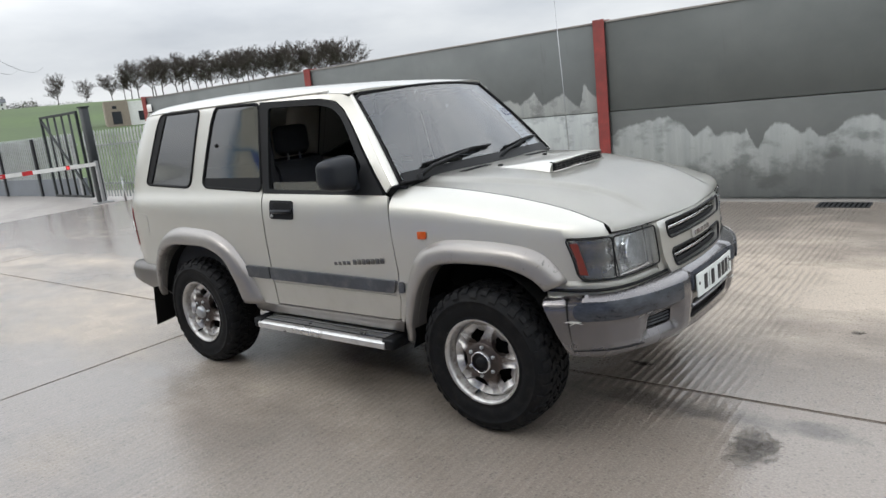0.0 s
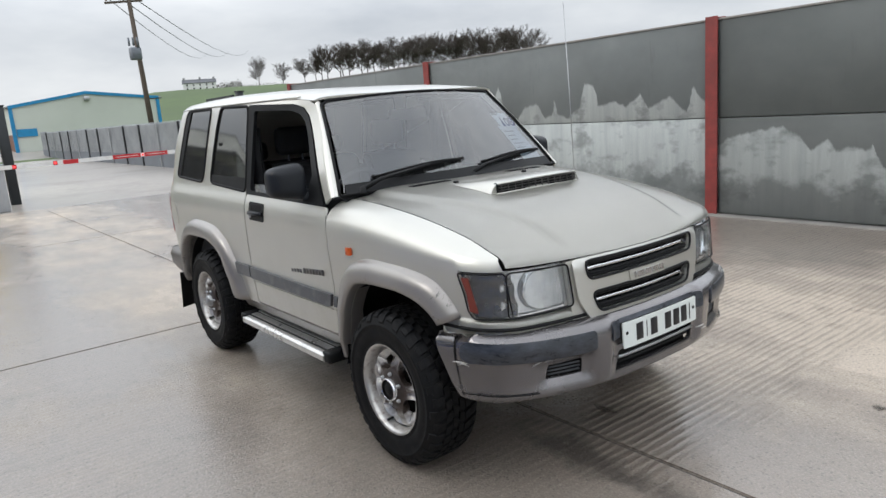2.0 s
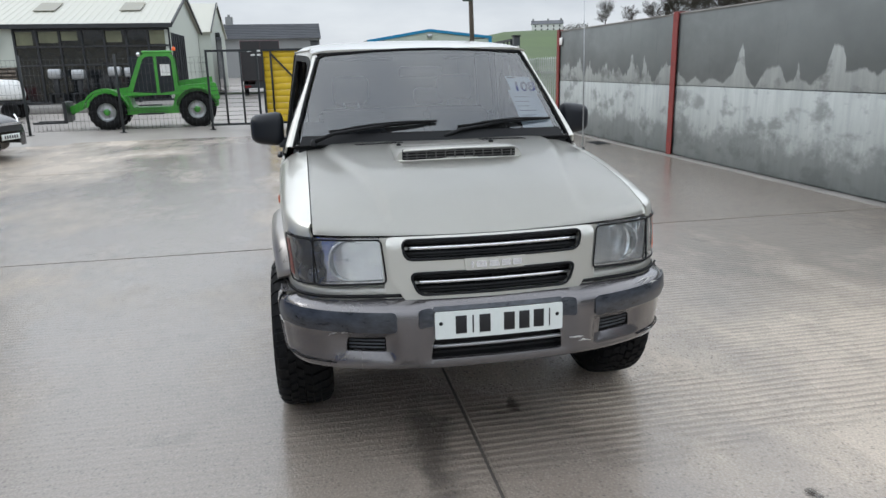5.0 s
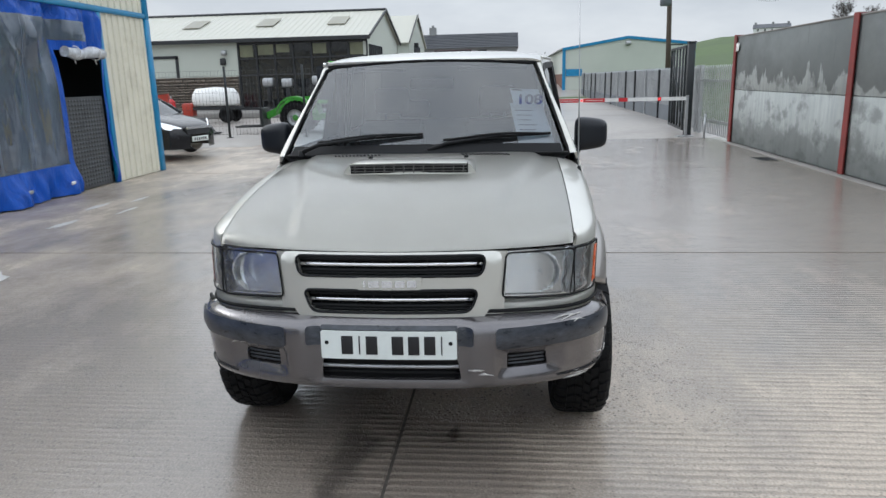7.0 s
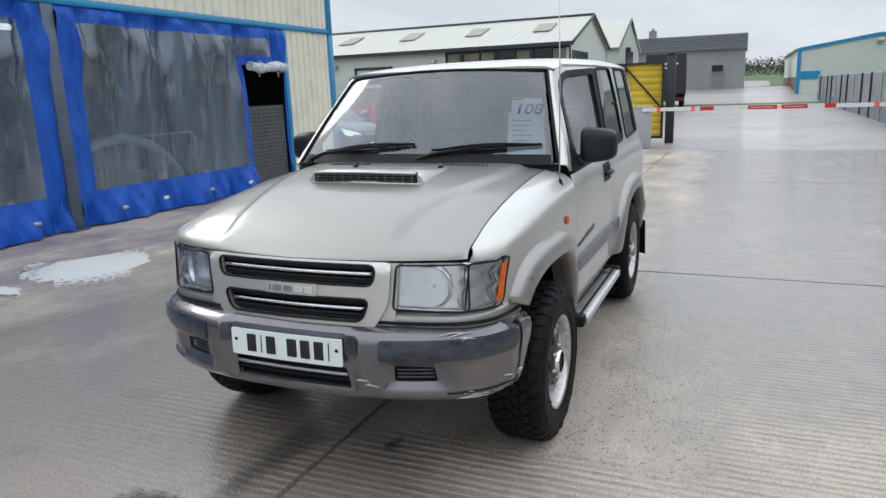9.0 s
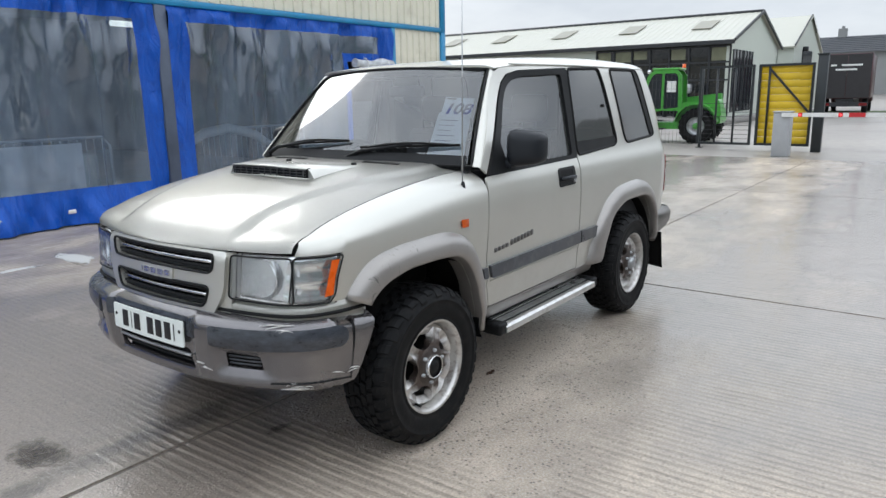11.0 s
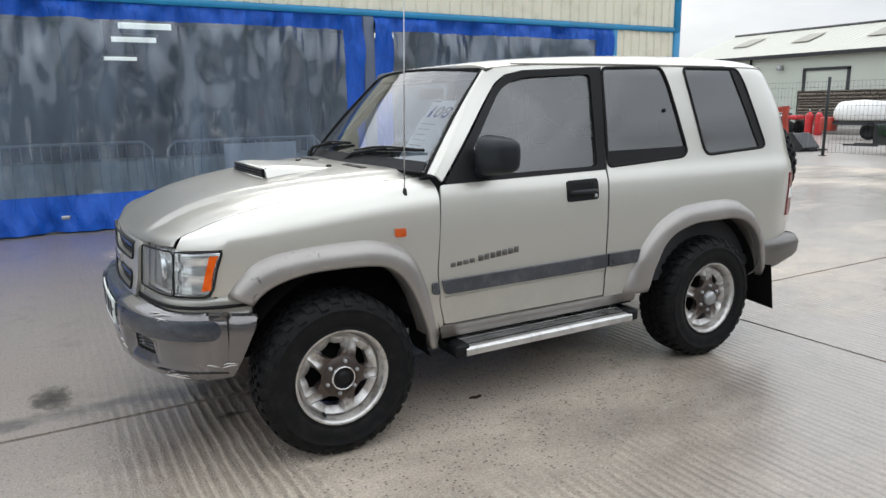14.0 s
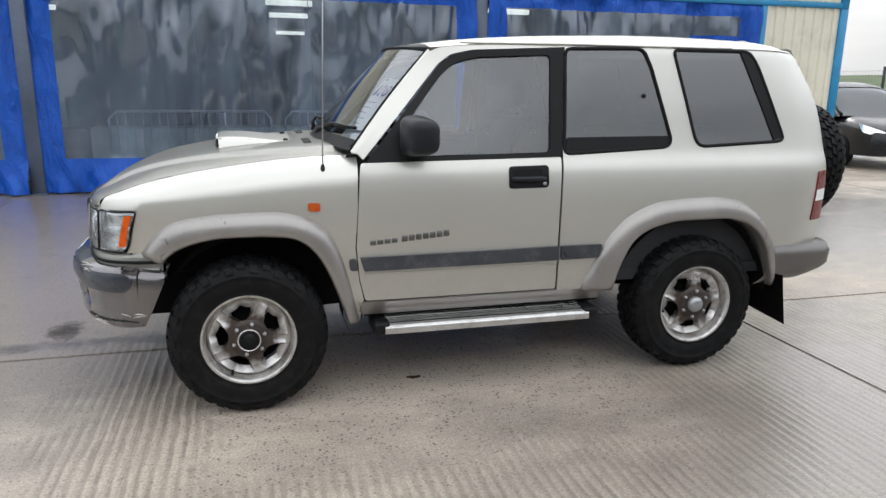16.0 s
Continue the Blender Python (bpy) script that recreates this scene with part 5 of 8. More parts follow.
def tyre_mesh():
    """Carcass with ringed walls, and the tread blocks that stand on it in six rows."""
    half = [(0.198, 0.095), (0.205, 0.112), (0.213, 0.119), (0.221, 0.120), (0.226, 0.1165), (0.232, 0.121), (0.255, 0.1255), (0.278, 0.127), (0.296, 0.1255), (0.299, 0.1285), (0.305, 0.1285), (0.308, 0.1245), (0.328, 0.118), (0.341, 0.108), (0.347, 0.096), (0.350, 0.06), (0.351, 0.0)]
    carcass = lathe(half + [(r, -s) for r, s in half[-2::-1]], 80, "y")
    bm = bmesh.new()
    crown = pchip([-0.13, -0.112, -0.095, -0.06, 0.0, 0.06, 0.095, 0.112, 0.13], [0.318, 0.345, 0.356, 0.3615, 0.3625, 0.3615, 0.356, 0.345, 0.318])
    k = 38

    def block(mid, wide, s0, s1, slant):
        cols = []
        for i in range(4):
            s = s0 + (s1 - s0) * i / 3
            r = crown(s)
            ring = []
            for d, a in ((-0.013, -1.06), (0.0, -0.94), (0.0, 0.94), (-0.013, 1.06)):
                t = mid + slant * (s - s0) / 0.04 + a * wide / 2
                deep = d if abs(s) < 0.1 else d * 0.7
                ring.append(bm.verts.new(((r + deep) * math.cos(t), s, (r + deep) * math.sin(t))))
            cols.append(ring)
        for p, q in zip(cols, cols[1:]):
            for j in range(3):
                bm.faces.new((p[j], p[j + 1], q[j + 1], q[j]))
        bm.faces.new(cols[0]), bm.faces.new(cols[-1][::-1])

    pitch = 2 * math.pi / k
    for j in range(k):
        for sg in (-1, 1):
            a = pitch * (j + (0.5 if sg > 0 else 0.0))
            block(a, pitch * 0.64, sg * 0.070, sg * (0.126 if j % 2 else 0.116), 0.02)
            block(a + pitch * 0.35, pitch * 0.72, sg * 0.036, sg * 0.066, 0.05)
            block(a + pitch * 0.15, pitch * 0.70, sg * 0.004, sg * 0.031, -0.05)
    bmesh.ops.recalc_face_normals(bm, faces=bm.faces)
    return carcass, bm


def spoke_outline():
    """Five-pointed star with broad curved spokes."""
    holes = []
    for k in range(5):
        c = 2 * math.pi * (k + 0.5) / 5
        pts = []
        for r, a in ((0.093, -0.16), (0.093, 0.20), (0.114, 0.40), (0.146, 0.53), (0.176, 0.56), (0.181, 0.04), (0.176, -0.46), (0.146, -0.45), (0.114, -0.36)):
            pts.append((r * math.cos(c + a), r * math.sin(c + a)))
        holes.append(rounded(pts, 0.012, 3))
    ring = [(0.186 * math.cos(2 * math.pi * i / 60), 0.186 * math.sin(2 * math.pi * i / 60)) for i in range(60)]
    return ring, holes


def spoke_face(u, v):
    r = math.hypot(u, v)
    y = 0.076 + 0.024 * (1 - smooth(0.07, 0.150, r)) - 0.012 * smooth(0.168, 0.186, r)
    turn = (math.atan2(v, u) / (2 * math.pi / 5) + 0.5) % 1.0 - 0.5
    y += 0.014 * smooth(0.02, 0.16, abs(turn - 0.02)) * smooth(0.095, 0.125, r) * (1 - smooth(0.165, 0.182, r))
    return (u, y, v)


def build_wheel(front):
    w = thing("wheel", "", "")
    carcass, tread = tyre_mesh()
    part("tyre", carcass, TYRE, w, "chunky all-terrain tyre with mud on its walls")
    part("tread", tread, TYRE, w)["kind"] = "stuff"
    rim_prof = [(0.212, 0.104), (0.218, 0.113), (0.212, 0.119), (0.202, 0.114), (0.195, 0.098), (0.190, 0.070), (0.186, 0.046), (0.178, -0.05), (0.182, -0.10), (0.205, -0.11)]
    rim = part("rim", lathe(rim_prof, 64, "y"), ALLOY, w, "tarnished five-spoke alloy rim")
    ring, holes = spoke_outline()
    part("spokes", panel(ring, spoke_face, (0, 1, 0), holes=holes, step=0.008, thick=0.035), ALLOY_SPOKE, rim)
    part("hub_face", lathe([(0.0, 0.092), (0.06, 0.092), (0.080, 0.0885), (0.090, 0.082)], 40, "y", (0, 0.014, 0)), ALLOY_DARK, rim, "brown brake-dusted centre")
    part("brake_drum", lathe([(0.0, 0.0), (0.15, 0.0), (0.155, -0.02), (0.155, -0.08)], 32, "y"), UNDER, rim)
    if front:
        part("hub_ring", lathe([(0.047, 0.110), (0.050, 0.113), (0.053, 0.110), (0.054, 0.088)], 32, "y", (0, 0.014, 0)), CHROME, rim)
        part("hub_cap", lathe([(0.0, 0.112), (0.014, 0.111), (0.024, 0.108), (0.028, 0.102), (0.046, 0.103)], 24, "y", (0, 0.014, 0)), BLACK, rim, "black free-wheel hub")
    else:
        part("hub_cap", lathe([(0.0, 0.122), (0.018, 0.121), (0.036, 0.117), (0.042, 0.106), (0.043, 0.088)], 32, "y", (0, 0.014, 0)), STEEL, rim, "grey centre cap")
    for k in range(6):
        a = 2 * math.pi * (k + 0.25) / 6
        part("wheel_nut", lathe([(0.0, 0.108), (0.006, 0.107), (0.009, 0.103), (0.0095, 0.085)], 8, "y", (0.072 * math.cos(a), 0.010, 0.072 * math.sin(a))), STEEL, rim)
    part("valve", rod((0.155, 0.06, -0.09), (0.16, 0.10, -0.093), 0.006, k=6), BLACK, rim)
    return w


def set_wheel(w, m):
    w.parent = car
    w.matrix_basis = m


first = build_wheel(True)
rear = build_wheel(False)
TRACK = 0.775
spare = copy_thing(rear, pose(-2.17, 0.27, 1.06, 0, 0, 90))
spare.parent = car
fr = copy_thing(first, pose(AXLE, -TRACK, HUB_Z, 0, 40, 180))
fr.parent = car
rr = copy_thing(rear, pose(-AXLE, -TRACK + 0.015, HUB_Z, 0, 25, 180))
rr.parent = car
set_wheel(first, pose(AXLE, TRACK, HUB_Z, 0, 33, 0))
set_wheel(rear, pose(-AXLE, TRACK - 0.015, HUB_Z, 0, -20, 0))

# underside and cabin
part("underbody", joined(box(-1.85, 1.78, -0.52, 0.52, 0.40, 0.62), box(-0.62, 0.62, -0.78, 0.78, 0.40, 0.50), box(1.5, 1.86, -0.42, 0.42, 0.46, 0.70), box(-1.9, -1.62, -0.78, 0.78, 0.48, 0.66)), UNDER, car)
part("front_axle", joined(rod((AXLE, -0.66, 0.36), (AXLE, 0.66, 0.36), 0.035), lathe([(0.0, -0.12), (0.1, -0.08), (0.12, 0), (0.1, 0.08), (0, 0.12)], 16, "y", (AXLE, 0.15, 0.36))), UNDER, car)
part("rear_axle", joined(rod((-AXLE, -0.66, 0.36), (-AXLE, 0.66, 0.36), 0.04), lathe([(0.0, -0.14), (0.11, -0.09), (0.13, 0), (0.11, 0.09), (0, 0.14)], 16, "y", (-AXLE, 0.0, 0.36))), UNDER, car)
part("engine_bay", box(0.75, 1.66, -0.56, 0.56, 0.60, 0.90, 0.05), UNDER, car)
part("cabin_floor", joined(box(-1.86, 0.70, -0.78, 0.78, 0.50, 0.56), box(-1.84, -1.80, -0.72, 0.72, 0.56, 1.15), box(-1.55, -0.62, -0.74, -0.60, 0.55, 0.95), box(-1.55, -0.62, 0.60, 0.74, 0.55, 0.95)), CABIN, car)
both("door_card", box(-0.34, 0.60, 0.755, 0.775, 0.55, 1.13), CABIN)
both("quarter_trim", box(-1.80, -0.36, 0.745, 0.765, 0.55, 1.16), CABIN)
part("headlining", panel([(0.22, -0.55), (0.22, 0.55), (-1.58, 0.66), (-1.58, -0.66)], lambda x, y: (roof(x, y)[0], y, roof(x, y)[2] - 0.03), (0, 0, -1), step=0.12, thick=0.01), LINING, car)
dash = extruded(rounded([(0.30, 0.80), (0.28, 1.02), (0.33, 1.12), (0.48, 1.165), (0.70, 1.185), (0.72, 0.80)], 0.04, 3), -0.74, 0.74)
part("dashboard", dash, CABIN, car, "dark grey dashboard")
ring = [(0.19 + 0.06 * math.sin(2 * math.pi * i / 32), -0.37 + 0.185 * math.cos(2 * math.pi * i / 32), 1.10 + 0.175 * math.sin(2 * math.pi * i / 32)) for i in range(33)]
wheel = part("steering_wheel", tube(ring, 0.014, 8), CABIN, car)
part("wheel_boss", joined(box(0.17, 0.23, -0.43, -0.31, 1.06, 1.14, 0.02), rod((0.20, -0.37, 1.10), (0.45, -0.37, 1.02), 0.03), beam((0.195, -0.54, 1.11), (0.195, -0.20, 1.11), 0.03, 0.02)), CABIN, wheel)
for y in (0.37, -0.37):
    seat = part("front_seat", box(-0.45, 0.10, y - 0.25, y + 0.25, 0.58, 0.78, 0.06, 3), CLOTH, car, "dark cloth front seat")
    back = extruded(rounded([(-0.36, 0.74), (-0.50, 1.30), (-0.60, 1.32), (-0.54, 0.72)], 0.05, 4), y - 0.23, y + 0.23)
    bmesh.ops.bevel(back, geom=back.edges[:], offset=0.03, segments=2, affect="EDGES")
    part("backrest", back, CLOTH, seat)
    part("headrest", box(-0.63, -0.53, y - 0.125, y + 0.125, 1.36, 1.54, 0.04, 3), CLOTH, seat)
    for d in (-0.05, 0.05):
        part("headrest_post", rod((-0.57, y + d, 1.28), (-0.575, y + d, 1.40), 0.007), STEEL, seat)
bench = part("rear_seat", joined(box(-1.35, -0.85, -0.58, 0.58, 0.60, 0.80, 0.06, 3), box(-1.48, -1.30, -0.58, 0.58, 0.72, 1.28, 0.07, 3)), CLOTH, car, "dark cloth rear bench")
for y in (-0.33, 0.33):
    part("headrest", box(-1.47, -1.36, y - 0.13, y + 0.13, 1.29, 1.43, 0.04, 3), CLOTH, bench)
both("belt_pillar", joined(box(-0.47, -0.38, 0.69, 0.725, 1.10, 1.66, 0.01), box(-0.46, -0.40, 0.672, 0.678, 0.8, 1.55)), CABIN)
part("rear_view_mirror", box(0.20, 0.235, -0.13, 0.13, 1.535, 1.60, 0.015), CABIN, car)
for y in (-0.36, 0.36):
    part("sun_visor", box(0.12, 0.26, y - 0.2, y + 0.2, 1.638, 1.655, 0.006), LINING, car)

# wipers, aerial


def on_screen(u, v, d):
    return screen(u, v, d)


for y_base, u0, tip_u, mid_v in ((-0.66, 0.06, 0.50, 0.17), (0.02, 0.52, 0.955, 0.17)):
    base = Vector((0.765 - 0.06 * abs(y_base), y_base, 1.225))
    joint = on_screen(u0 + (tip_u - u0) * 0.62, mid_v * 0.86, 0.035)
    wp = part("wiper", tube([base, base.lerp(joint, 0.25) + Vector((0.01, 0, 0.02)), joint], [0.013, 0.010, 0.007], 8), BLACK, car, "black windscreen wiper")
    part("pivot_cap", lathe([(0.0, 0.012), (0.014, 0.010), (0.018, -0.02)], 14, "z", tuple(base)), BLACK, wp)
    blade = [on_screen(u0 + (tip_u - u0) * f, mid_v * (0.62 + 0.50 * f - 0.10 * (f - 0.5)), 0.014) for f in np.linspace(0.12, 1.0, 12)]
    part("blade", tube(blade, 0.0075, 6), RUBBER, wp)
    bow = [on_screen(u0 + (tip_u - u0) * f, mid_v * (0.62 + 0.50 * f - 0.10 * (f - 0.5)), 0.016 + 0.022 * math.sin(math.pi * (f - 0.2) / 0.75)) for f in np.linspace(0.2, 0.95, 9)]
    part("bow", tube(bow, 0.006, 6), BLACK, wp)
ax, ay, az = 0.805, shell(0.805, 1.06)[1] + 0.050, 1.095
aer = part("aerial_base", lathe([(0.0, 0.062), (0.007, 0.060), (0.013, 0.03), (0.026, -0.02), (0.027, -0.06), (0.017, -0.085), (0.0, -0.088)], 16, "z", (ax, ay - 0.016, az - 0.01)), BLACK, car, "black aerial foot on the wing")
part("aerial_mast", tube([(ax, ay - 0.02, az + 0.04), (ax - 0.012, ay - 0.022, az + 0.5), (ax - 0.03, ay - 0.03, az + 1.05)], [0.0035, 0.003, 0.002], 6), STEEL, aer, "thin steel aerial mast")

# sale papers behind the windscreen


def sheet_on_screen(u0, u1, v0, v1, d):
    return grid_mesh(lambda u, v: screen(u0 + (u1 - u0) * u, v0 + (v1 - v0) * v, d), 4, 4, 0.0008)


sign = solid("paper_notice", sheet_on_screen(0.835, 0.965, 0.11, 0.52, -0.012), PAPER, "white paper sheet behind the windscreen", "paper")
lot = solid("lot_sign", sheet_on_screen(0.848, 0.968, 0.47, 0.675, -0.005), PAPER, "white paper lot sign with handwritten number", "paper sign")
text = bpy.data.curves.new("lot_number", "FONT")
text.body, text.size, text.extrude, text.shear = "108", 0.098, 0.0004, 0.2
text.offset = 0.0022
text.materials.append(PAPER_BLUE)
tob = new("lot_number", text)
tob.parent = lot
o, ex, ey = screen(0.858, 0.497, 0.0012), (screen(0.94, 0.515, 0) - screen(0.85, 0.515, 0)).normalized(), (screen(0.872, 0.64, 0) - screen(0.872, 0.515, 0)).normalized()
ez = ex.cross(ey).normalized()
tob.matrix_basis = Matrix(((ex.x, ey.x, ez.x, o.x), (ex.y, ey.y, ez.y, o.y), (ex.z, ey.z, ez.z, o.z), (0, 0, 0, 1)))
part("heading_bar", sheet_on_screen(0.854, 0.895, 0.65, 0.663, -0.003), INK, lot)
for k in range(5):
    part("writing_bar", sheet_on_screen(0.85, 0.92 - 0.01 * (k % 3), 0.44 - 0.05 * k, 0.446 - 0.05 * k, -0.0105), PAPER_BLUE, sign)

rust_bm = panel(rounded([(1.640, 0.768), (1.652, 0.768), (1.651, 0.738), (1.645, 0.722), (1.640, 0.740)], 0.005), lambda x, z: (x, side(x, z)[1] + 0.003, z), (0.3, 1, 0), step=0.01, thick=0.002)
part("rust_spot", rust_bm, RUST_DARK, car, "brown rust spot below the lamp")
# ---------------------------------------------------------------- yard materials
GRASS = surface("hill_grass", (0.075, 0.115, 0.038), 0.9, var=0.3, scale=0.02, fine=0.6, bump=0.2)
CREAM = surface("cream_cladding", (0.70, 0.67, 0.55), 0.45, var=0.06, scale=1.2, dirt=(0.36, 0.33, 0.25), dirt_amount=0.35)
CREAM_FAR = surface("pale_green_cladding", (0.50, 0.53, 0.47), 0.5, var=0.05, scale=0.4)
BLUE_TRIM = surface("blue_steel_trim", (0.012, 0.21, 0.42), 0.4, var=0.15, scale=4)
def pvc_sheet(name):
    """Deep blue coated cloth, creased where it hangs loose."""
    n = Nodes(name)
    crease = n.noise(2.6, 6.0, 0.62, (2.2, 1, 0.8), distortion=1.6)
    fine = n.noise(14.0, 5.0, 0.65, (1, 1, 1.6), distortion=0.8)
    col = n.mix(n.ramp(crease, 0.3, 0.7), (0.003, 0.060, 0.36), (0.006, 0.095, 0.50))
    col = n.mix(n.ramp(n.noise(5.0, 6.0, 0.7), 0.55, 0.75, 0, 0.45), col, (0.012, 0.040, 0.20))
    return n.done(Base_Color=col, Roughness=0.38, Specular_IOR_Level=0.35, Normal=n.bump(fine, 0.35, 0.02, n.bump(crease, 0.8, 0.07)))


BLUE_PVC = pvc_sheet("blue_pvc")
POST_GREY = surface("slate_painted_steel", (0.075, 0.095, 0.14), 0.5, var=0.2)
RED_STEEL = surface("red_oxide_post", (0.20, 0.028, 0.024), 0.55, var=0.25, scale=6, dirt=(0.12, 0.03, 0.025), dirt_amount=0.5)
WHITE_PAINT = surface("white_paint", (0.72, 0.72, 0.70), 0.5, var=0.08, dirt=(0.4, 0.38, 0.35), dirt_amount=0.4)
RED_PAINT = surface("red_paint", (0.50, 0.02, 0.025), 0.4, var=0.15)
YELLOW = surface("yellow_sheet", (0.62, 0.42, 0.01), 0.5, var=0.15, scale=2)
GREEN_PAINT = surface("lime_green_paint", (0.055, 0.30, 0.03), 0.35, var=0.15, coat=0.3)
ORANGE_PAINT = surface("orange_red_paint", (0.36, 0.035, 0.018), 0.4, var=0.2)
DARK_STEEL = surface("dark_steel", (0.018, 0.02, 0.023), 0.5, var=0.3)
GATE_BLACK = surface("gate_black", (0.012, 0.016, 0.018), 0.5, var=0.3)
PLATE_RUBBER = surface("chequer_plate", (0.075, 0.08, 0.085), 0.45, 0.3, var=0.3, scale=5)
SHOP_DARK = surface("workshop_interior", (0.12, 0.125, 0.135), 0.8, var=0.3, scale=0.6)
STONE = surface("rubble_stone", (0.20, 0.165, 0.13), 0.85, var=0.35, scale=3, fine=18, bump=0.6)
MORTAR = surface("mortar", (0.16, 0.145, 0.125), 0.9, var=0.2)
SLATE = surface("slate_roof", (0.085, 0.09, 0.10), 0.55, var=0.2, scale=0.8)
RENDER_GREY = surface("grey_render", (0.26, 0.265, 0.265), 0.8, var=0.12, scale=0.4)
ROOF_CREAM = surface("cream_roof_sheet", (0.46, 0.455, 0.39), 0.45, var=0.06, scale=0.4)
ROOFLIGHT = surface("roof_light", (0.22, 0.21, 0.155), 0.4, var=0.15)
SHOP_GLASS = surface("dark_shop_glass", (0.012, 0.014, 0.016), 0.08, var=0.3, bump=0.0)
WINDOW_DARK = surface("dark_window", (0.02, 0.023, 0.028), 0.12, var=0.2, bump=0.0, spec=0.3)
FENCE_GREY = surface("weathered_fence_sheet", (0.15, 0.165, 0.185), 0.55, 0.2, var=0.2, scale=1.5)
TIMBER = surface("pole_timber", (0.085, 0.065, 0.05), 0.85, var=0.3, scale=6)
BARK = surface("winter_bark", (0.07, 0.058, 0.050), 0.9, var=0.3, scale=0.5)
CAR_BLACK = surface("black_car_paint", (0.010, 0.010, 0.012), 0.22, 0.0, var=0.2, coat=0.2, bump=0.0, spec=0.35)
CAR_GLASS = surface("black_car_glass", (0.03, 0.035, 0.04), 0.05, var=0.1, bump=0.0, spec=0.9)
TRUCK = surface("maroon_truck", (0.045, 0.010, 0.014), 0.35, var=0.2)
KERB = surface("kerb_concrete", (0.22, 0.21, 0.195), 0.8, var=0.2, scale=3)
CONCRETE_FAR = surface("pale_road_concrete", (0.36, 0.33, 0.30), 0.45, var=0.22, scale=0.12, fine=4, bump=0.25, coat=0.3, dirt=(0.12, 0.11, 0.10), dirt_amount=0.5)

film = Nodes("clear_pvc_film")
f_out = film.t.nodes["Material Output"]
f_ripple = film.bump(film.noise(4.0, 2.0, 0.5, (1.6, 1, 0.35), distortion=0.2), 0.3, 0.02, film.bump(film.noise(1.4, 1.5, 0.5, (1.8, 1, 0.30), distortion=0.3), 1.0, 0.15))
f_gloss = film.put("BsdfGlossy", Color=(0.9, 0.92, 0.95, 1), Roughness=0.05, Normal=f_ripple)
f_clear = film.put("BsdfTransparent", Color=(0.68, 0.78, 0.92, 1))
f_milk = film.put("BsdfDiffuse", Color=(0.34, 0.44, 0.59, 1))
f_a = film.put("MixShader", i0=film.ramp(film.noise(1.1, 4.0, 0.55, (2.4, 1, 0.4)), 0.32, 0.78, 0.10, 0.36), i1=f_clear.outputs[0], i2=f_milk.outputs[0])
f_fres = film.put("Fresnel", IOR=1.9, Normal=f_ripple)
f_b = film.put("MixShader", i0=f_fres.outputs[0], i1=f_a.outputs[0], i2=f_gloss.outputs[0])
film.t.links.new(f_b.outputs[0], f_out.inputs["Surface"])
FILM = film.mat

TUBE_LIGHT = Nodes("fluorescent_tube")
TUBE_LIGHT = TUBE_LIGHT.done(Base_Color=(0.9, 0.9, 0.85), Emission_Color=(1.0, 0.95, 0.78), Emission_Strength=0.9)


def mesh_of(bm, material, name="piece"):
    me = bpy.data.meshes.new(name)
    bm.to_mesh(me)
    bm.free()
    me.materials.append(material)
    return me


def piece(name, me, parent, m):
    ob = new(name, me)
    ob.parent = parent
    ob.matrix_basis = m
    return ob


# ---------------------------------------------------------------- ground, hill, road
def land(x, y):
    """Height of the land: flat yard, a rise beyond the gate, a hill behind the wall."""
    r, a = math.hypot(x, y), math.degrees(math.atan2(y, -x))
    h = 1.0 * smooth(-50, -72, x) + 2.2 * smooth(-72, -260, x)
    hill = 10.9 * smooth(75, 290, r) * smooth(6, 17, a) * smooth(175, 120, a)
    far = 5.5 * smooth(130, 420, r)
    return h + max(hill, far * smooth(-90, -20, -abs(a)) if abs(a) < 90 else 0) + (0.6 * noise.noise((x * 0.012, y * 0.012, 0)) if r > 80 else 0)


def spaced(a, b, k, bend):
    return [a + (b - a) * (0.5 + 0.5 * math.copysign(abs(2 * i / k - 1) ** bend, 2 * i / k - 1)) for i in range(k + 1)]


bm = bmesh.new()
gx, gy = spaced(-900, 900, 110, 2.4), spaced(-900, 900, 110, 2.4)
vs = [[bm.verts.new((x, y, land(x, y) - 0.03)) for y in gy] for x in gx]
for i in range(110):
    for j in range(110):
        bm.faces.new((vs[i][j], vs[i + 1][j], vs[i + 1][j + 1], vs[i][j + 1])).smooth = True
solid("ground", bm, GRASS, "green winter field rising to a hill", "ground", kind="structure")
bm = grid_mesh(lambda u, v: Vector((-13.4 - 116 * u, -34 + 41 * v if u < 0.35 else -34 * (1 - smooth(0.35, 0.6, u) * 0.93) + (34 * (1 - smooth(0.35, 0.6, u) * 0.93) + 7.2) * v, land(-13.4 - 116 * u, 0) - 0.001)), 60, 12)
solid("road", bm, CONCRETE_FAR, "pale wet concrete road beyond the gate", "road", kind="structure")
yard = solid("pavement", box(-14, 16, -6.25, 5.9, -0.05, -0.008), JOINT, "wet brushed concrete yard cast in large slabs", "pavement", kind="structure")
solid("pavement_south", box(-14, 16, -40, -6.25, -0.05, -0.004), CONCRETE, "concrete apron behind the building", "pavement", kind="structure")
XJ, YJ = [-14.0, -8.05, -1.96, 4.1, 10.0, 16.0], [-6.25, -0.05, 5.9]
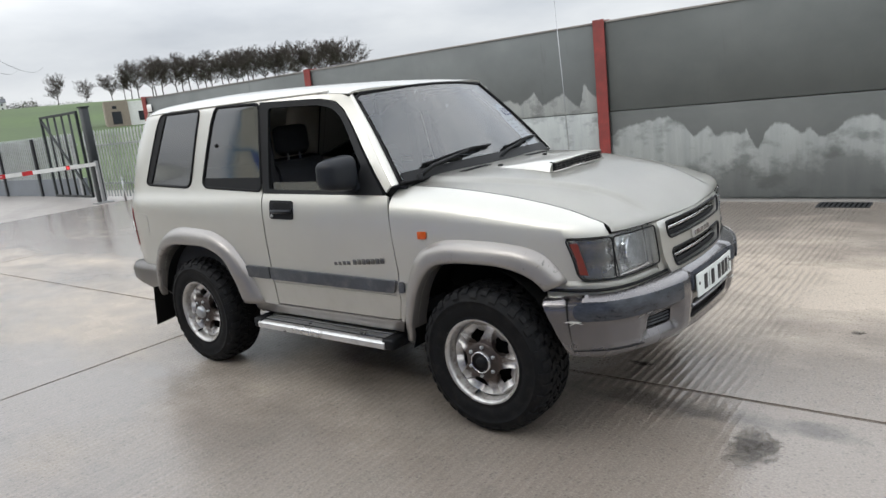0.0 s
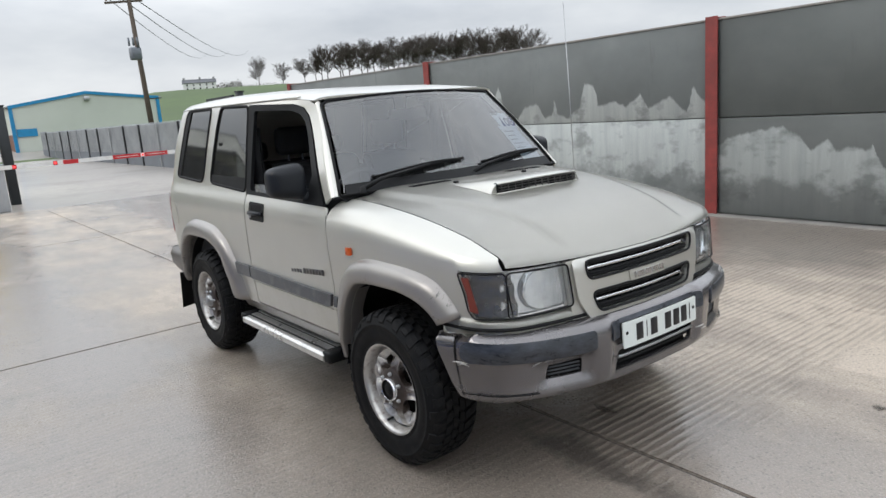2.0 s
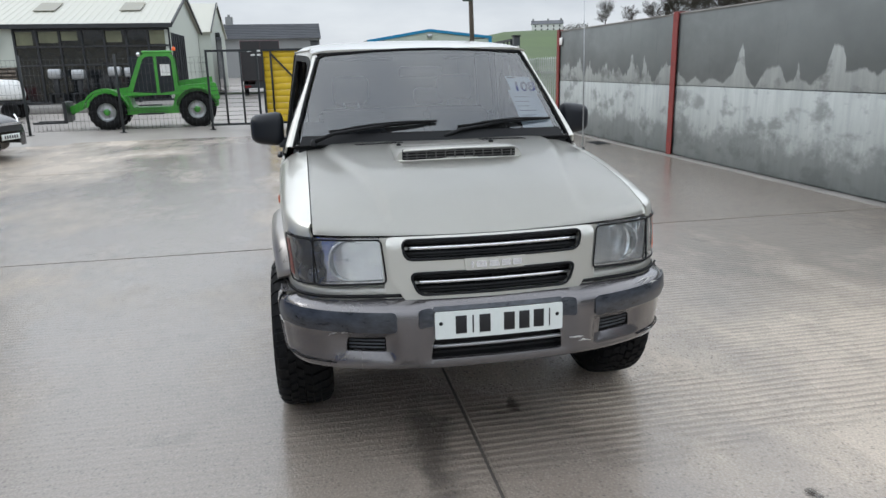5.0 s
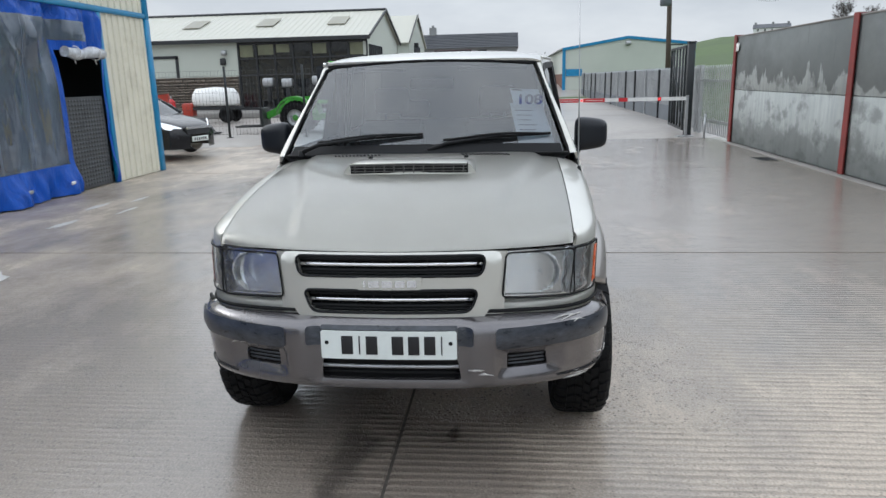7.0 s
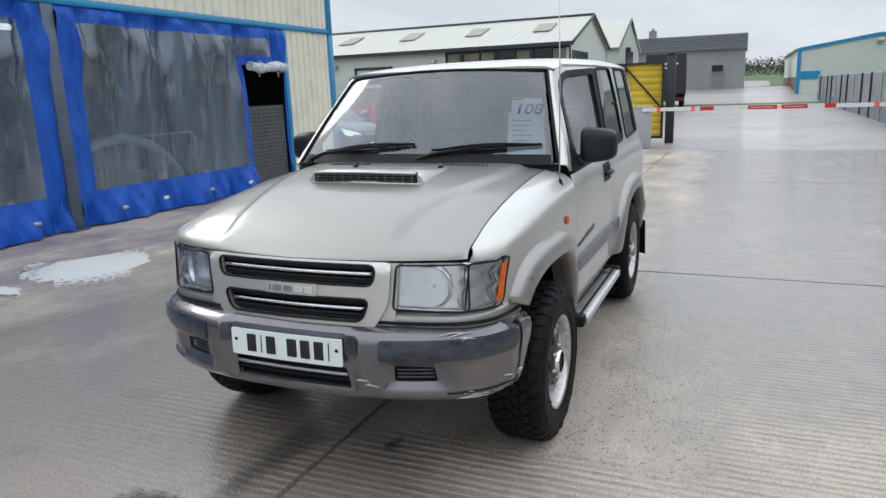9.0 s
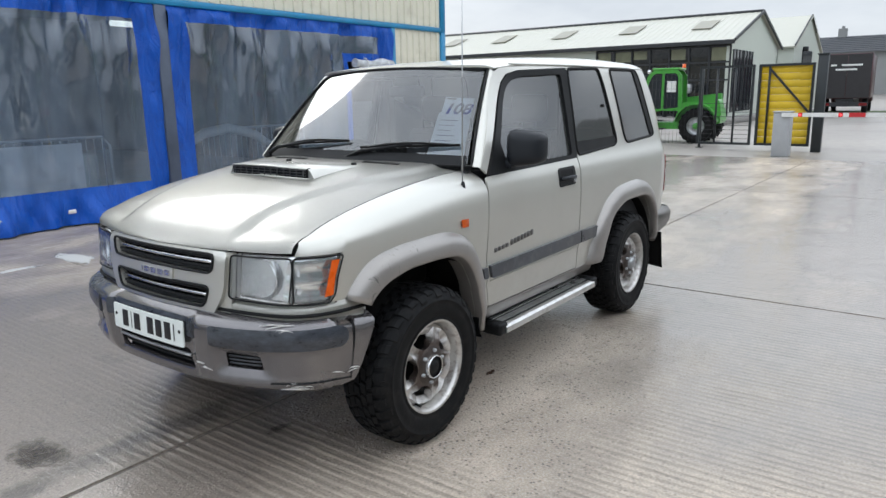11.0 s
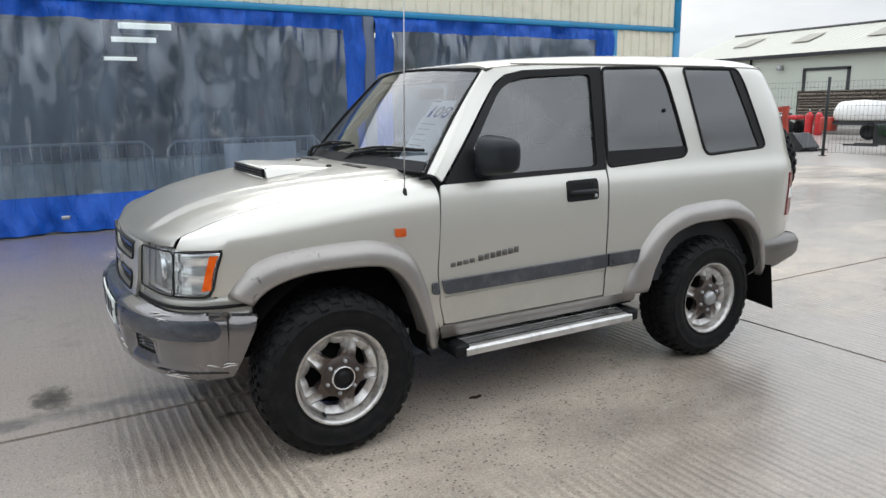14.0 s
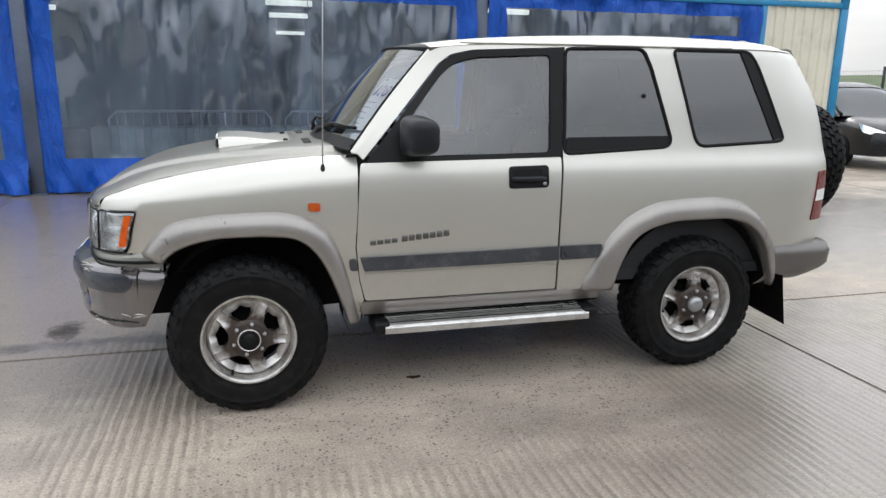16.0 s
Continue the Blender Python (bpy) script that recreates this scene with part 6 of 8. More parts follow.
for x0, x1 in zip(XJ, XJ[1:]):
    for y0, y1 in zip(YJ, YJ[1:]):
        bm = box(x0 + 0.006, x1 - 0.006, y0 + 0.007, y1 - 0.007, -0.04, 0.0)
        bmesh.ops.bevel(bm, geom=[e for e in bm.edges if all(v.co.z > -0.01 for v in e.verts)], offset=0.006, segments=2, affect="EDGES")
        part("slab", bm, CONCRETE, yard)


def blot(cx, cy, rx, ry, seed, z=0.0025, k=26, rough=0.45):
    rnd = random.Random(seed)
    ph = [rnd.uniform(0, 6.28) for _ in range(4)]
    pts = []
    for i in range(k):
        a = 2 * math.pi * i / k
        r = 1 + rough * (math.sin(2 * a + ph[0]) * 0.5 + math.sin(3 * a + ph[1]) * 0.45 + math.sin(5 * a + ph[2]) * 0.3 + math.sin(9 * a + ph[3]) * 0.15)
        pts.append((cx + rx * max(r, 0.15) * math.cos(a), cy + ry * max(r, 0.15) * math.sin(a)))
    return extruded(pts, 0.0, z, "z")


def soft_stain(name, color, rough, lo, hi):
    """A stain that thins out towards a ragged edge."""
    n = Nodes(name)
    v = n.put("VectorMath", i0=n.co.outputs["Generated"], i1=(0.5, 0.5, 0.5))
    v.operation = "SUBTRACT"
    flat = n.put("VectorMath", i0=v.outputs[0], i1=(1, 1, 0))
    flat.operation = "MULTIPLY"
    far = n.put("VectorMath", i0=flat.outputs[0])
    far.operation = "LENGTH"
    edge = n.math("ADD", far.outputs["Value"], n.ramp(n.noise(16.0, 6.0, 0.75), 0.25, 0.75, -0.34, 0.34))
    return n.done(Base_Color=color, Roughness=rough, Alpha=n.ramp(edge, hi, lo, 0.0, 0.8))


OIL = soft_stain("oil_stain", (0.07, 0.06, 0.05), 0.35, -0.15, 0.50)
SPLASH = soft_stain("dried_paint", (0.74, 0.735, 0.71), 0.55, 0.40, 0.44)

for k, (cx, cy, rx, ry) in enumerate(((-0.70, -4.30, 0.62, 0.42), (0.19, -4.42, 0.085, 0.33), (-0.62, -4.95, 0.10, 0.10), (1.25, -4.35, 0.25, 0.05), (0.75, -4.4, 0.18, 0.05), (-3.4, -4.9, 0.25, 0.05), (-4.6, -5.2, 0.3, 0.04), (-4.3, -4.6, 0.2, 0.03), (-5.2, -4.9, 0.18, 0.04))):
    solid("paint_splash", blot(cx, cy, rx * 1.25, ry * 1.25, k), SPLASH, "dried white paint splash on the concrete", "paint splash", "paint splashes")
for k, (cx, cy, rx, ry) in enumerate(((1.50, 0.20, 0.05, 0.025), (2.27, -0.50, 0.07, 0.15), (2.45, 1.1, 0.03, 0.02))):
    solid("oil_stain", blot(cx, cy, rx * 1.5, ry * 1.5, 40 + k, 0.0015, rough=0.3), OIL, "small dark oil stain on the concrete", "stain", "oil stains")
for k, (cx, cy) in enumerate(((0.348, 0.665),)):
    bm = blot(cx, cy, 0.03, 0.014, 60 + k, 0.006)
    solid("dead_leaf", bm, RUST_DARK, "small dark dead leaf on the concrete", "leaf")

# ---------------------------------------------------------------- boundary wall of precast panels
WALL_Y = 5.60
POSTS = [-12.69, -6.97, -1.18, 4.60, 10.38]
wall = thing("wall_north", "grey precast concrete boundary wall with red steel posts and lime bloom", "wall", kind="structure")
W_END = wall_panel_mat("wall_end_panel", 1.30, 0.55, 3)
W_UP = wall_panel_mat("wall_upper_panel", 0, 0, 4, crest=[
    (-6.94, 1.36), (-6.85, 1.42), (-6.55, 1.24), (-6.30, 1.36), (-6.1, 1.26), (-5.85, 1.34), (-5.50, 1.26), (-5.25, 1.42), (-5.07, 1.86), (-4.93, 1.40), (-4.72, 1.20), (-4.48, 1.48), (-4.20, 1.52), (-4.05, 1.29),
    (-3.88, 1.34), (-3.84, 1.58), (-3.78, 1.36), (-3.56, 1.27), (-3.34, 1.44), (-3.22, 1.76), (-3.06, 1.72), (-2.98, 1.42), (-2.70, 1.48), (-2.48, 1.40), (-2.26, 1.56), (-2.14, 1.36), (-1.98, 1.42), (-1.78, 1.50), (-1.56, 1.28), (-1.46, 1.62), (-1.36, 1.46), (-1.2, 1.36)])
W_LOW = wall_panel_mat("wall_lower_panel", 3.0, 0.1, 5, foot=0.50)
W_RIGHT_UP = wall_panel_mat("wall_dark_upper_panel", 0.2, 0.1, 7, (0.080, 0.089, 0.086))
W_RIGHT = wall_panel_mat("wall_half_bloomed_panel", 0, 0, 11, (0.080, 0.087, 0.084), 0.74, foot=0.42, crest=[
    (-1.15, 0.84), (-0.95, 0.96), (-0.62, 1.04), (-0.30, 1.08), (-0.10, 0.96), (0.02, 0.80), (0.19, 0.94), (0.30, 0.78), (0.42, 0.86), (0.58, 0.80), (0.63, 0.90), (0.70, 0.70), (0.78, 0.62), (0.92, 0.92), (1.12, 0.90),
    (1.24, 0.76), (1.34, 0.86), (1.45, 0.74), (1.55, 0.74), (1.70, 0.90), (1.95, 0.96), (2.3, 0.72), (2.5, 0.92), (2.7, 0.70), (3.1, 0.96), (3.5, 0.84), (3.7, 0.66), (4.0, 0.90), (4.4, 0.80), (7.0, 0.95), (10.3, 0.8)])
for i, (a, b) in enumerate(zip(POSTS, POSTS[1:])):
    for z0, z1, m in ((0.02, 1.195, W_LOW if i < 2 else W_RIGHT), (1.205, 2.36, (W_END, W_UP, W_RIGHT_UP, W_RIGHT_UP)[i])):
        part("panel", box(a + 0.03, b - 0.03, WALL_Y + 0.012, WALL_Y + 0.13, z0, z1, 0.006, 1), m, wall)
    part("capping", box(a + 0.05, b - 0.05, WALL_Y + 0.0, WALL_Y + 0.15, 2.36, 2.385, 0.004, 1), KERB, wall)
part("backing", box(POSTS[0], POSTS[-1], WALL_Y + 0.06, WALL_Y + 0.10, 0, 2.30), RENDER_GREY, wall)
for k, x in enumerate(POSTS):
    flange = joined(box(x - 0.08, x + 0.08, WALL_Y - 0.035, WALL_Y - 0.02, 0, 2.41), box(x - 0.006, x + 0.006, WALL_Y - 0.02, WALL_Y + 0.14, 0, 2.41), box(x - 0.08, x + 0.08, WALL_Y + 0.14, WALL_Y + 0.155, 0, 2.41))
    part("post", flange, RED_STEEL, wall, "red oxide steel H-post")
part("footing", box(POSTS[0], POSTS[-1], WALL_Y - 0.16, WALL_Y + 0.01, -0.02, 0.012, 0.004, 1), KERB, wall)
solid("wall_notice", box(-12.62, -12.42, WALL_Y - 0.03, WALL_Y - 0.02, 2.05, 2.22, 0.002, 1), WHITE_PAINT, "small white notice on the wall's end", "sign")


def drain(x, y):
    d = thing("drain_cover", "dark iron drain grate set in the concrete", "drain", "drain covers")
    part("frame", joined(box(x - 0.26, x + 0.26, y - 0.16, y - 0.13, -0.02, 0.006), box(x - 0.26, x + 0.26, y + 0.13, y + 0.16, -0.02, 0.006), box(x - 0.26, x - 0.23, y - 0.13, y + 0.13, -0.02, 0.006), box(x + 0.23, x + 0.26, y - 0.13, y + 0.13, -0.02, 0.006)), DARK_STEEL, d)
    part("pit", box(x - 0.23, x + 0.23, y - 0.13, y + 0.13, -0.015, 0.0015), UNDER, d)
    for k in range(9):
        part("bar", box(x - 0.215 + 0.05 * k, x - 0.19 + 0.05 * k, y - 0.13, y + 0.13, 0.0, 0.005), DARK_STEEL, d)


drain(1.75, 5.25)
drain(-9.2, 5.2)

# ---------------------------------------------------------------- palisade, gates and barrier


def pale_mesh(h, material):
    bm = extruded([(-0.032, 0.0), (-0.032, h - 0.06), (0.0, h), (0.032, h - 0.06), (0.032, 0.0)], -0.006, 0.006, "y")
    for v in bm.verts:
        v.co.y -= 0.012 * (1 - abs(v.co.x) / 0.032)
    return mesh_of(bm, material, "pale")


PALE = pale_mesh(1.72, STEEL)


def palisade(x0, x1, y0, y1, name, label):
    f = thing(name, label, "fence", kind="structure")
    n = int(math.hypot(x1 - x0, y1 - y0) / 0.145)
    yaw = math.degrees(math.atan2(y1 - y0, x1 - x0))
    for k in range(n + 1):
        x, y = x0 + (x1 - x0) * k / n, y0 + (y1 - y0) * k / n
        piece("pale", PALE, f, pose(x, y, 0.06, 0, 0, yaw))
    for z in (0.4, 1.4):
        part("rail", beam((x0, y0 + 0.03, z), (x1, y1 + 0.03, z), 0.05, 0.05), STEEL, f)
    for k in range(int(n * 0.145 / 2.7) + 2):
        t = min(k * 2.7 / (n * 0.145), 1)
        part("post", box(-0.04, 0.04, -0.05, 0.05, 0, 1.8), STEEL, f).matrix_basis = pose(x0 + (x1 - x0) * t, y0 + (y1 - y0) * t + 0.06, 0, 0, 0, yaw)
    return f


palisade(-12.85, -16.0, 5.62, 5.58, "fence_north", "galvanised steel palisade fence beside the gate")
far_fence = thing("fence_far", "galvanised palisade fence on a low wall along the far road", "fence", kind="structure")
PALE_FAR = surface("weathered_pale", (0.34, 0.35, 0.36), 0.5, 0.5, var=0.2, scale=1.5)
for k in range(14):
    x0, x1 = -17.4 - 2.75 * k, -17.4 - 2.75 * (k + 1)
    y = 5.9 + 0.03 * k
    z = land(x0, 5)
    part("low_wall", box(x1, x0, y + 0.06, y + 0.20, z - 0.1, z + 0.52), FENCE_GREY, far_fence)
    part("post", box(x0 - 0.05, x0 + 0.05, y - 0.02, y + 0.06, z, z + 1.75), DARK_STEEL if k % 3 else STEEL, far_fence)
    for h in (0.75, 1.45):
        part("rail", box(x1, x0, y + 0.10, y + 0.13, z + h, z + h + 0.045), PALE_FAR, far_fence)
    row = [extruded([(x0 - 0.145 * i - 0.105, z + 0.45), (x0 - 0.145 * i - 0.030, z + 0.45), (x0 - 0.145 * i - 0.030, z + 1.72), (x0 - 0.145 * i - 0.0675, z + 1.80), (x0 - 0.145 * i - 0.105, z + 1.72)], y + 0.078, y + 0.098) for i in range(19)]
    part("pale_row", joined(*row), PALE_FAR, far_fence)["kind"] = "stuff"


def bar_gate(name, label, origin, yaw, width, height, sheet=None, bars=7):
    g = thing(name, label, "gate")
    g.matrix_basis = pose(*origin, 0, 0, yaw)
    part("gate_frame", joined(box(0, width, -0.03, 0.03, 0.12, 0.18), box(0, width, -0.03, 0.03, height - 0.06, height), box(0, 0.06, -0.03, 0.03, 0.18, height - 0.06), box(width - 0.06, width, -0.03, 0.03, 0.18, height - 0.06)), GATE_BLACK, g)
    if bars == 1:
        part("brace", beam((0.05, 0, 0.95), (width * 0.8, 0, height - 0.12), 0.05, 0.05), GATE_BLACK, g)
    elif bars > 2:
        part("brace", beam((0.05, 0, 0.2), (width - 0.05, 0, height - 0.1), 0.05, 0.05), GATE_BLACK, g)
    for k in range(bars):
        x = width * 0.8 if bars == 1 else width * (k + 1) / (bars + 1)
        part("bar", rod((x, 0, 0.15), (x, 0, height - 0.03), 0.014 if bars > 4 else 0.03, k=6), GATE_BLACK, g)
    if bars == 2:
        for k in range(9):
            z = 0.28 + 0.115 * k
            part("rail", rod((0.04, 0.012, z), (width - 0.04, 0.012, z), 0.006, k=5), GATE_BLACK, g)
    if sheet:
        for k in range(11):
            z0 = 0.17 + (height - 0.22) * k / 11
            part("board", box(0.05, width - 0.05, -0.050, -0.034, z0, z0 + (height - 0.22) / 11 - 0.005, 0.002, 1), sheet, g)
    return g


bar_gate("road_gate", "tall black steel gate leaf standing open", (-15.0, 5.05, 0), 176, 2.5, 2.3, bars=4)
solid("gate_post", joined(box(-14.75, -14.58, 5.00, 5.17, 0, 2.36, 0.01, 1), box(-14.77, -14.56, 4.98, 5.19, 2.35, 2.38)), GATE_BLACK, "thick black square gate post", "gate post", "gate posts")
solid("gate_post", joined(box(-16.25, -16.05, -0.42, -0.20, 0, 2.36, 0.01, 1), box(-16.27, -16.03, -0.44, -0.18, 2.35, 2.38)), GATE_BLACK, "thick black square gate post", "gate post", "gate posts")
bar_gate("yellow_gate", "black framed gate leaf sheeted with yellow boards", (-16.3, -0.50, 0), -90, 1.30, 2.18, YELLOW, 1)
bar_gate("mesh_gate", "black framed gate leaf with thin bars", (-16.3, -1.90, 0), -92, 1.40, 2.18, None, 2)

barrier = thing("road_barrier", "grey barrier cabinet with a long white and red arm", "barrier")
part("cabinet", box(-14.75, -14.37, -0.98, -0.62, 0, 1.02, 0.02), surface("barrier_grey", (0.36, 0.37, 0.38), 0.5, var=0.12), barrier)
part("cabinet_lid", box(-14.77, -14.35, -1.0, -0.60, 1.02, 1.05, 0.01), STEEL, barrier)
ARM0, ARM1 = Vector((-14.34, -0.8, 0.97)), Vector((-14.34, 4.98, 0.97))
arm = part("arm", beam(ARM0, ARM1, 0.045, 0.09), WHITE_PAINT, barrier, "white barrier arm")
for a, b, m in ((0.06, 0.075, RED_PAINT), (0.20, 0.215, RED_PAINT), (0.235, 0.29, RED_PAINT), (0.42, 0.53, RED_PAINT), (0.545, 0.64, RED_PAINT), (0.70, 0.74, RED_PAINT), (0.87, 0.885, RED_PAINT)):
    part("red_panel", beam(ARM0.lerp(ARM1, a), ARM0.lerp(ARM1, b), 0.05, 0.094), m, arm)
for a, b in ((0.43, 0.52), (0.555, 0.63)):
    part("lettering_bar", beam(ARM0.lerp(ARM1, a) + Vector((0.027, 0, 0)), ARM0.lerp(ARM1, b) + Vector((0.027, 0, 0)), 0.004, 0.012), WHITE_PAINT, arm)
LED = Nodes("red_barrier_lamp").done(Base_Color=(0.8, 0.02, 0.03), Emission_Color=(1.0, 0.05, 0.05), Emission_Strength=2.0)
for f in (0.067, 0.2075, 0.538, 0.877):
    p = ARM0.lerp(ARM1, f)
    part("lamp", lathe([(0.0, 0.034), (0.022, 0.030), (0.028, 0.0)], 12, "x", tuple(p)), LED, arm)
part("rest_post", joined(box(-14.38, -14.30, 4.94, 5.0, 0, 1.05), box(-14.50, -14.18, 4.75, 5.15, 0, 0.03)), STEEL, barrier)
solid("bollard", joined(rod((-14.0, 5.35, 0), (-14.0, 5.35, 0.55), 0.025), lathe([(0.0, 0.60), (0.03, 0.58), (0.035, 0.52)], 10, "z", (-14.0, 5.35, 0))), STEEL, "short galvanised drop bolt post", "bollard")

# ---------------------------------------------------------------- service building with curtain front
BY = -6.28
shop = thing("service_building", "cream clad service building with blue trim and curtain front", "building")


def cladding(x0, x1, z0, z1, y, pitch=0.20):
    """Upright trapezoid ribs."""
    bm = bmesh.new()
    n = max(1, round((x1 - x0) / pitch))
    prof = []
    for k in range(n):
        a, w = x0 + (x1 - x0) * k / n, (x1 - x0) / n
        prof += [(a, 0.0), (a + w * 0.60, 0.0), (a + w * 0.68, 0.028), (a + w * 0.92, 0.028)]
    prof.append((x1, 0.0))
    lo, hi = [bm.verts.new((x, y + d, z0)) for x, d in prof], [bm.verts.new((x, y + d, z1)) for x, d in prof]
    for i in range(len(prof) - 1):
        bm.faces.new((lo[i], lo[i + 1], hi[i + 1], hi[i]))
    return bm


part("wall_cladding", cladding(-8.60, -7.08, 0.02, 2.80, BY), CREAM, shop)
part("wall_cladding", cladding(-8.60, 12.0, 2.90, 4.2, BY), CREAM, shop)
side_clad = cladding(-24.0, BY, 0.02, 4.2, 0)
bmesh.ops.rotate(side_clad, verts=side_clad.verts, cent=(0, 0, 0), matrix=Matrix.Rotation(radians(90), 3, "Z"))
for v in side_clad.verts:
    v.co.x -= 8.63
part("wall_cladding", side_clad, CREAM, shop)
part("cladding_liner", joined(box(-8.60, -7.08, BY - 0.06, BY - 0.004, 0.0, 2.85), box(-8.60, 12.0, BY - 0.06, BY - 0.004, 2.85, 4.2), box(-8.62, -8.56, -24, BY - 0.06, 0, 4.2)), CREAM, shop)
bolts = []
for x in np.arange(-8.45, 11.8, 0.2):
    for z in (3.02, 4.05):
        bolts.append(box(x - 0.008, x + 0.008, BY + 0.002, BY + 0.012, z - 0.008, z + 0.008))
part("cladding_screws", joined(*bolts), DARK_STEEL, shop)["kind"] = "stuff"
part("corner_trim", joined(box(-8.70, -8.55, BY - 0.06, BY + 0.045, 0, 2.80, 0.01, 1), box(-8.70, -8.55, BY - 0.06, BY + 0.045, 2.80, 4.25, 0.01, 1)), BLUE_TRIM, shop)
part("head_trim", box(-8.55, 12.0, BY - 0.02, BY + 0.05, 2.80, 2.89, 0.008, 1), BLUE_TRIM, shop)
part("jamb_trim", box(-7.10, -6.99, BY - 0.03, BY + 0.04, 0, 2.80, 0.008, 1), BLUE_TRIM, shop)
part("roof", box(-8.8, 12.2, -24, BY + 0.1, 4.2, 4.3), ROOF_CREAM, shop)
part("interior_wall", joined(box(-8.5, 12, -20.1, -20, 0, 4.2), box(-8.54, -8.5, -20, BY - 0.08, 0, 4.2), box(11.9, 12, -20, BY - 0.08, 0, 4.2), box(-8.5, 12, -20, BY - 0.1, 4.0, 4.1)), SHOP_DARK, shop)
part("interior_floor", box(-8.5, 12, -20, BY - 0.06, 0.0, 0.012), surface("workshop_floor", (0.17, 0.165, 0.155), 0.4, var=0.2, scale=0.8), shop)
for x in (-2.20, 3.90, 10.0):
    part("steel_post", joined(box(x - 0.085, x + 0.085, BY - 0.10, BY + 0.055, 0, 2.795, 0.006, 1), box(x - 0.12, x + 0.12, BY - 0.12, BY + 0.10, 0, 0.02)), POST_GREY, shop, "slate grey steel post")
for x, z in ((-0.35, 3.3),):
    part("roof_lamp", box(x - 0.1, x + 0.1, BY + 0.03, BY + 0.09, z - 0.04, z + 0.06, 0.01), STEEL, shop)


def curtain(x0, x1, opening=None, seed=0):
    """Hung sheet: clear window framed with blue bands, slack folds at the top and a loose hem."""
    c = thing("strip_curtain", "blue PVC curtain with a large clear window, hung between steel posts", "curtain", "bay curtains")

    def sheet(x, z, d=0.0):
        fold = max(math.sin(5.2 * x + seed + 0.8 * math.sin(2.3 * x)), 0.0) ** 1.5 + 0.6 * max(math.sin(11.7 * x + 2 * seed), 0.0) ** 2
        drape = noise.noise((2.6 * x + 9 * seed, 0.75 * z, seed)) + 0.55 * noise.noise((6.5 * x - 4 * seed, 1.5 * z, 2 * seed)) + 0.3 * noise.noise((15 * x, 3.0 * z, seed))
        sag = 0.15 * drape * (0.07 + 0.93 * smooth(1.5, 2.6, z)) * smooth(2.80, 2.70, z) + 0.05 * fold * smooth(2.74, 2.36, z) * smooth(1.75, 2.3, z)
        hem = (1 - smooth(0.05, 0.55, z)) * (0.07 * math.sin(4.6 * x + seed) + 0.045 * math.sin(11 * x + 5 * z) + 0.03 * math.sin(23 * x - 9 * z) + 0.06)
        edge = 0.008 * math.sin(9 * z + seed) * (1 - smooth(0.0, 0.35, min(x - x0, x1 - x)))
        return (x, BY + 0.02 + sag + hem + edge + d, z)

    wx0, wx1 = x0 + 0.28, x1 - 0.28
    win = [(wx0, 0.47), (wx1, 0.47), (wx1, 2.60), (wx0, 2.60)]
    outer = [(x0, 0.02), (x1, 0.02), (x1, 2.80), (x0, 2.80)]
    if opening:
        ox0, ox1, oz = opening
        win = [(ox1 + 0.12, 0.47), (wx1, 0.47), (wx1, 2.60), (x0 + 0.32, 2.60), (x0 + 0.32, 2.30), (ox1 + 0.12, 2.30)]
        outer = [(ox1, 0.02), (x1, 0.02), (x1, 2.80), (x0, 2.80), (x0, 0.02), (ox0, 0.02), (ox0, oz), (ox1, oz)]
    part("blue_band", panel(outer, sheet, (0, 1, 0), holes=[win], step=0.045, thick=0.004), BLUE_PVC, c)
    part("clear_window", panel(win, lambda x, z: sheet(x, z, 0.002), (0, 1, 0), step=0.045, thick=0), FILM, c, "clear plastic window with creases").visible_shadow = False
    for k in range(int((x1 - x0) / 0.9)):
        x = x0 + 0.5 + 0.9 * k
        if opening and x < opening[1]:
            continue
        part("hem_buckle", box(x - 0.05, x + 0.05, sheet(x, 0.20)[1] + 0.001, sheet(x, 0.20)[1] + 0.02, 0.17, 0.22, 0.006, 1), WHITE_PAINT if k % 2 else STEEL, c, "pale plastic buckle")
    for k in range(3):
        x = wx0 + 0.6 + (wx1 - wx0 - 0.8) * k / 3
        if opening and x < opening[1] + 0.2:
            continue
        part("seam", tube([sheet(x + 0.02 * math.sin(3 * z), z, 0.004) for z in np.linspace(0.45, 2.58, 14)], 0.004, 4), FILM, c)
    return c


curtain(-2.11, 3.82, seed=1.0)
curtain(3.98, 9.92, seed=2.4)
wash = curtain(-6.98, -2.29, opening=(-6.92, -5.86, 2.16), seed=3.3)
roll = []
for k in range(13):
    f = k / 12
    roll.append((-6.88 + 1.0 * f, BY + 0.10 + 0.012 * math.sin(9 * f), 2.12 + 0.02 * math.sin(7 * f)))
part("rolled_flap", tube(roll, [0.085 + 0.012 * math.sin(5 * i) for i in range(13)], 12), surface("rolled_film", (0.50, 0.52, 0.54), 0.25, var=0.3, scale=9), wash, "rolled up clear door flap")
for f in (0.2, 0.75):
    part("tie_strap", tube([(-6.88 + f, BY + 0.2 * 0 + 0.11 + 0.1 * math.cos(a), 2.12 + 0.1 * math.sin(a)) for a in np.linspace(-2.2, 2.2, 9)] + [(-6.86 + f, BY + 0.12, 1.95)], 0.008, 5), WHITE_PAINT, wash)
kick = thing("door_screen", "dark chequer-plate half door in the curtain opening", "door")
part("plate", box(-6.90, -5.84, BY - 0.03, BY - 0.01, 0.02, 1.46), PLATE_RUBBER, kick)
dot = mesh_of(lathe([(0.0, 0.012), (0.016, 0.010), (0.024, 0.0)], 8, "y"), PLATE_RUBBER, "stud")
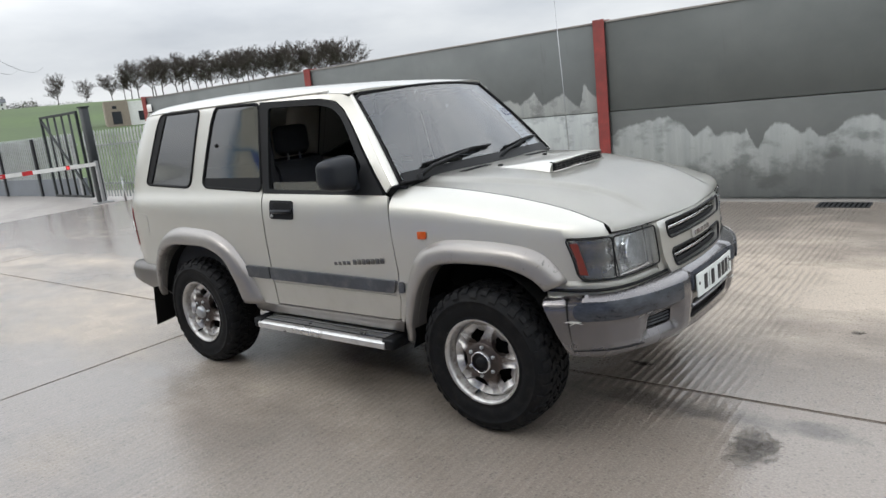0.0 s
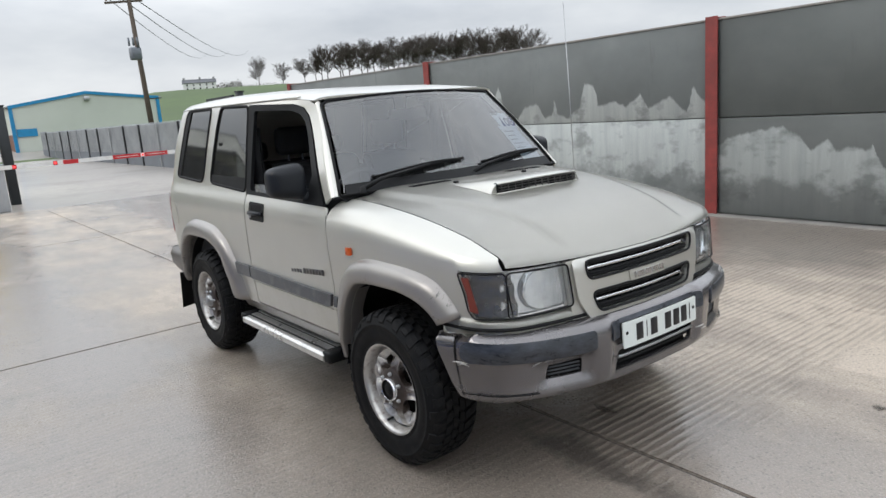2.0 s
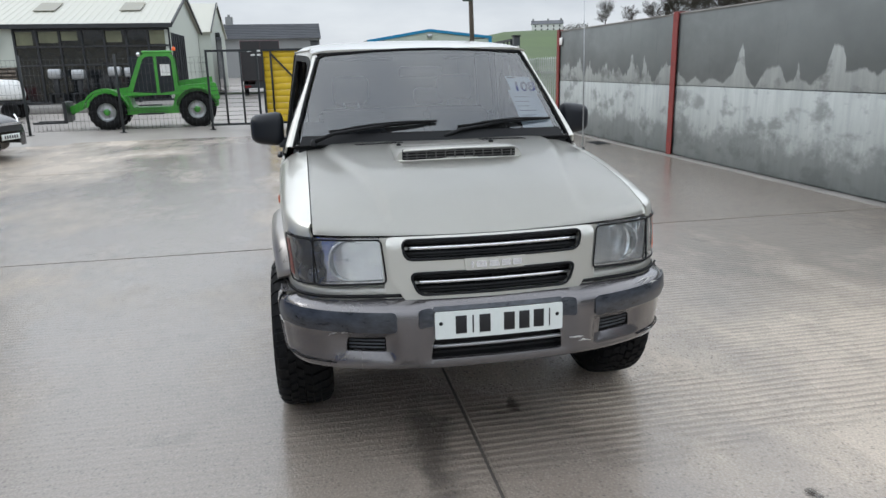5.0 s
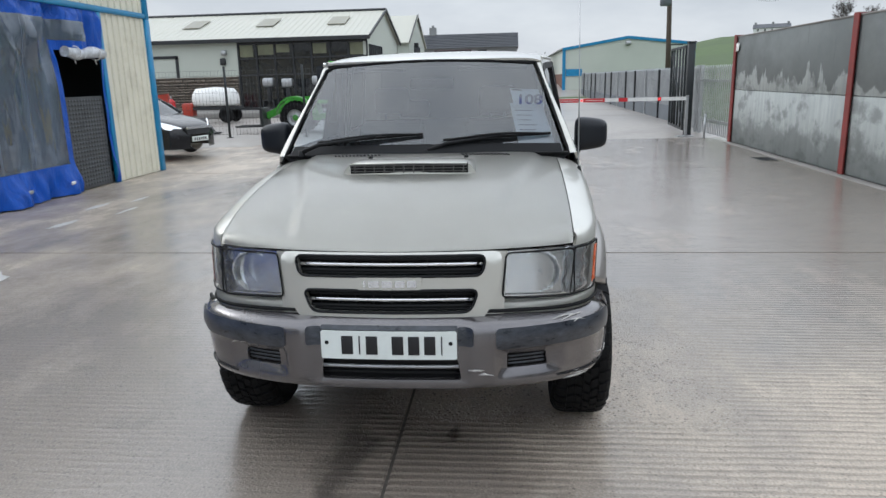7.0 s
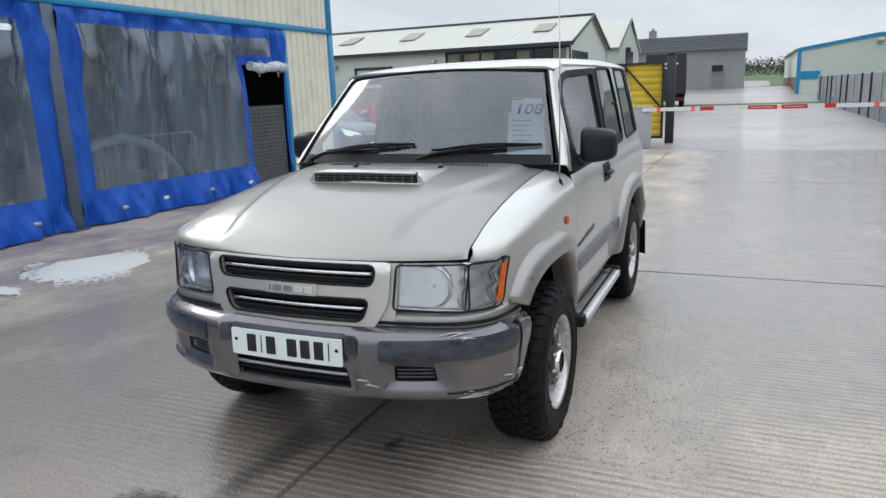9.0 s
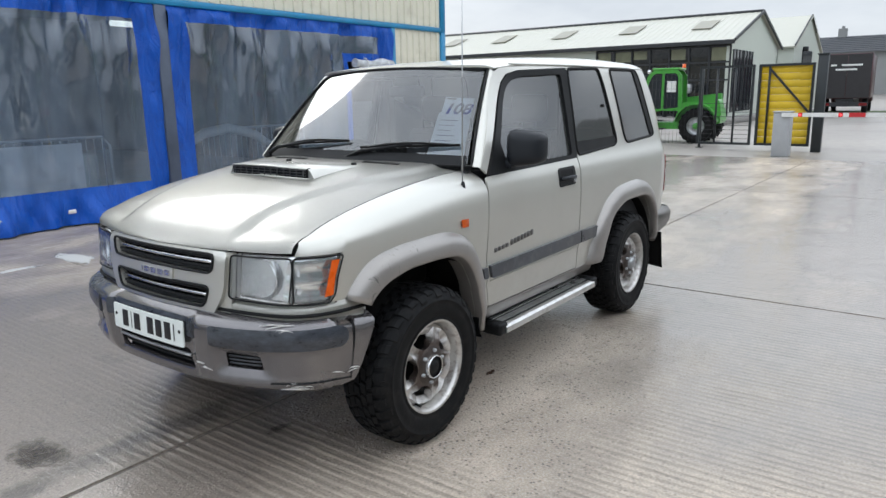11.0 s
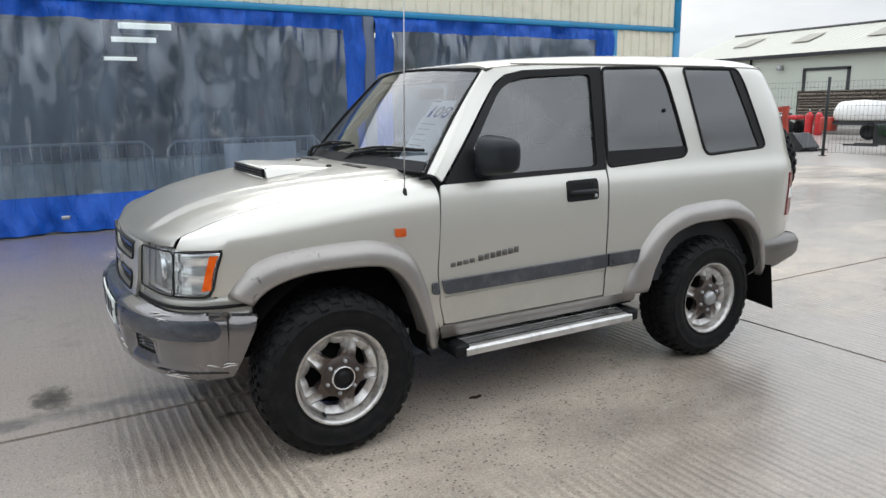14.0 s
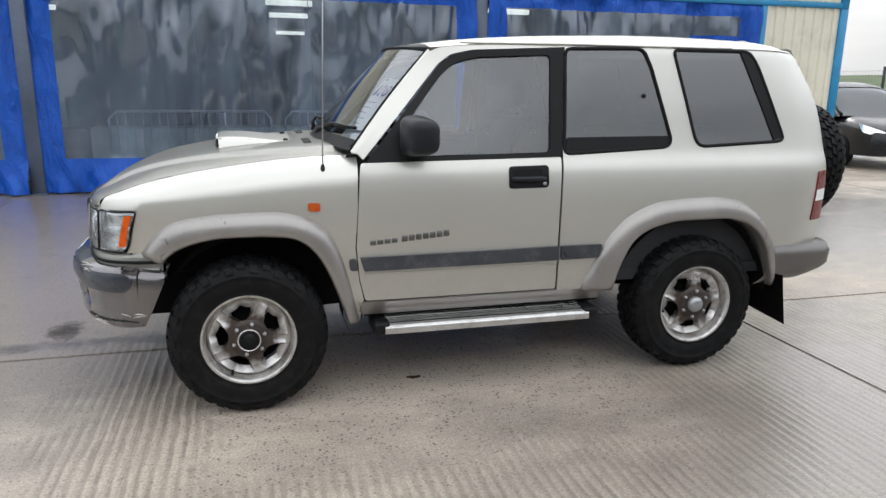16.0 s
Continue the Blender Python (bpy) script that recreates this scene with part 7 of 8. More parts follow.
for i in range(13):
    for j in range(21):
        piece("stud", dot, kick, pose(-6.84 + 0.078 * i, BY - 0.011, 0.08 + 0.066 * j))

# inside the bays
for k, (x, y, z) in enumerate(((0.38, -9.8, 2.9), (0.26, -12.4, 2.9), (-0.06, -18.3, 2.9), (-3.9, -9.8, 2.9), (5.3, -12.4, 2.9))):
    t = thing("ceiling_light", "long fluorescent light inside the workshop", "light", "workshop lights")
    part("tube", rod((x - 0.42, y, z), (x + 0.42, y, z), 0.05, k=10), TUBE_LIGHT, t)
    part("fitting", box(x - 0.46, x + 0.46, y - 0.07, y + 0.07, z + 0.05, z + 0.12), STEEL, t)
    part("hanger", joined(rod((x - 0.4, y, z + 0.1), (x - 0.4, y, 4.0), 0.01, k=5), rod((x + 0.4, y, z + 0.1), (x + 0.4, y, 4.0), 0.01, k=5)), STEEL, t)


def crowd_barrier(x, y, yaw=0, board=False):
    c = thing("crowd_barrier", "galvanised crowd barrier with a white board" if board else "galvanised crowd barrier standing in the bay", "barrier", "crowd barriers")
    c.matrix_basis = pose(x, y, 0.012, 0, 0, yaw)
    loop = [(-1.1, 0, 0.15), (-1.1, 0, 0.95), (-1.0, 0, 1.06), (1.0, 0, 1.06), (1.1, 0, 0.95), (1.1, 0, 0.15), (-1.1, 0, 0.15)]
    part("frame", tube(loop, 0.021, 8), STEEL, c)
    for k in range(19):
        part("bar", rod((-1.0 + 0.111 * k, 0, 0.15), (-1.0 + 0.111 * k, 0, 1.05), 0.008, k=5), STEEL, c)
    for s in (-0.8, 0.8):
        part("foot", tube([(s, -0.28, 0.015), (s, 0, 0.15), (s, 0.28, 0.015)], 0.016, 6), STEEL, c)
    if board:
        part("board", box(-0.7, 0.35, 0.025, 0.035, 0.35, 1.0), WHITE_PAINT, c)


crowd_barrier(-0.45, -6.72, 0, True)
crowd_barrier(1.95, -6.74, 1)
crowd_barrier(4.9, -6.76, -1)
crowd_barrier(-4.4, -7.15, 2)
solid("wash_tank", box(-1.6, 3.4, -7.7, -7.15, 0.012, 0.82, 0.03), surface("pale_green_tank", (0.46, 0.52, 0.46), 0.5, var=0.2), "pale green steel trough inside the bay", "tank")
solid("wash_tank", box(4.2, 8.5, -7.8, -7.25, 0.012, 0.75, 0.03), surface("grey_green_tank", (0.44, 0.50, 0.45), 0.5, var=0.2), "grey green steel trough inside the bay", "tank")

hoop = [(-2.35, -6.85, 0.02), (-2.45, -6.85, 0.50), (-2.73, -6.85, 0.84), (-3.15, -6.85, 1.03), (-3.61, -6.85, 1.09), (-4.10, -6.85, 0.97), (-4.45, -6.85, 0.74), (-4.68, -6.85, 0.50), (-4.85, -6.85, 0.02)]
solid("plastic_hoop", tube(hoop, 0.075, 10), surface("pale_hoop_plastic", (0.46, 0.46, 0.44), 0.5, var=0.12), "pale plastic hoop standing behind the clear curtain", "hoop")

# ---------------------------------------------------------------- mesh fence at the yard's end
FX = -16.6
fence_pts = [(FX, -3.3), (FX, -5.7), (FX, -8.1), (FX, -10.5), (FX, -12.9), (FX, -15.3), (FX, -17.7)]
wire_fence = thing("fence_west", "black steel posts with thin welded wire mesh", "fence", kind="structure")
for x, y in fence_pts:
    part("post", joined(box(x - 0.03, x + 0.03, y - 0.03, y + 0.03, 0, 2.12, 0.004, 1), box(x - 0.08, x + 0.08, y - 0.08, y + 0.08, 0, 0.015)), GATE_BLACK, wire_fence)
for (x, y0), (_, y1) in zip(fence_pts, fence_pts[1:]):
    wires = [rod((x - 0.03, y0 + (y1 - y0) * k / 22, 0.08), (x - 0.03, y0 + (y1 - y0) * k / 22, 2.0), 0.0035, k=3) for k in range(1, 22)]
    wires += [rod((x - 0.03, y0, z), (x - 0.03, y1, z), 0.004, k=3) for z in (0.1, 0.35, 0.6, 0.85, 1.1, 1.35, 1.6, 1.85, 2.0)]
    part("wire_mesh", joined(*wires), DARK_STEEL, wire_fence)["kind"] = "stuff"


# ---------------------------------------------------------------- workshop with glazed front
def ribbed_roof(p00, p01, p10, p11, n, d=0.018):
    """A sheet between two eaves points and two ridge points, ribbed from eaves to ridge."""
    p00, p01, p10, p11 = map(Vector, (p00, p01, p10, p11))
    nrm = (p01 - p00).cross(p10 - p00).normalized()
    if nrm.z < 0:
        nrm = -nrm
    bm = bmesh.new()
    rows = []
    for k in range(n + 1):
        for f, h in ((0.0, 0.0), (0.62, 0.0), (0.72, d), (0.9, d)):
            t = (k + f) / n
            if t <= 1:
                rows.append((bm.verts.new(p00.lerp(p01, t) + nrm * h), bm.verts.new(p10.lerp(p11, t) + nrm * h)))
    for a, b in zip(rows, rows[1:]):
        bm.faces.new((a[0], b[0], b[1], a[1]))
    return bm


WX, WY0, WY1, EAVE, RIDGE, BASE = -33.0, -27.8, -6.9, 3.9, 5.6, 0.28
RX, BX = -38.0, -43.0
work = thing("workshop", "cream clad workshop with a glazed front and stone base", "building")
part("terrace", box(-44, -28.5, -40, -6.2, -0.05, BASE, 0.03, 1), KERB, work)
part("front_wall", joined(box(WX - 0.2, WX, WY0 + 4.0, -20.0, BASE, EAVE), box(WX - 0.2, WX, -20.0, -13.9, 2.0, EAVE), box(WX - 0.2, WX, WY0, WY0 + 4.0, 3.0, EAVE), box(WX - 0.2, WX, WY0, WY0 + 0.3, BASE, 3.0)), CREAM_FAR, work)
part("gable_wall", extruded([(WX, BASE), (WX, EAVE), (RX, RIDGE - 0.05), (BX, EAVE), (BX, BASE)], WY1 - 0.25, WY1, "y"), CREAM_FAR, work)
part("gable_wall", extruded([(WX, BASE), (WX, EAVE), (RX, RIDGE - 0.05), (BX, EAVE), (BX, BASE)], WY0, WY0 + 0.25, "y"), CREAM_FAR, work)
part("back_wall", box(BX, BX + 0.2, WY0, WY1, BASE, EAVE), CREAM_FAR, work)
rf = part("roof", ribbed_roof((WX + 0.35, WY0 - 0.2, EAVE), (WX + 0.35, WY1 + 0.2, EAVE), (RX, WY0 - 0.2, RIDGE), (RX, WY1 + 0.2, RIDGE), 64), ROOF_CREAM, work)
part("roof", ribbed_roof((BX - 0.2, WY0 - 0.2, EAVE), (BX - 0.2, WY1 + 0.2, EAVE), (RX, WY0 - 0.2, RIDGE), (RX, WY1 + 0.2, RIDGE), 64), ROOF_CREAM, work)
part("fascia", box(WX + 0.33, WX + 0.40, WY0 - 0.2, WY1 + 0.2, EAVE - 0.18, EAVE + 0.02), DARK_STEEL, work)
part("ridge_cap", rod((RX, WY0 - 0.2, RIDGE + 0.02), (RX, WY1 + 0.2, RIDGE + 0.02), 0.10, k=8), DARK_STEEL, work)
part("verge", joined(beam((WX + 0.35, WY1 + 0.2, EAVE), (RX, WY1 + 0.2, RIDGE), 0.08, 0.14), beam((BX - 0.2, WY1 + 0.2, EAVE), (RX, WY1 + 0.2, RIDGE), 0.08, 0.14)), DARK_STEEL, work)
for y in (-25.2, -21.4, -17.2, -13.0, -9.0):
    a, b = Vector((WX + 0.35, y, EAVE)), Vector((RX, y, RIDGE))
    p, q = a.lerp(b, 0.42) + Vector((0.02, 0, 0.06)), a.lerp(b, 0.72) + Vector((0.02, 0, 0.06))
    part("roof_light", beam(p, q, 1.0, 0.03), ROOFLIGHT, rf)
# glazed showroom bay
bay = part("glass_bay", box(WX - 0.08, WX - 0.04, -13.9, WY1 - 0.05, BASE, EAVE - 0.2), SHOP_GLASS, work, "dark glazed shop front")
for k in range(8):
    y = -13.9 + (13.9 + WY1 - 0.05) * k / 7
    part("mullion", box(WX - 0.04, WX + 0.04, y - 0.04, y + 0.04, BASE, EAVE - 0.2), DARK_STEEL, bay)
for z in (BASE + 0.05, 2.05, 2.9, EAVE - 0.22):
    part("transom", box(WX - 0.04, WX + 0.05, -13.9, WY1 - 0.05, z - 0.04, z + 0.04), DARK_STEEL, bay)
PALE_ROOM = surface("pale_room_behind_glass", (0.16, 0.165, 0.10), 0.4, var=0.3, scale=1.5)
for k in (0, 1, 2, 4, 6):
    y0 = -13.9 + (13.85 + WY1) * k / 7
    part("pane", box(WX - 0.038, WX - 0.030, y0 + 0.08, y0 + (0.92 if k % 2 else 0.80), 2.98 + 0.1 * (k % 3), EAVE - 0.30), PALE_ROOM, bay, "pane that shows a pale room")


def rubble(parent, y0, y1, z0, z1, x, seed):
    """Courses of uneven stones set in mortar."""
    rnd = random.Random(seed)
    part("mortar", box(x - 0.15, x - 0.02, y0, y1, z0, z1), MORTAR, parent)
    z = z0
    shapes = [mesh_of(box(0, 0.05 + 0.02 * k, -0.5, 0.5, -0.5, 0.5, 0.06, 1), STONE, "stone") for k in range(3)]
    while z < z1 - 0.05:
        h = min(rnd.uniform(0.12, 0.2), z1 - z)
        y = y0
        while y < y1 - 0.05:
            w = min(rnd.uniform(0.25, 0.6), y1 - y)
            piece("stone", rnd.choice(shapes), parent, Matrix.Translation((x - 0.03, y + w / 2, z + h / 2)) @ Matrix.Diagonal((1, w - 0.025, h - 0.025, 1)))
            y += w
        z += h


rubble(work, -19.9, -14.0, BASE, 2.0, WX + 0.05, 5)
part("roller_opening", joined(box(WX - 2.5, WX - 2.4, WY0 + 0.3, WY0 + 4.0, BASE, 3.0), box(WX - 2.4, WX, WY0 + 3.95, WY0 + 4.05, BASE, 3.0)), SHOP_DARK, work)
# the doorway's inner shade is drawn as a solid dark slab
door = part("vehicle_door", box(WX - 0.12, WX - 0.02, -19.6, -17.4, BASE, 3.0), WINDOW_DARK, work, "dark slab standing in for the shade inside an open vehicle doorway")
part("door_frame", joined(box(WX, WX + 0.06, -19.75, -19.6, BASE, 3.1), box(WX, WX + 0.06, -17.4, -17.25, BASE, 3.1), box(WX, WX + 0.06, -19.75, -17.25, 3.0, 3.15)), DARK_STEEL, door)
part("rain_pipe", rod((WX + 0.08, -22.9, BASE), (WX + 0.08, -22.9, EAVE - 0.1), 0.06, k=8), DARK_STEEL, work)
for y in (-21.0, -14.6):
    part("flood_lamp", joined(box(WX + 0.05, WX + 0.35, y - 0.12, y + 0.12, 3.1, 3.35, 0.03, 1), beam((WX, y, 3.25), (WX + 0.2, y, 3.2), 0.04, 0.04)), STEEL, work)
part("alarm_box", box(WX, WX + 0.12, -14.9, -14.6, 2.6, 2.95, 0.02, 1), DARK_STEEL, work)
# gable windows facing the road
for x, z0, z1 in ((-34.1, 0.5, 3.5), (-36.1, 0.5, 3.5)):
    w = part("gable_window", box(x - 0.9, x + 0.9, WY1 + 0.003, WY1 + 0.03, z0, z1), WINDOW_DARK, work)
    for k in range(4):
        part("bar", box(x - 0.9 + 0.58 * k, x - 0.84 + 0.58 * k, WY1 + 0.03, WY1 + 0.06, z0, z1), DARK_STEEL, w)

second = thing("second_workshop", "smaller cream gabled unit behind the workshop", "building")
part("wall", extruded([(-45.0, 0.2), (-45.0, 4.1), (-49.5, 6.1), (-54.0, 4.1), (-54.0, 0.2)], -20, -6.4, "y"), CREAM_FAR, second)
part("roof", joined(beam((-44.7, -13.2, 4.05), (-49.5, -13.2, 6.2), 13.9, 0.1), beam((-54.3, -13.2, 4.05), (-49.5, -13.2, 6.2), 13.9, 0.1)), ROOF_CREAM, second)
part("verge", joined(beam((-44.7, -6.3, 4.1), (-49.5, -6.3, 6.22), 0.08, 0.16), beam((-54.3, -6.3, 4.1), (-49.5, -6.3, 6.22), 0.08, 0.16)), DARK_STEEL, second)
part("vehicle_door", box(-50.8, -47.6, -6.398, -6.34, 0.3, 4.0), WINDOW_DARK, second)
part("wall_lamp", box(-48.0, -47.7, -6.4, -6.1, 3.9, 4.2, 0.03, 1), DARK_STEEL, second)

# grey rendered building with slate roof
house_g = thing("grey_outbuilding", "low grey rendered building with a dark slate roof", "building")
GX, GZ = -70.0, 0.95
part("wall", joined(box(GX - 8, GX, -14.5, 1.2, GZ, 4.75)), RENDER_GREY, house_g)
roof_g = part("roof", extruded([(GX + 0.4, 4.65), (GX - 4, 6.3), (GX - 8.4, 4.65)], -14.9, 1.35, "y"), SLATE, house_g)
for k in range(9):
    a, b = Vector((GX + 0.42, 0, 4.67)), Vector((GX - 4, 0, 6.32))
    p = a.lerp(b, k / 9)
    part("slate_course", box(p.x - 0.03, p.x + 0.05, -14.9, 1.35, p.z + 0.0, p.z + 0.05), SLATE, roof_g)
part("chimney", joined(box(GX - 4.3, GX - 3.6, -8.1, -7.4, 6.1, 7.0), rod((GX - 4, -7.75, 7.0), (GX - 4, -7.75, 7.25), 0.14)), RENDER_GREY, house_g)
for y, z0, z1 in ((-1.2, 2.6, 3.2), (-5.6, 1.6, 3.2)):
    w = part("window", box(GX, GX + 0.04, y - 0.5, y + 0.5, z0, z1), WINDOW_DARK, house_g)
    part("sill", box(GX, GX + 0.15, y - 0.6, y + 0.6, z0 - 0.1, z0), KERB, w)
part("door", box(GX, GX + 0.05, -1.7, -0.5, GZ, 2.55), surface("grey_door", (0.2, 0.2, 0.2), 0.6), house_g)

# lorry
lorry = thing("lorry", "dark maroon box lorry parked beyond the gate", "lorry")
lorry.matrix_basis = pose(-44.0, -3.3, 0, 0, 0, 4)
part("box_body", box(-7.0, 0.0, -1.25, 1.25, 0.95, 3.5, 0.04, 1), TRUCK, lorry)
LORRY_DOOR = surface("black_lorry_doors", (0.02, 0.018, 0.02), 0.4, var=0.2)
part("rear_door", box(0.0, 0.03, -1.2, -0.02, 1.0, 3.45), LORRY_DOOR, lorry)
part("rear_door", box(0.0, 0.03, 0.02, 1.2, 1.0, 3.45), LORRY_DOOR, lorry)
for y0, y1, z in ((-0.85, -0.55, 2.85), (-0.3, 0.75, 2.85), (-0.6, 0.5, 2.6)):
    part("lettering_bar", box(0.03, 0.04, y0, y1, z - 0.05, z + 0.05), WHITE_PAINT, lorry)
part("chassis", joined(box(-7.0, -0.1, -0.45, 0.45, 0.6, 0.95), box(-0.1, 0.05, -1.2, 1.2, 0.5, 0.75)), DARK_STEEL, lorry)
part("tail_lamps", joined(box(0.05, 0.08, -1.15, -0.75, 0.55, 0.7), box(0.05, 0.08, 0.75, 1.15, 0.55, 0.7)), RED_LENS, lorry)
part("cab", box(-9.0, -7.1, -1.2, 1.2, 0.6, 2.8, 0.15), TRUCK, lorry)
for x in (-1.6, -8.0):
    for s in (-1, 1):
        part("lorry_wheel", lathe([(0.0, 0.0), (0.25, 0.02), (0.28, 0.10), (0.46, 0.12), (0.5, 0.05), (0.5, -0.15), (0.3, -0.18)], 20, "y", (x, s * 1.02, 0.5)), TYRE, lorry)

# far shed with blue trim
shed = thing("far_shed", "pale far shed with a bright blue gable trim", "building")
SX = -60.0
SY0, SY1, SYM = 5.2, 16.3, 10.7
part("wall", extruded([(SY0, 0.3), (SY0, 3.9), (SYM, 4.75), (SY1, 4.1), (SY1, 0.3)], SX - 24, SX, "x"), CREAM_FAR, shed)
part("brick_plinth", joined(box(SX - 24, SX + 0.03, SY0 - 0.05, SY0 - 0.005, 0.3, 1.8), box(SX - 24, SX - 23.9, SY0, SY1, 0.3, 1.8)), surface("brown_brick", (0.16, 0.08, 0.055), 0.8, var=0.25), shed)
part("gable_trim", joined(beam((SX + 0.05, SY0 - 0.1, 3.9), (SX + 0.05, SYM, 4.77), 0.14, 0.24), beam((SX + 0.05, SYM, 4.77), (SX + 0.05, SY1 + 0.1, 4.1), 0.14, 0.24), box(SX, SX + 0.1, SY0 - 0.12, SY0 + 0.15, 0.3, 3.9), box(SX, SX + 0.1, SY1 - 0.15, SY1 + 0.12, 0.3, 4.1)), BLUE_TRIM, shed)
part("roof", joined(beam((SX - 12, SY0 - 0.3, 3.92), (SX - 12, SYM, 4.8), 24.2, 0.08, (0, 0, 1)), beam((SX - 12, SY1 + 0.3, 4.1), (SX - 12, SYM, 4.8), 24.2, 0.08)), surface("grey_roof_sheet", (0.35, 0.36, 0.35), 0.5), shed)
part("gable_lamp", box(SX + 0.05, SX + 0.4, SYM - 0.2, SYM + 0.2, 4.1, 4.45, 0.05, 1), STEEL, shed)
part("blue_door", box(SX + 0.02, SX + 0.08, SY0 + 0.2, SY0 + 1.6, 1.6, 2.2), BLUE_TRIM, shed)

# electricity pole
pole = thing("electricity_pole", "leaning timber electricity pole with a grey transformer", "pole")
PX, PY = -40.6, 10.1
part("mast", rod((PX, PY, -0.3), (PX - 0.4, PY - 0.15, 9.2), 0.17, 0.12, 12), TIMBER, pole)
part("transformer", joined(box(PX + 0.15, PX + 0.65, PY - 0.75, PY - 0.15, 5.5, 6.2, 0.06, 1), rod((PX + 0.3, PY - 0.7, 6.3), (PX + 0.3, PY - 0.7, 6.75), 0.06, k=8), rod((PX + 0.45, PY - 0.5, 6.3), (PX + 0.45, PY - 0.5, 6.75), 0.06, k=8), rod((PX + 0.6, PY - 0.3, 6.2), (PX + 0.6, PY - 0.3, 6.75), 0.06, k=8)), FENCE_GREY, pole)
part("cross_arm", beam((PX - 0.38, PY - 1.5, 8.75), (PX - 0.38, PY + 0.6, 8.95), 0.1, 0.12), TIMBER, pole)
for k in range(3):
    y = PY - 1.4 + 0.75 * k
    part("insulator", lathe([(0.0, 0.28), (0.05, 0.26), (0.08, 0.18), (0.05, 0.14), (0.08, 0.06), (0.03, 0.0)], 8, "z", (PX - 0.38, y, 8.85 + 0.07 * k)), surface("brown_porcelain", (0.2, 0.1, 0.06), 0.3), pole)
part("step_bolt", beam((PX - 0.2, PY - 0.1, 3.3), (PX - 0.2, PY + 0.8, 3.3), 0.06, 0.06), DARK_STEEL, pole)
for k in range(3):
    a, b = Vector((PX - 0.38, PY - 1.4 + 0.75 * k, 9.1)), Vector((-250 + 4 * k, 92 + 6 * k, 26))
    part("wire", tube([a.lerp(b, t) - Vector((0, 0, 10 * t * (1 - t))) for t in np.linspace(0, 1, 12)], 0.03, 4), DARK_STEEL, pole)

# ---------------------------------------------------------------- telehandler


def big_wheel(parent, x, y, r, w, rim_mat):
    wl = part("wheel", lathe([(r * 0.52, w * 0.36), (r * 0.58, w * 0.46), (r * 0.80, w * 0.5), (r * 0.95, w * 0.42), (r, w * 0.25), (r, -w * 0.25), (r * 0.95, -w * 0.42), (r * 0.6, -w * 0.45)], 28, "x", (x, y, r)), TYRE, parent)
    part("rim", lathe([(0.0, w * 0.22), (r * 0.22, w * 0.22), (r * 0.26, w * 0.12), (r * 0.46, w * 0.12), (r * 0.52, w * 0.38)], 24, "x", (x, y, r)), STEEL, wl)
    part("hub", lathe([(0.0, w * 0.36), (r * 0.14, w * 0.34), (r * 0.2, w * 0.2)], 16, "x", (x, y, r)), rim_mat, wl)
    lugs = []
    for k in range(18):
        a = 2 * math.pi * k / 18
        for s in (-1, 1):
            p = Vector((x + s * w * 0.22, y + (r + 0.005) * math.cos(a + s * 0.08), r + (r + 0.005) * math.sin(a + s * 0.08)))
            lugs.append(beam(p - Vector((w * 0.2, 0, 0)), p + Vector((w * 0.2, 0.03, 0)), 0.09, 0.05, (0, math.cos(a), math.sin(a))))
    part("tread_lugs", joined(*lugs), TYRE, wl)


tele = thing("telehandler", "lime green telescopic handler with a glazed cab", "telehandler")
tele.matrix_basis = pose(-17.95, -6.40, 0, 0, 0, 6) @ Matrix.Diagonal((0.94, 0.93, 0.96, 1)) @ Matrix.Translation((17.55, 6.65, 0))
TX = -18.1
for y in (-6.65, -3.95):
    big_wheel(tele, TX + 0.55, y, 0.53, 0.38, GREEN_PAINT)
    big_wheel(tele, TX - 1.1, y, 0.53, 0.38, GREEN_PAINT)
part("chassis", extruded(rounded([(-7.2, 0.55), (-7.1, 0.95), (-6.0, 1.0), (-5.9, 0.62), (-4.7, 0.62), (-4.6, 1.0), (-3.3, 1.05), (-3.25, 0.6), (-4.5, 0.42), (-6.2, 0.42)], 0.08, 3), TX - 0.8, TX + 0.35, "x"), GREEN_PAINT, tele)
part("engine_cover", extruded(rounded([(-4.55, 0.85), (-4.55, 1.25), (-3.3, 1.35), (-3.2, 0.8)], 0.1, 3), TX - 0.2, TX + 0.5, "x"), GREEN_PAINT, tele)
for y in (-6.65, -3.95):
    arch = [(y - 0.66 * math.cos(a), 0.53 + 0.66 * math.sin(a)) for a in np.linspace(0.2, 2.94, 14)]
    part("mudguard", extruded(arch + [(p[0] * 1.0, p[1] + 0.05) for p in arch[::-1]], TX + 0.35, TX + 0.78, "x"), GREEN_PAINT, tele)
CAB = [(-6.05, 1.0), (-5.55, 2.15), (-5.35, 2.28), (-4.65, 2.28), (-4.50, 2.1), (-4.45, 1.0)]
cab = part("cab", panel(rounded(CAB, 0.06), lambda y, z: (TX + 0.48, y, z), (1, 0, 0), holes=[rounded([(-5.85, 1.10), (-5.45, 2.08), (-5.33, 2.16), (-5.12, 2.16), (-5.12, 1.05)], 0.04), rounded([(-5.04, 1.05), (-5.04, 2.16), (-4.68, 2.16), (-4.60, 2.05), (-4.58, 1.10)], 0.04)], step=0.12, thick=0.06), GREEN_PAINT, tele)
part("cab", panel(rounded(CAB, 0.06), lambda y, z: (TX - 0.40, y, z), (-1, 0, 0), holes=[rounded([(-5.80, 1.15), (-5.42, 2.1), (-4.7, 2.12), (-4.62, 1.15)], 0.04)], step=0.12, thick=0.06), GREEN_PAINT, tele)
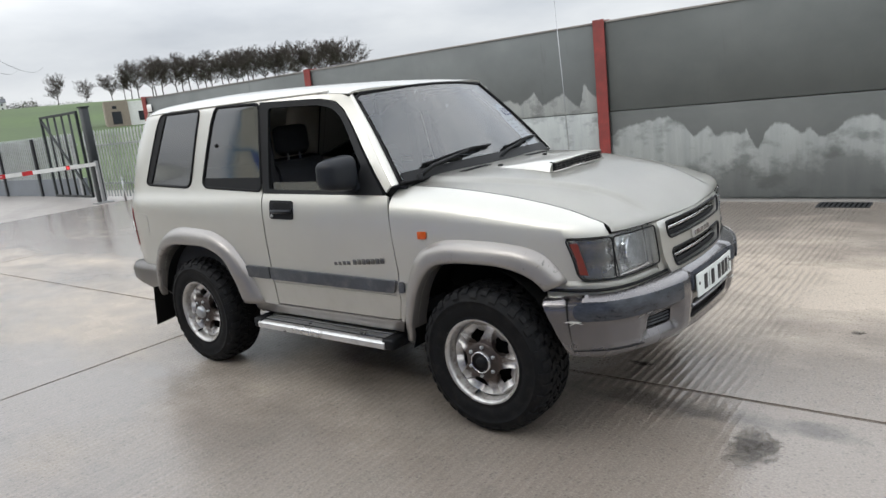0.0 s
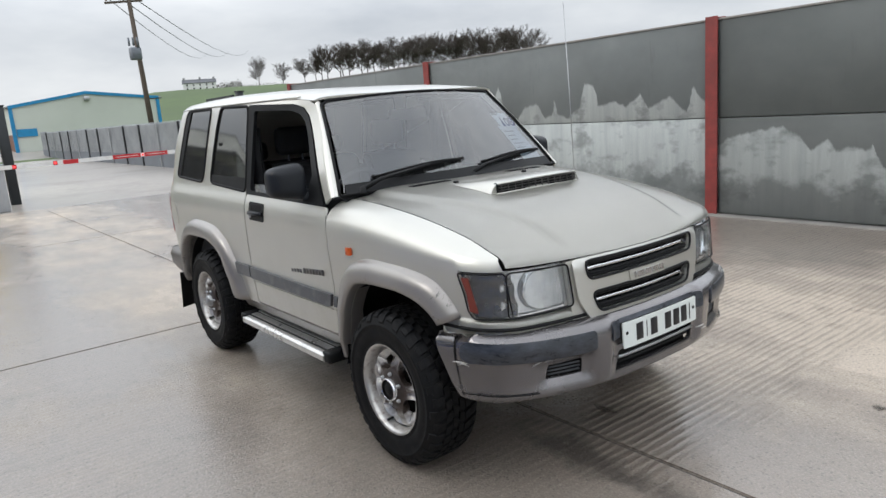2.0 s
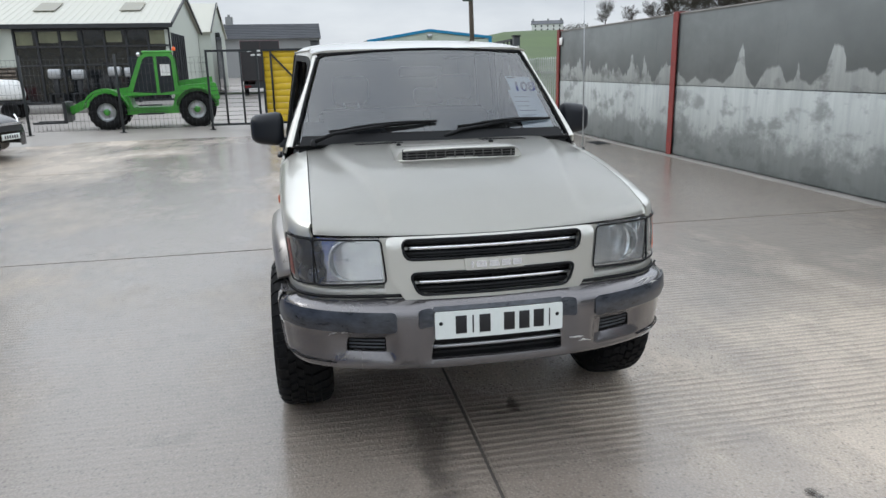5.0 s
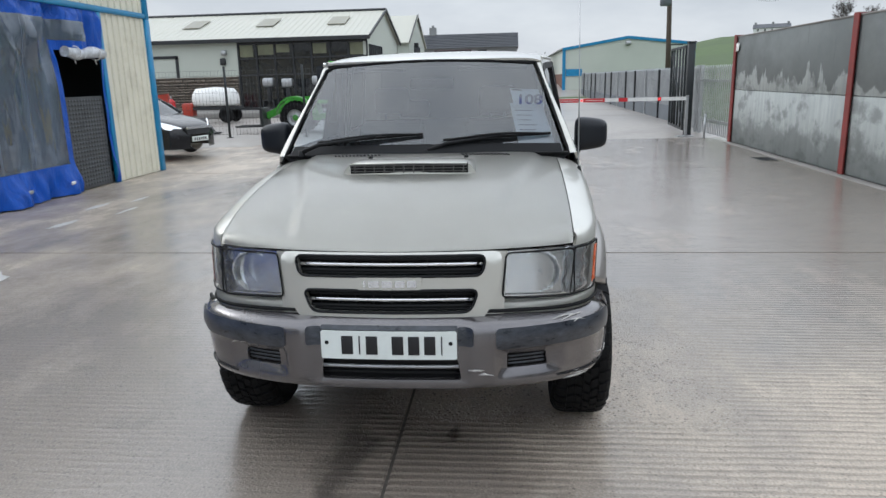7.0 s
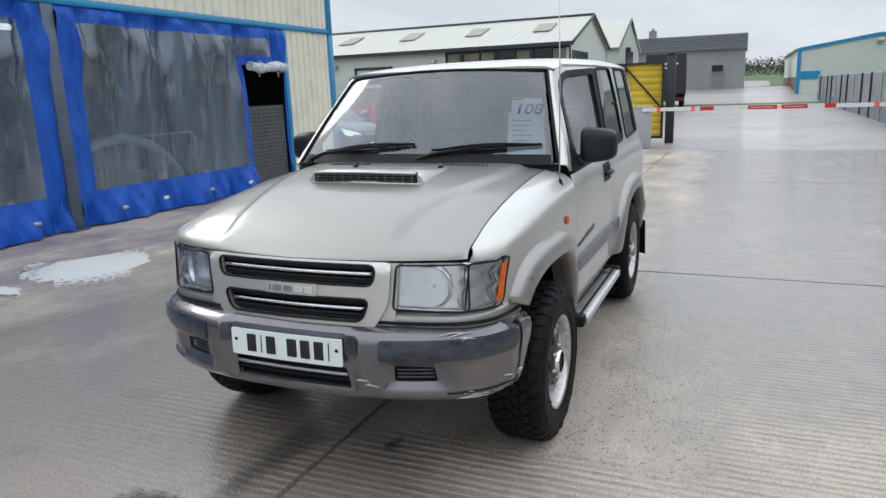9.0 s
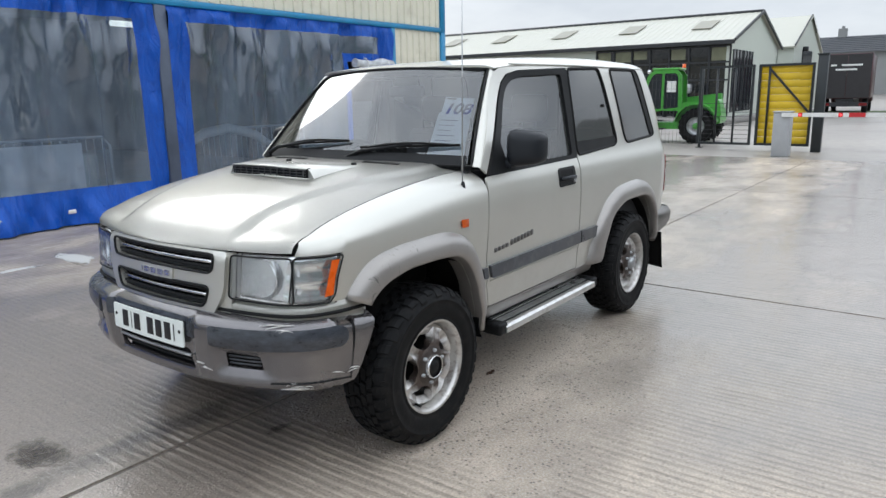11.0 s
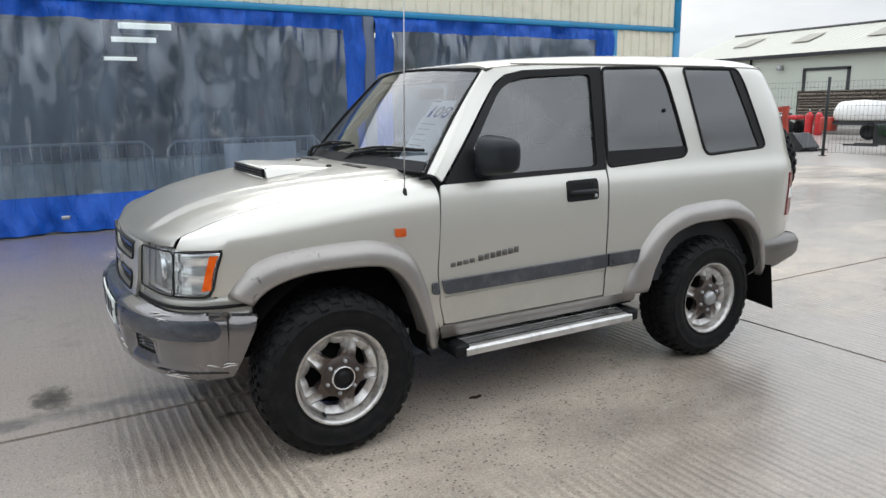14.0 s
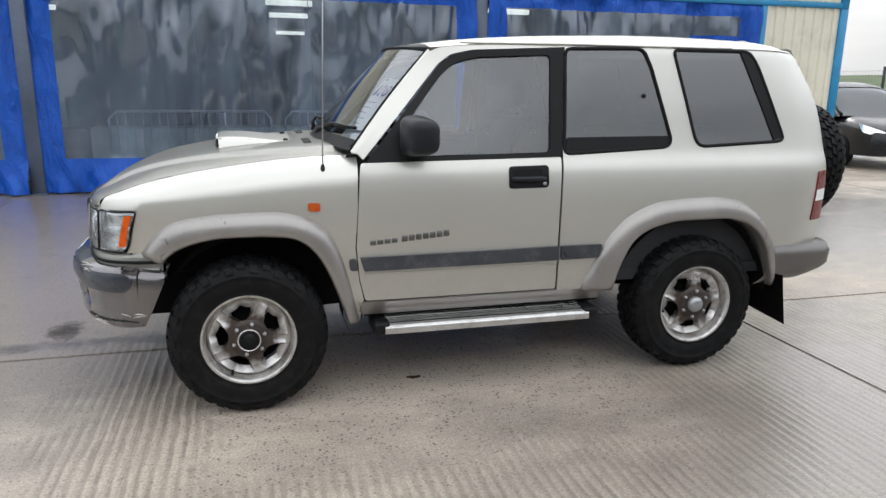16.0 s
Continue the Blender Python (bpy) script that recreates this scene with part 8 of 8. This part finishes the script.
part("cab_roof", box(TX - 0.42, TX + 0.5, -5.45, -4.55, 2.26, 2.33, 0.03), GREEN_PAINT, tele)
part("cab_glass", joined(box(TX + 0.44, TX + 0.45, -5.85, -4.58, 1.05, 2.18)), WINDOW_DARK, cab)
part("cab_seat", joined(box(TX - 0.2, TX + 0.25, -5.1, -4.65, 1.05, 1.3, 0.05), box(TX - 0.2, TX + 0.25, -4.78, -4.65, 1.25, 1.8, 0.05)), CABIN, tele)
part("cab_notice", box(TX + 0.485, TX + 0.492, -4.95, -4.66, 1.58, 1.92), WHITE_PAINT, cab, "white paper notice on the cab door")
part("beacon", lathe([(0.0, 0.12), (0.05, 0.10), (0.06, 0.0)], 10, "z", (TX + 0.2, -4.5, 2.33)), AMBER, tele)
part("work_lamp", box(TX + 0.35, TX + 0.5, -5.6, -5.5, 2.15, 2.28, 0.02, 1), CHROME, tele)
part("boom", joined(beam((TX - 0.6, -3.4, 1.35), (TX - 0.6, -7.2, 0.95), 0.32, 0.34), beam((TX - 0.6, -7.0, 0.95), (TX - 0.6, -7.9, 0.55), 0.22, 0.24)), GREEN_PAINT, tele)
part("fork_carriage", joined(box(TX - 1.1, TX + 0.1, -8.0, -7.9, 0.25, 0.85), box(TX - 0.95, TX - 0.83, -8.95, -7.95, 0.2, 0.25), box(TX - 0.2, TX - 0.08, -8.95, -7.95, 0.2, 0.25)), DARK_STEEL, tele)
part("cab_steps", joined(box(TX + 0.45, TX + 0.72, -5.75, -4.95, 0.42, 0.46), box(TX + 0.45, TX + 0.66, -5.7, -5.0, 0.68, 0.72)), DARK_STEEL, tele)

# ---------------------------------------------------------------- mini excavator
exc = thing("mini_excavator", "small orange-red tracked excavator beside loose buckets", "excavator")
EX, EY = -20.2, -14.0
exc.matrix_basis = Matrix.Translation((-20.2, -11.7, 0)) @ Matrix.Diagonal((0.8, 0.8, 0.8, 1)) @ Matrix.Translation((20.2, 11.7, 0))
for s in (-0.55, 0.55):
    part("track", extruded(rounded([(EY - 0.8, 0.0), (EY + 0.8, 0.0), (EY + 0.9, 0.2), (EY + 0.75, 0.38), (EY - 0.75, 0.38), (EY - 0.9, 0.2)], 0.12, 4), EX + s - 0.13, EX + s + 0.13, "x"), DARK_STEEL, exc)
part("deck", box(EX - 0.55, EX + 0.55, EY - 0.7, EY + 0.45, 0.42, 0.85, 0.08), ORANGE_PAINT, exc)
part("seat", joined(box(EX - 0.25, EX + 0.25, EY - 0.45, EY, 0.85, 1.05, 0.05), box(EX - 0.25, EX + 0.25, EY - 0.55, EY - 0.42, 1.0, 1.5, 0.05)), CABIN, exc)
part("console", box(EX - 0.4, EX + 0.4, EY + 0.05, EY + 0.3, 0.85, 1.35, 0.05), DARK_STEEL, exc)
part("boom", joined(beam((EX, EY + 0.45, 0.6), (EX, EY + 1.25, 1.45), 0.18, 0.24), beam((EX, EY + 1.2, 1.42), (EX, EY + 2.3, 1.55), 0.16, 0.22)), ORANGE_PAINT, exc)
part("dipper", joined(beam((EX, EY + 2.15, 1.62), (EX, EY + 2.25, 0.45), 0.14, 0.2)), ORANGE_PAINT, exc)
part("ram", rod((EX, EY + 1.3, 1.0), (EX, EY + 2.1, 1.3), 0.05, k=8), CHROME, exc)
part("bucket", extruded([(EY + 1.7, 0.05), (EY + 1.75, 0.5), (EY + 2.3, 0.55), (EY + 2.35, 0.3), (EY + 2.1, 0.02)], EX - 0.35, EX + 0.35, "x"), DARK_STEEL, exc)
part("blade", extruded([(EY + 0.95, 0.02), (EY + 1.05, 0.02), (EY + 1.0, 0.35), (EY + 0.92, 0.35)], EX - 0.7, EX + 0.7, "x"), ORANGE_PAINT, exc)
bk = thing("digger_bucket", "spare rusty digger bucket on the ground", "bucket")
part("shell", extruded(rounded([(-11.0, 0.03), (-11.1, 0.5), (-10.4, 0.55), (-10.0, 0.1), (-10.3, 0.0)], 0.06, 3), -18.4, -17.6, "x"), DARK_STEEL, bk)
bk.matrix_basis = pose(0.1, 0.75, 0)
for k in range(4):
    part("tooth", box(-18.5 + 0.2 * k, -18.42 + 0.2 * k, -10.08, -9.85, 0.02, 0.07), DARK_STEEL, bk)

# ---------------------------------------------------------------- bowser, quad bike and clutter by the stone wall
bow = thing("water_bowser", "white plastic tank on a small towed trailer", "bowser")
tank = lathe([(0.0, -0.95), (0.35, -0.93), (0.5, -0.8), (0.55, 0.0), (0.5, 0.8), (0.35, 0.93), (0.0, 0.95)], 24, "y", (-25.5, -12.2, 0.95))
for v in tank.verts:
    if v.co.z < 0.72:
        v.co.z = 0.72
part("tank", tank, WHITE_PAINT, bow)
part("frame", joined(box(-26.0, -25.0, -13.2, -11.2, 0.58, 0.68), box(-25.55, -25.45, -11.2, -10.3, 0.5, 0.6)), DARK_STEEL, bow)
for x in (-26.0, -25.0):
    part("wheel", lathe([(0.0, 0.05), (0.15, 0.05), (0.18, 0.09), (0.30, 0.09), (0.33, 0.0), (0.30, -0.09), (0.1, -0.09)], 18, "x", (x, -11.6, 0.33)), TYRE, bow)
part("pump", box(-25.4, -24.9, -13.5, -13.05, 0.3, 0.85, 0.05), ORANGE_PAINT, bow)
quad = thing("quad_bike", "red quad bike parked by the stone wall", "quad bike")
QX, QY, QZ = -28.0, -17.3, 0.0
part("rear_fender", box(QX - 0.35, QX + 0.35, QY - 0.9, QY - 0.2, 0.62, 0.82, 0.08), RED_PAINT, quad)
part("front_fender", box(QX - 0.35, QX + 0.35, QY + 0.25, QY + 0.95, 0.65, 0.85, 0.08), RED_PAINT, quad)
part("saddle", box(QX - 0.18, QX + 0.18, QY - 0.5, QY + 0.4, 0.75, 0.95, 0.06), CABIN, quad)
part("engine", box(QX - 0.2, QX + 0.2, QY - 0.4, QY + 0.3, 0.3, 0.7, 0.05), DARK_STEEL, quad)
part("handlebar", joined(rod((QX, QY + 0.35, 0.8), (QX, QY + 0.25, 1.15), 0.03), rod((QX - 0.4, QY + 0.2, 1.15), (QX + 0.4, QY + 0.2, 1.15), 0.02)), DARK_STEEL, quad)
for dx in (-0.42, 0.42):
    for dy in (-0.62, 0.62):
        part("wheel", lathe([(0.0, 0.06), (0.14, 0.06), (0.17, 0.11), (0.28, 0.11), (0.31, 0.0), (0.28, -0.11), (0.1, -0.11)], 16, "x", (QX + dx, QY + dy, 0.31)), TYRE, quad)
for k, y in enumerate((-15.7, -15.25)):
    ex = thing("fire_extinguisher", "tall red gas cylinder standing by the wall", "cylinder", "red cylinders")
    part("bottle", lathe([(0.0, 1.0), (0.06, 0.99), (0.16, 0.88), (0.17, 0.8), (0.17, 0.05), (0.15, 0.0), (0.0, 0.0)], 16, "z", (-27.6, y, 0.0)), RED_PAINT, ex)
    part("valve", rod((-27.6, y, 1.0), (-27.6, y, 1.12), 0.03, k=8), STEEL, ex)
for k, (y, h) in enumerate(((-11.9, 1.5), (-10.9, 1.45), (-9.3, 1.55), (-8.6, 1.5))):
    o = thing("outboard_engine", "grey engine standing on a stand before the glass", "engine", "engines on stands")
    part("cowl", box(-31.9, -31.4, y - 0.28, y + 0.28, BASE + h - 0.35, BASE + h + 0.1, 0.1), STEEL, o)
    part("leg", box(-31.75, -31.55, y - 0.1, y + 0.1, BASE + 0.3, BASE + h - 0.3, 0.03), DARK_STEEL, o)
    part("stand", joined(box(-31.9, -31.4, y - 0.3, y - 0.24, BASE, BASE + 0.5), box(-31.9, -31.4, y + 0.24, y + 0.3, BASE, BASE + 0.5), box(-31.9, -31.4, y - 0.3, y + 0.3, BASE + 0.45, BASE + 0.5)), DARK_STEEL, o)

# ---------------------------------------------------------------- parked black car
pc = thing("parked_car", "black family car parked behind the building's corner", "car")
pc.matrix_basis = pose(-11.20, -8.50, 0, 0, 0, 75)
p_half = pchip([-2.2, -2.0, -1.0, 1.0, 1.7, 2.0, 2.14, 2.2], [0.60, 0.78, 0.87, 0.87, 0.83, 0.72, 0.55, 0.30])
p_top = pchip([-2.2, -2.0, -1.6, 0.8, 1.15, 1.7, 2.0, 2.14, 2.2], [0.84, 0.95, 0.99, 1.0, 0.98, 0.88, 0.78, 0.70, 0.60])
p_roof = pchip([-2.1, -1.85, -1.45, -0.6, 0.0, 0.35, 1.15], [0.97, 1.36, 1.56, 1.62, 1.58, 1.47, 0.97])


def pc_shell(u, v):
    x = -2.2 + 4.4 * u
    a = math.pi * v
    c, s = math.cos(a), math.sin(a)
    z = 0.26 + (p_top(x) - 0.26) * abs(s) ** 0.42
    return Vector((x, p_half(x) * math.copysign(abs(c) ** 0.42, c), z))


def pc_cabin(u, v, d=0.0):
    x = -2.1 + 3.25 * u
    a = math.pi * v
    c, s = math.cos(a), math.sin(a)
    z = 0.95 + (p_roof(x) - 0.95 + d) * abs(s) ** 0.40
    w = (p_half(x) - 0.05 + d) * (1 - 0.20 * smooth(0.95, 1.6, z))
    return Vector((x, w * math.copysign(abs(c) ** 0.40, c), z))


part("body", grid_mesh(pc_shell, 60, 30), CAR_BLACK, pc)
part("cabin_glass", grid_mesh(pc_cabin, 50, 30), CAR_GLASS, pc, "dark cabin glass with sky in it")
part("roof", grid_mesh(lambda u, v: pc_cabin(0.12 + 0.60 * u, 0.24 + 0.52 * v, 0.012), 30, 16), CAR_BLACK, pc)
for s in (0.20, 0.80):
    part("front_pillar", tube([pc_cabin(u, s, 0.01) for u in np.linspace(0.66, 0.99, 12)], 0.035, 6), CAR_BLACK, pc)
    part("middle_pillar", tube([pc_cabin(0.48, v, 0.008) for v in (np.linspace(0.02, 0.24, 8) if s < 0.5 else np.linspace(0.98, 0.76, 8))], 0.035, 6), CAR_BLACK, pc)
for s in (-1, 1):
    hl = [(0.42, 0.70), (0.80, 0.86), (0.76, 0.70), (0.50, 0.60)]
    part("headlight", panel(rounded([(s * y, z) for y, z in hl], 0.03), lambda y, z: (2.16 - 0.9 * max(abs(y) - 0.42, 0) ** 1.4 - 0.45 * (z - 0.60), y, z), (1, 0, 0.2), step=0.05, thick=0.03), REFLECTOR, pc, "bright clear headlight")
    part("door_mirror", box(0.55, 0.70, s * 0.90 - 0.1, s * 0.90 + 0.1, 1.02, 1.18, 0.04), CAR_BLACK, pc)
    for x in (-1.3, 1.35):
        wl = part("wheel", lathe([(0.19, 0.07), (0.21, 0.10), (0.29, 0.10), (0.315, 0.06), (0.315, -0.06), (0.29, -0.1)], 28, "y", (x, s * 0.80, 0.315)), TYRE, pc)
        part("rim", lathe([(0.0, s * 0.09), (0.06, s * 0.09), (0.18, s * 0.07), (0.2, s * 0.1)], 24, "y", (x, s * 0.80, 0.315)), ALLOY, wl)
part("grille", panel(rounded([(-0.42, 0.72), (0.42, 0.72), (0.34, 0.56), (-0.34, 0.56)], 0.04), lambda y, z: (2.215 - 0.10 * y * y - 0.15 * (z - 0.56), y, z), (1, 0, 0), step=0.06, thick=0.05), DARK_STEEL, pc)
part("grille_bar", beam((2.23, -0.4, 0.70), (2.23, 0.4, 0.70), 0.04, 0.05), CHROME, pc, "chrome grille bar")
part("bumper", extruded(rounded([(-0.85, 1.85), (-0.6, 2.12), (0.0, 2.22), (0.6, 2.12), (0.85, 1.85), (0.6, 1.6), (-0.6, 1.6)], 0.15, 4), 0.22, 0.55, "z"), CAR_BLACK, pc)
bmp = pc.children[-1]
for v in bmp.data.vertices:
    v.co.x, v.co.y = v.co.y, v.co.x
bmp.data.flip_normals()
part("number_plate", box(2.215, 2.235, -0.26, 0.26, 0.40, 0.51, 0.004, 1), WHITE_PLATE, pc)
for k in range(6):
    part("plate_bar", box(2.235, 2.238, -0.2 + 0.07 * k, -0.16 + 0.07 * k, 0.425, 0.485), INK, pc)

# ---------------------------------------------------------------- far hill: farmhouse and bare trees
farm = thing("farmhouse", "white two-storey farmhouse on the hill", "house")
FZ = land(-288, 101) + 0.6
farm.matrix_basis = pose(-288, 101, FZ, 0, 0, -18) @ Matrix.Diagonal((0.82, 0.80, 0.76, 1))
part("wall", extruded([(-3.2, 0), (-3.2, 4.3), (0, 6.1), (3.2, 4.3), (3.2, 0)], -8, 8, "y"), WHITE_PAINT, farm)
part("roof", joined(beam((3.5, 0, 4.15), (0, 0, 6.2), 16.6, 0.2), beam((-3.5, 0, 4.15), (0, 0, 6.2), 16.6, 0.2)), SLATE, farm)
for y in (-7.2, 0.5, 7.2):
    part("chimney", box(-0.5, 0.5, y - 0.5, y + 0.5, 5.8, 7.2), RENDER_GREY, farm)
for k in range(5):
    for z in (0.7, 2.6):
        w = part("window", box(3.2, 3.28, -6.35 + 3.1 * k, -5.65 + 3.1 * k, z + 0.2, z + 1.1), WINDOW_DARK, farm)
        part("sill", box(3.2, 3.4, -6.45 + 3.1 * k, -5.55 + 3.1 * k, z + 0.1, z + 0.2), KERB, w)
barn = thing("hill_building", "pale flat-roofed building low on the hill", "building")
barn.matrix_basis = pose(-117.7, 70, land(-117.7, 70) - 0.3, 0, 0, -25)
part("wall", box(-4, 4, -7, 7, 0, 4.2), WHITE_PAINT, barn)
part("end_block", box(-4, 4.5, -10.8, -7, 0, 4.4), surface("brown_render", (0.25, 0.21, 0.17), 0.8), barn)
for k in range(5):
    part("window", box(4.0, 4.08, -5.5 + 2.5 * k, -4.3 + 2.5 * k, 0.8, 2.4), WINDOW_DARK, barn)
part("window", box(4.5, 4.58, -9.8, -8.3, 0.5, 2.6), WINDOW_DARK, barn)
part("window", box(4.5, 4.58, -9.6, -8.9, 3.1, 3.6), WINDOW_DARK, barn)


def bare_tree(seed, height):
    """Tapered leading trunk with rising limbs that fork into an oval crown of fine twigs."""
    rnd = random.Random(seed)
    wood, twigs = bmesh.new(), bmesh.new()

    def limb(bm, a, b, r0, r1, k):
        d = (b - a).normalized()
        s = d.cross(Vector((0.3, 0.5, 0.81))).normalized()
        t = d.cross(s)
        rings = [[bm.verts.new(p + (s * math.cos(6.2832 * i / k) + t * math.sin(6.2832 * i / k)) * r) for i in range(k)] for p, r in ((a, r0), (b, r1))]
        for i in range(k):
            bm.faces.new((rings[0][i], rings[0][(i + 1) % k], rings[1][(i + 1) % k], rings[1][i]))

    def bough(p, d, length, r, depth):
        steps = 3 if depth > 1 else 2
        for k in range(steps):
            d = (d + Vector((rnd.uniform(-0.28, 0.28), rnd.uniform(-0.28, 0.28), rnd.uniform(-0.05, 0.30)))).normalized()
            q = p + d * (length / steps)
            limb(wood if depth > 1 else twigs, p, q, max(r, 0.022), max(r * 0.78, 0.018), 4 if depth > 2 else 3)
            p, r = q, r * 0.78
            if depth:
                for _ in range(3 if depth == 1 else 2):
                    w = Vector((rnd.uniform(-1, 1), rnd.uniform(-1, 1), rnd.uniform(-0.5, 0.8)))
                    bough(p, (d * 0.75 + w * 0.8).normalized(), length * rnd.uniform(0.42, 0.62), r * 0.62, depth - 1)

    p, r, lean = Vector((0, 0, -0.5)), height * 0.019, Vector((rnd.uniform(-0.06, 0.06), rnd.uniform(-0.06, 0.06), 1))
    low = rnd.uniform(0.22, 0.32)
    for k in range(9):
        q = p + (lean + Vector((rnd.uniform(-0.10, 0.10), rnd.uniform(-0.10, 0.10), 0))) * (height * 0.085)
        limb(wood, p, q, r, r * 0.87, 6)
        p, r = q, r * 0.87
        f = p.z / height
        if f > low:
            for _ in range(3 if f < 0.7 else 4):
                a, up = rnd.uniform(0, 6.2832), rnd.uniform(0.45, 1.1)
                reach = height * 0.30 * math.sin(math.pi * min(max((f - 0.08) / 0.95, 0.1), 0.9)) ** 0.7
                bough(p, Vector((math.cos(a), math.sin(a), up)).normalized(), reach * rnd.uniform(0.75, 1.15), r * 0.55, 3)
    return wood, twigs


proto = []
for k in range(4):
    wood, twigs = bare_tree(31 + k, 14.0)
    t = thing("tree", "bare winter tree on the hill ridge", "tree", "bare trees on the ridge")
    part("trunk", wood, BARK, t)
    part("crown", twigs, BARK, t)
    proto.append(t)
rnd = random.Random(4)
spots = [(24.0, 0.72, 300), (25.9, 0.58, 304), (27.6, 0.66, 298), (28.4, 0.68, 300)]
for k in range(30):
    f = k / 29
    spots.append((29.0 + 16.4 * f + rnd.uniform(-0.25, 0.25), rnd.uniform(0.86, 1.04), 300 + rnd.uniform(-9, 9)))
for k, (az, s, away) in enumerate(spots):
    x, y = 3.0 - away * math.cos(radians(az)), -3.0 + away * math.sin(radians(az))
    m = pose(x, y, land(x, y) - 0.3, 0, 0, rnd.uniform(0, 360)) @ Matrix.Diagonal((s * 1.3, s * 1.3, s * 1.06, 1))
    if k < 4:
        proto[k].matrix_basis = m
    else:
        copy_thing(proto[k % 4], m).matrix_basis = m
hedge_mat = surface("dark_hedge", (0.06, 0.065, 0.04), 0.95, var=0.4, scale=0.3)


def hedge(x, y, length, yaw, h, seed):
    rnd = random.Random(seed)
    bm = bmesh.new()
    for k in range(int(length * 70)):
        p = Vector((rnd.uniform(-length / 2, length / 2), rnd.gauss(0, h * 0.35), abs(rnd.gauss(0.5, 0.28)) * h))
        r = h * rnd.uniform(0.03, 0.075)
        n = Vector((rnd.uniform(-1, 1), rnd.uniform(-1, 1), rnd.uniform(-1, 1))).normalized()
        s = n.orthogonal().normalized()
        t = n.cross(s)
        bm.faces.new([bm.verts.new(p + (s * a + t * b) * r) for a, b in ((-1, -0.6), (1, -0.8), (0.7, 0.9), (-0.8, 0.7))])
    ob = solid("hedge", bm, hedge_mat, "dark ragged field hedge in the distance", "hedge", "field hedges", "stuff")
    ob.matrix_basis = pose(x, y, land(x, y) - 0.2, 0, 0, yaw)


hedge(-292, 112, 16, 70, 4.0, 1)
hedge(-296, 132, 22, 70, 3.0, 2)
hedge(-190, 6, 44, 84, 3.0, 3)
hedge(-240, -8, 60, 88, 3.5, 4)
hedge(-150, 14, 14, 80, 2.6, 5)
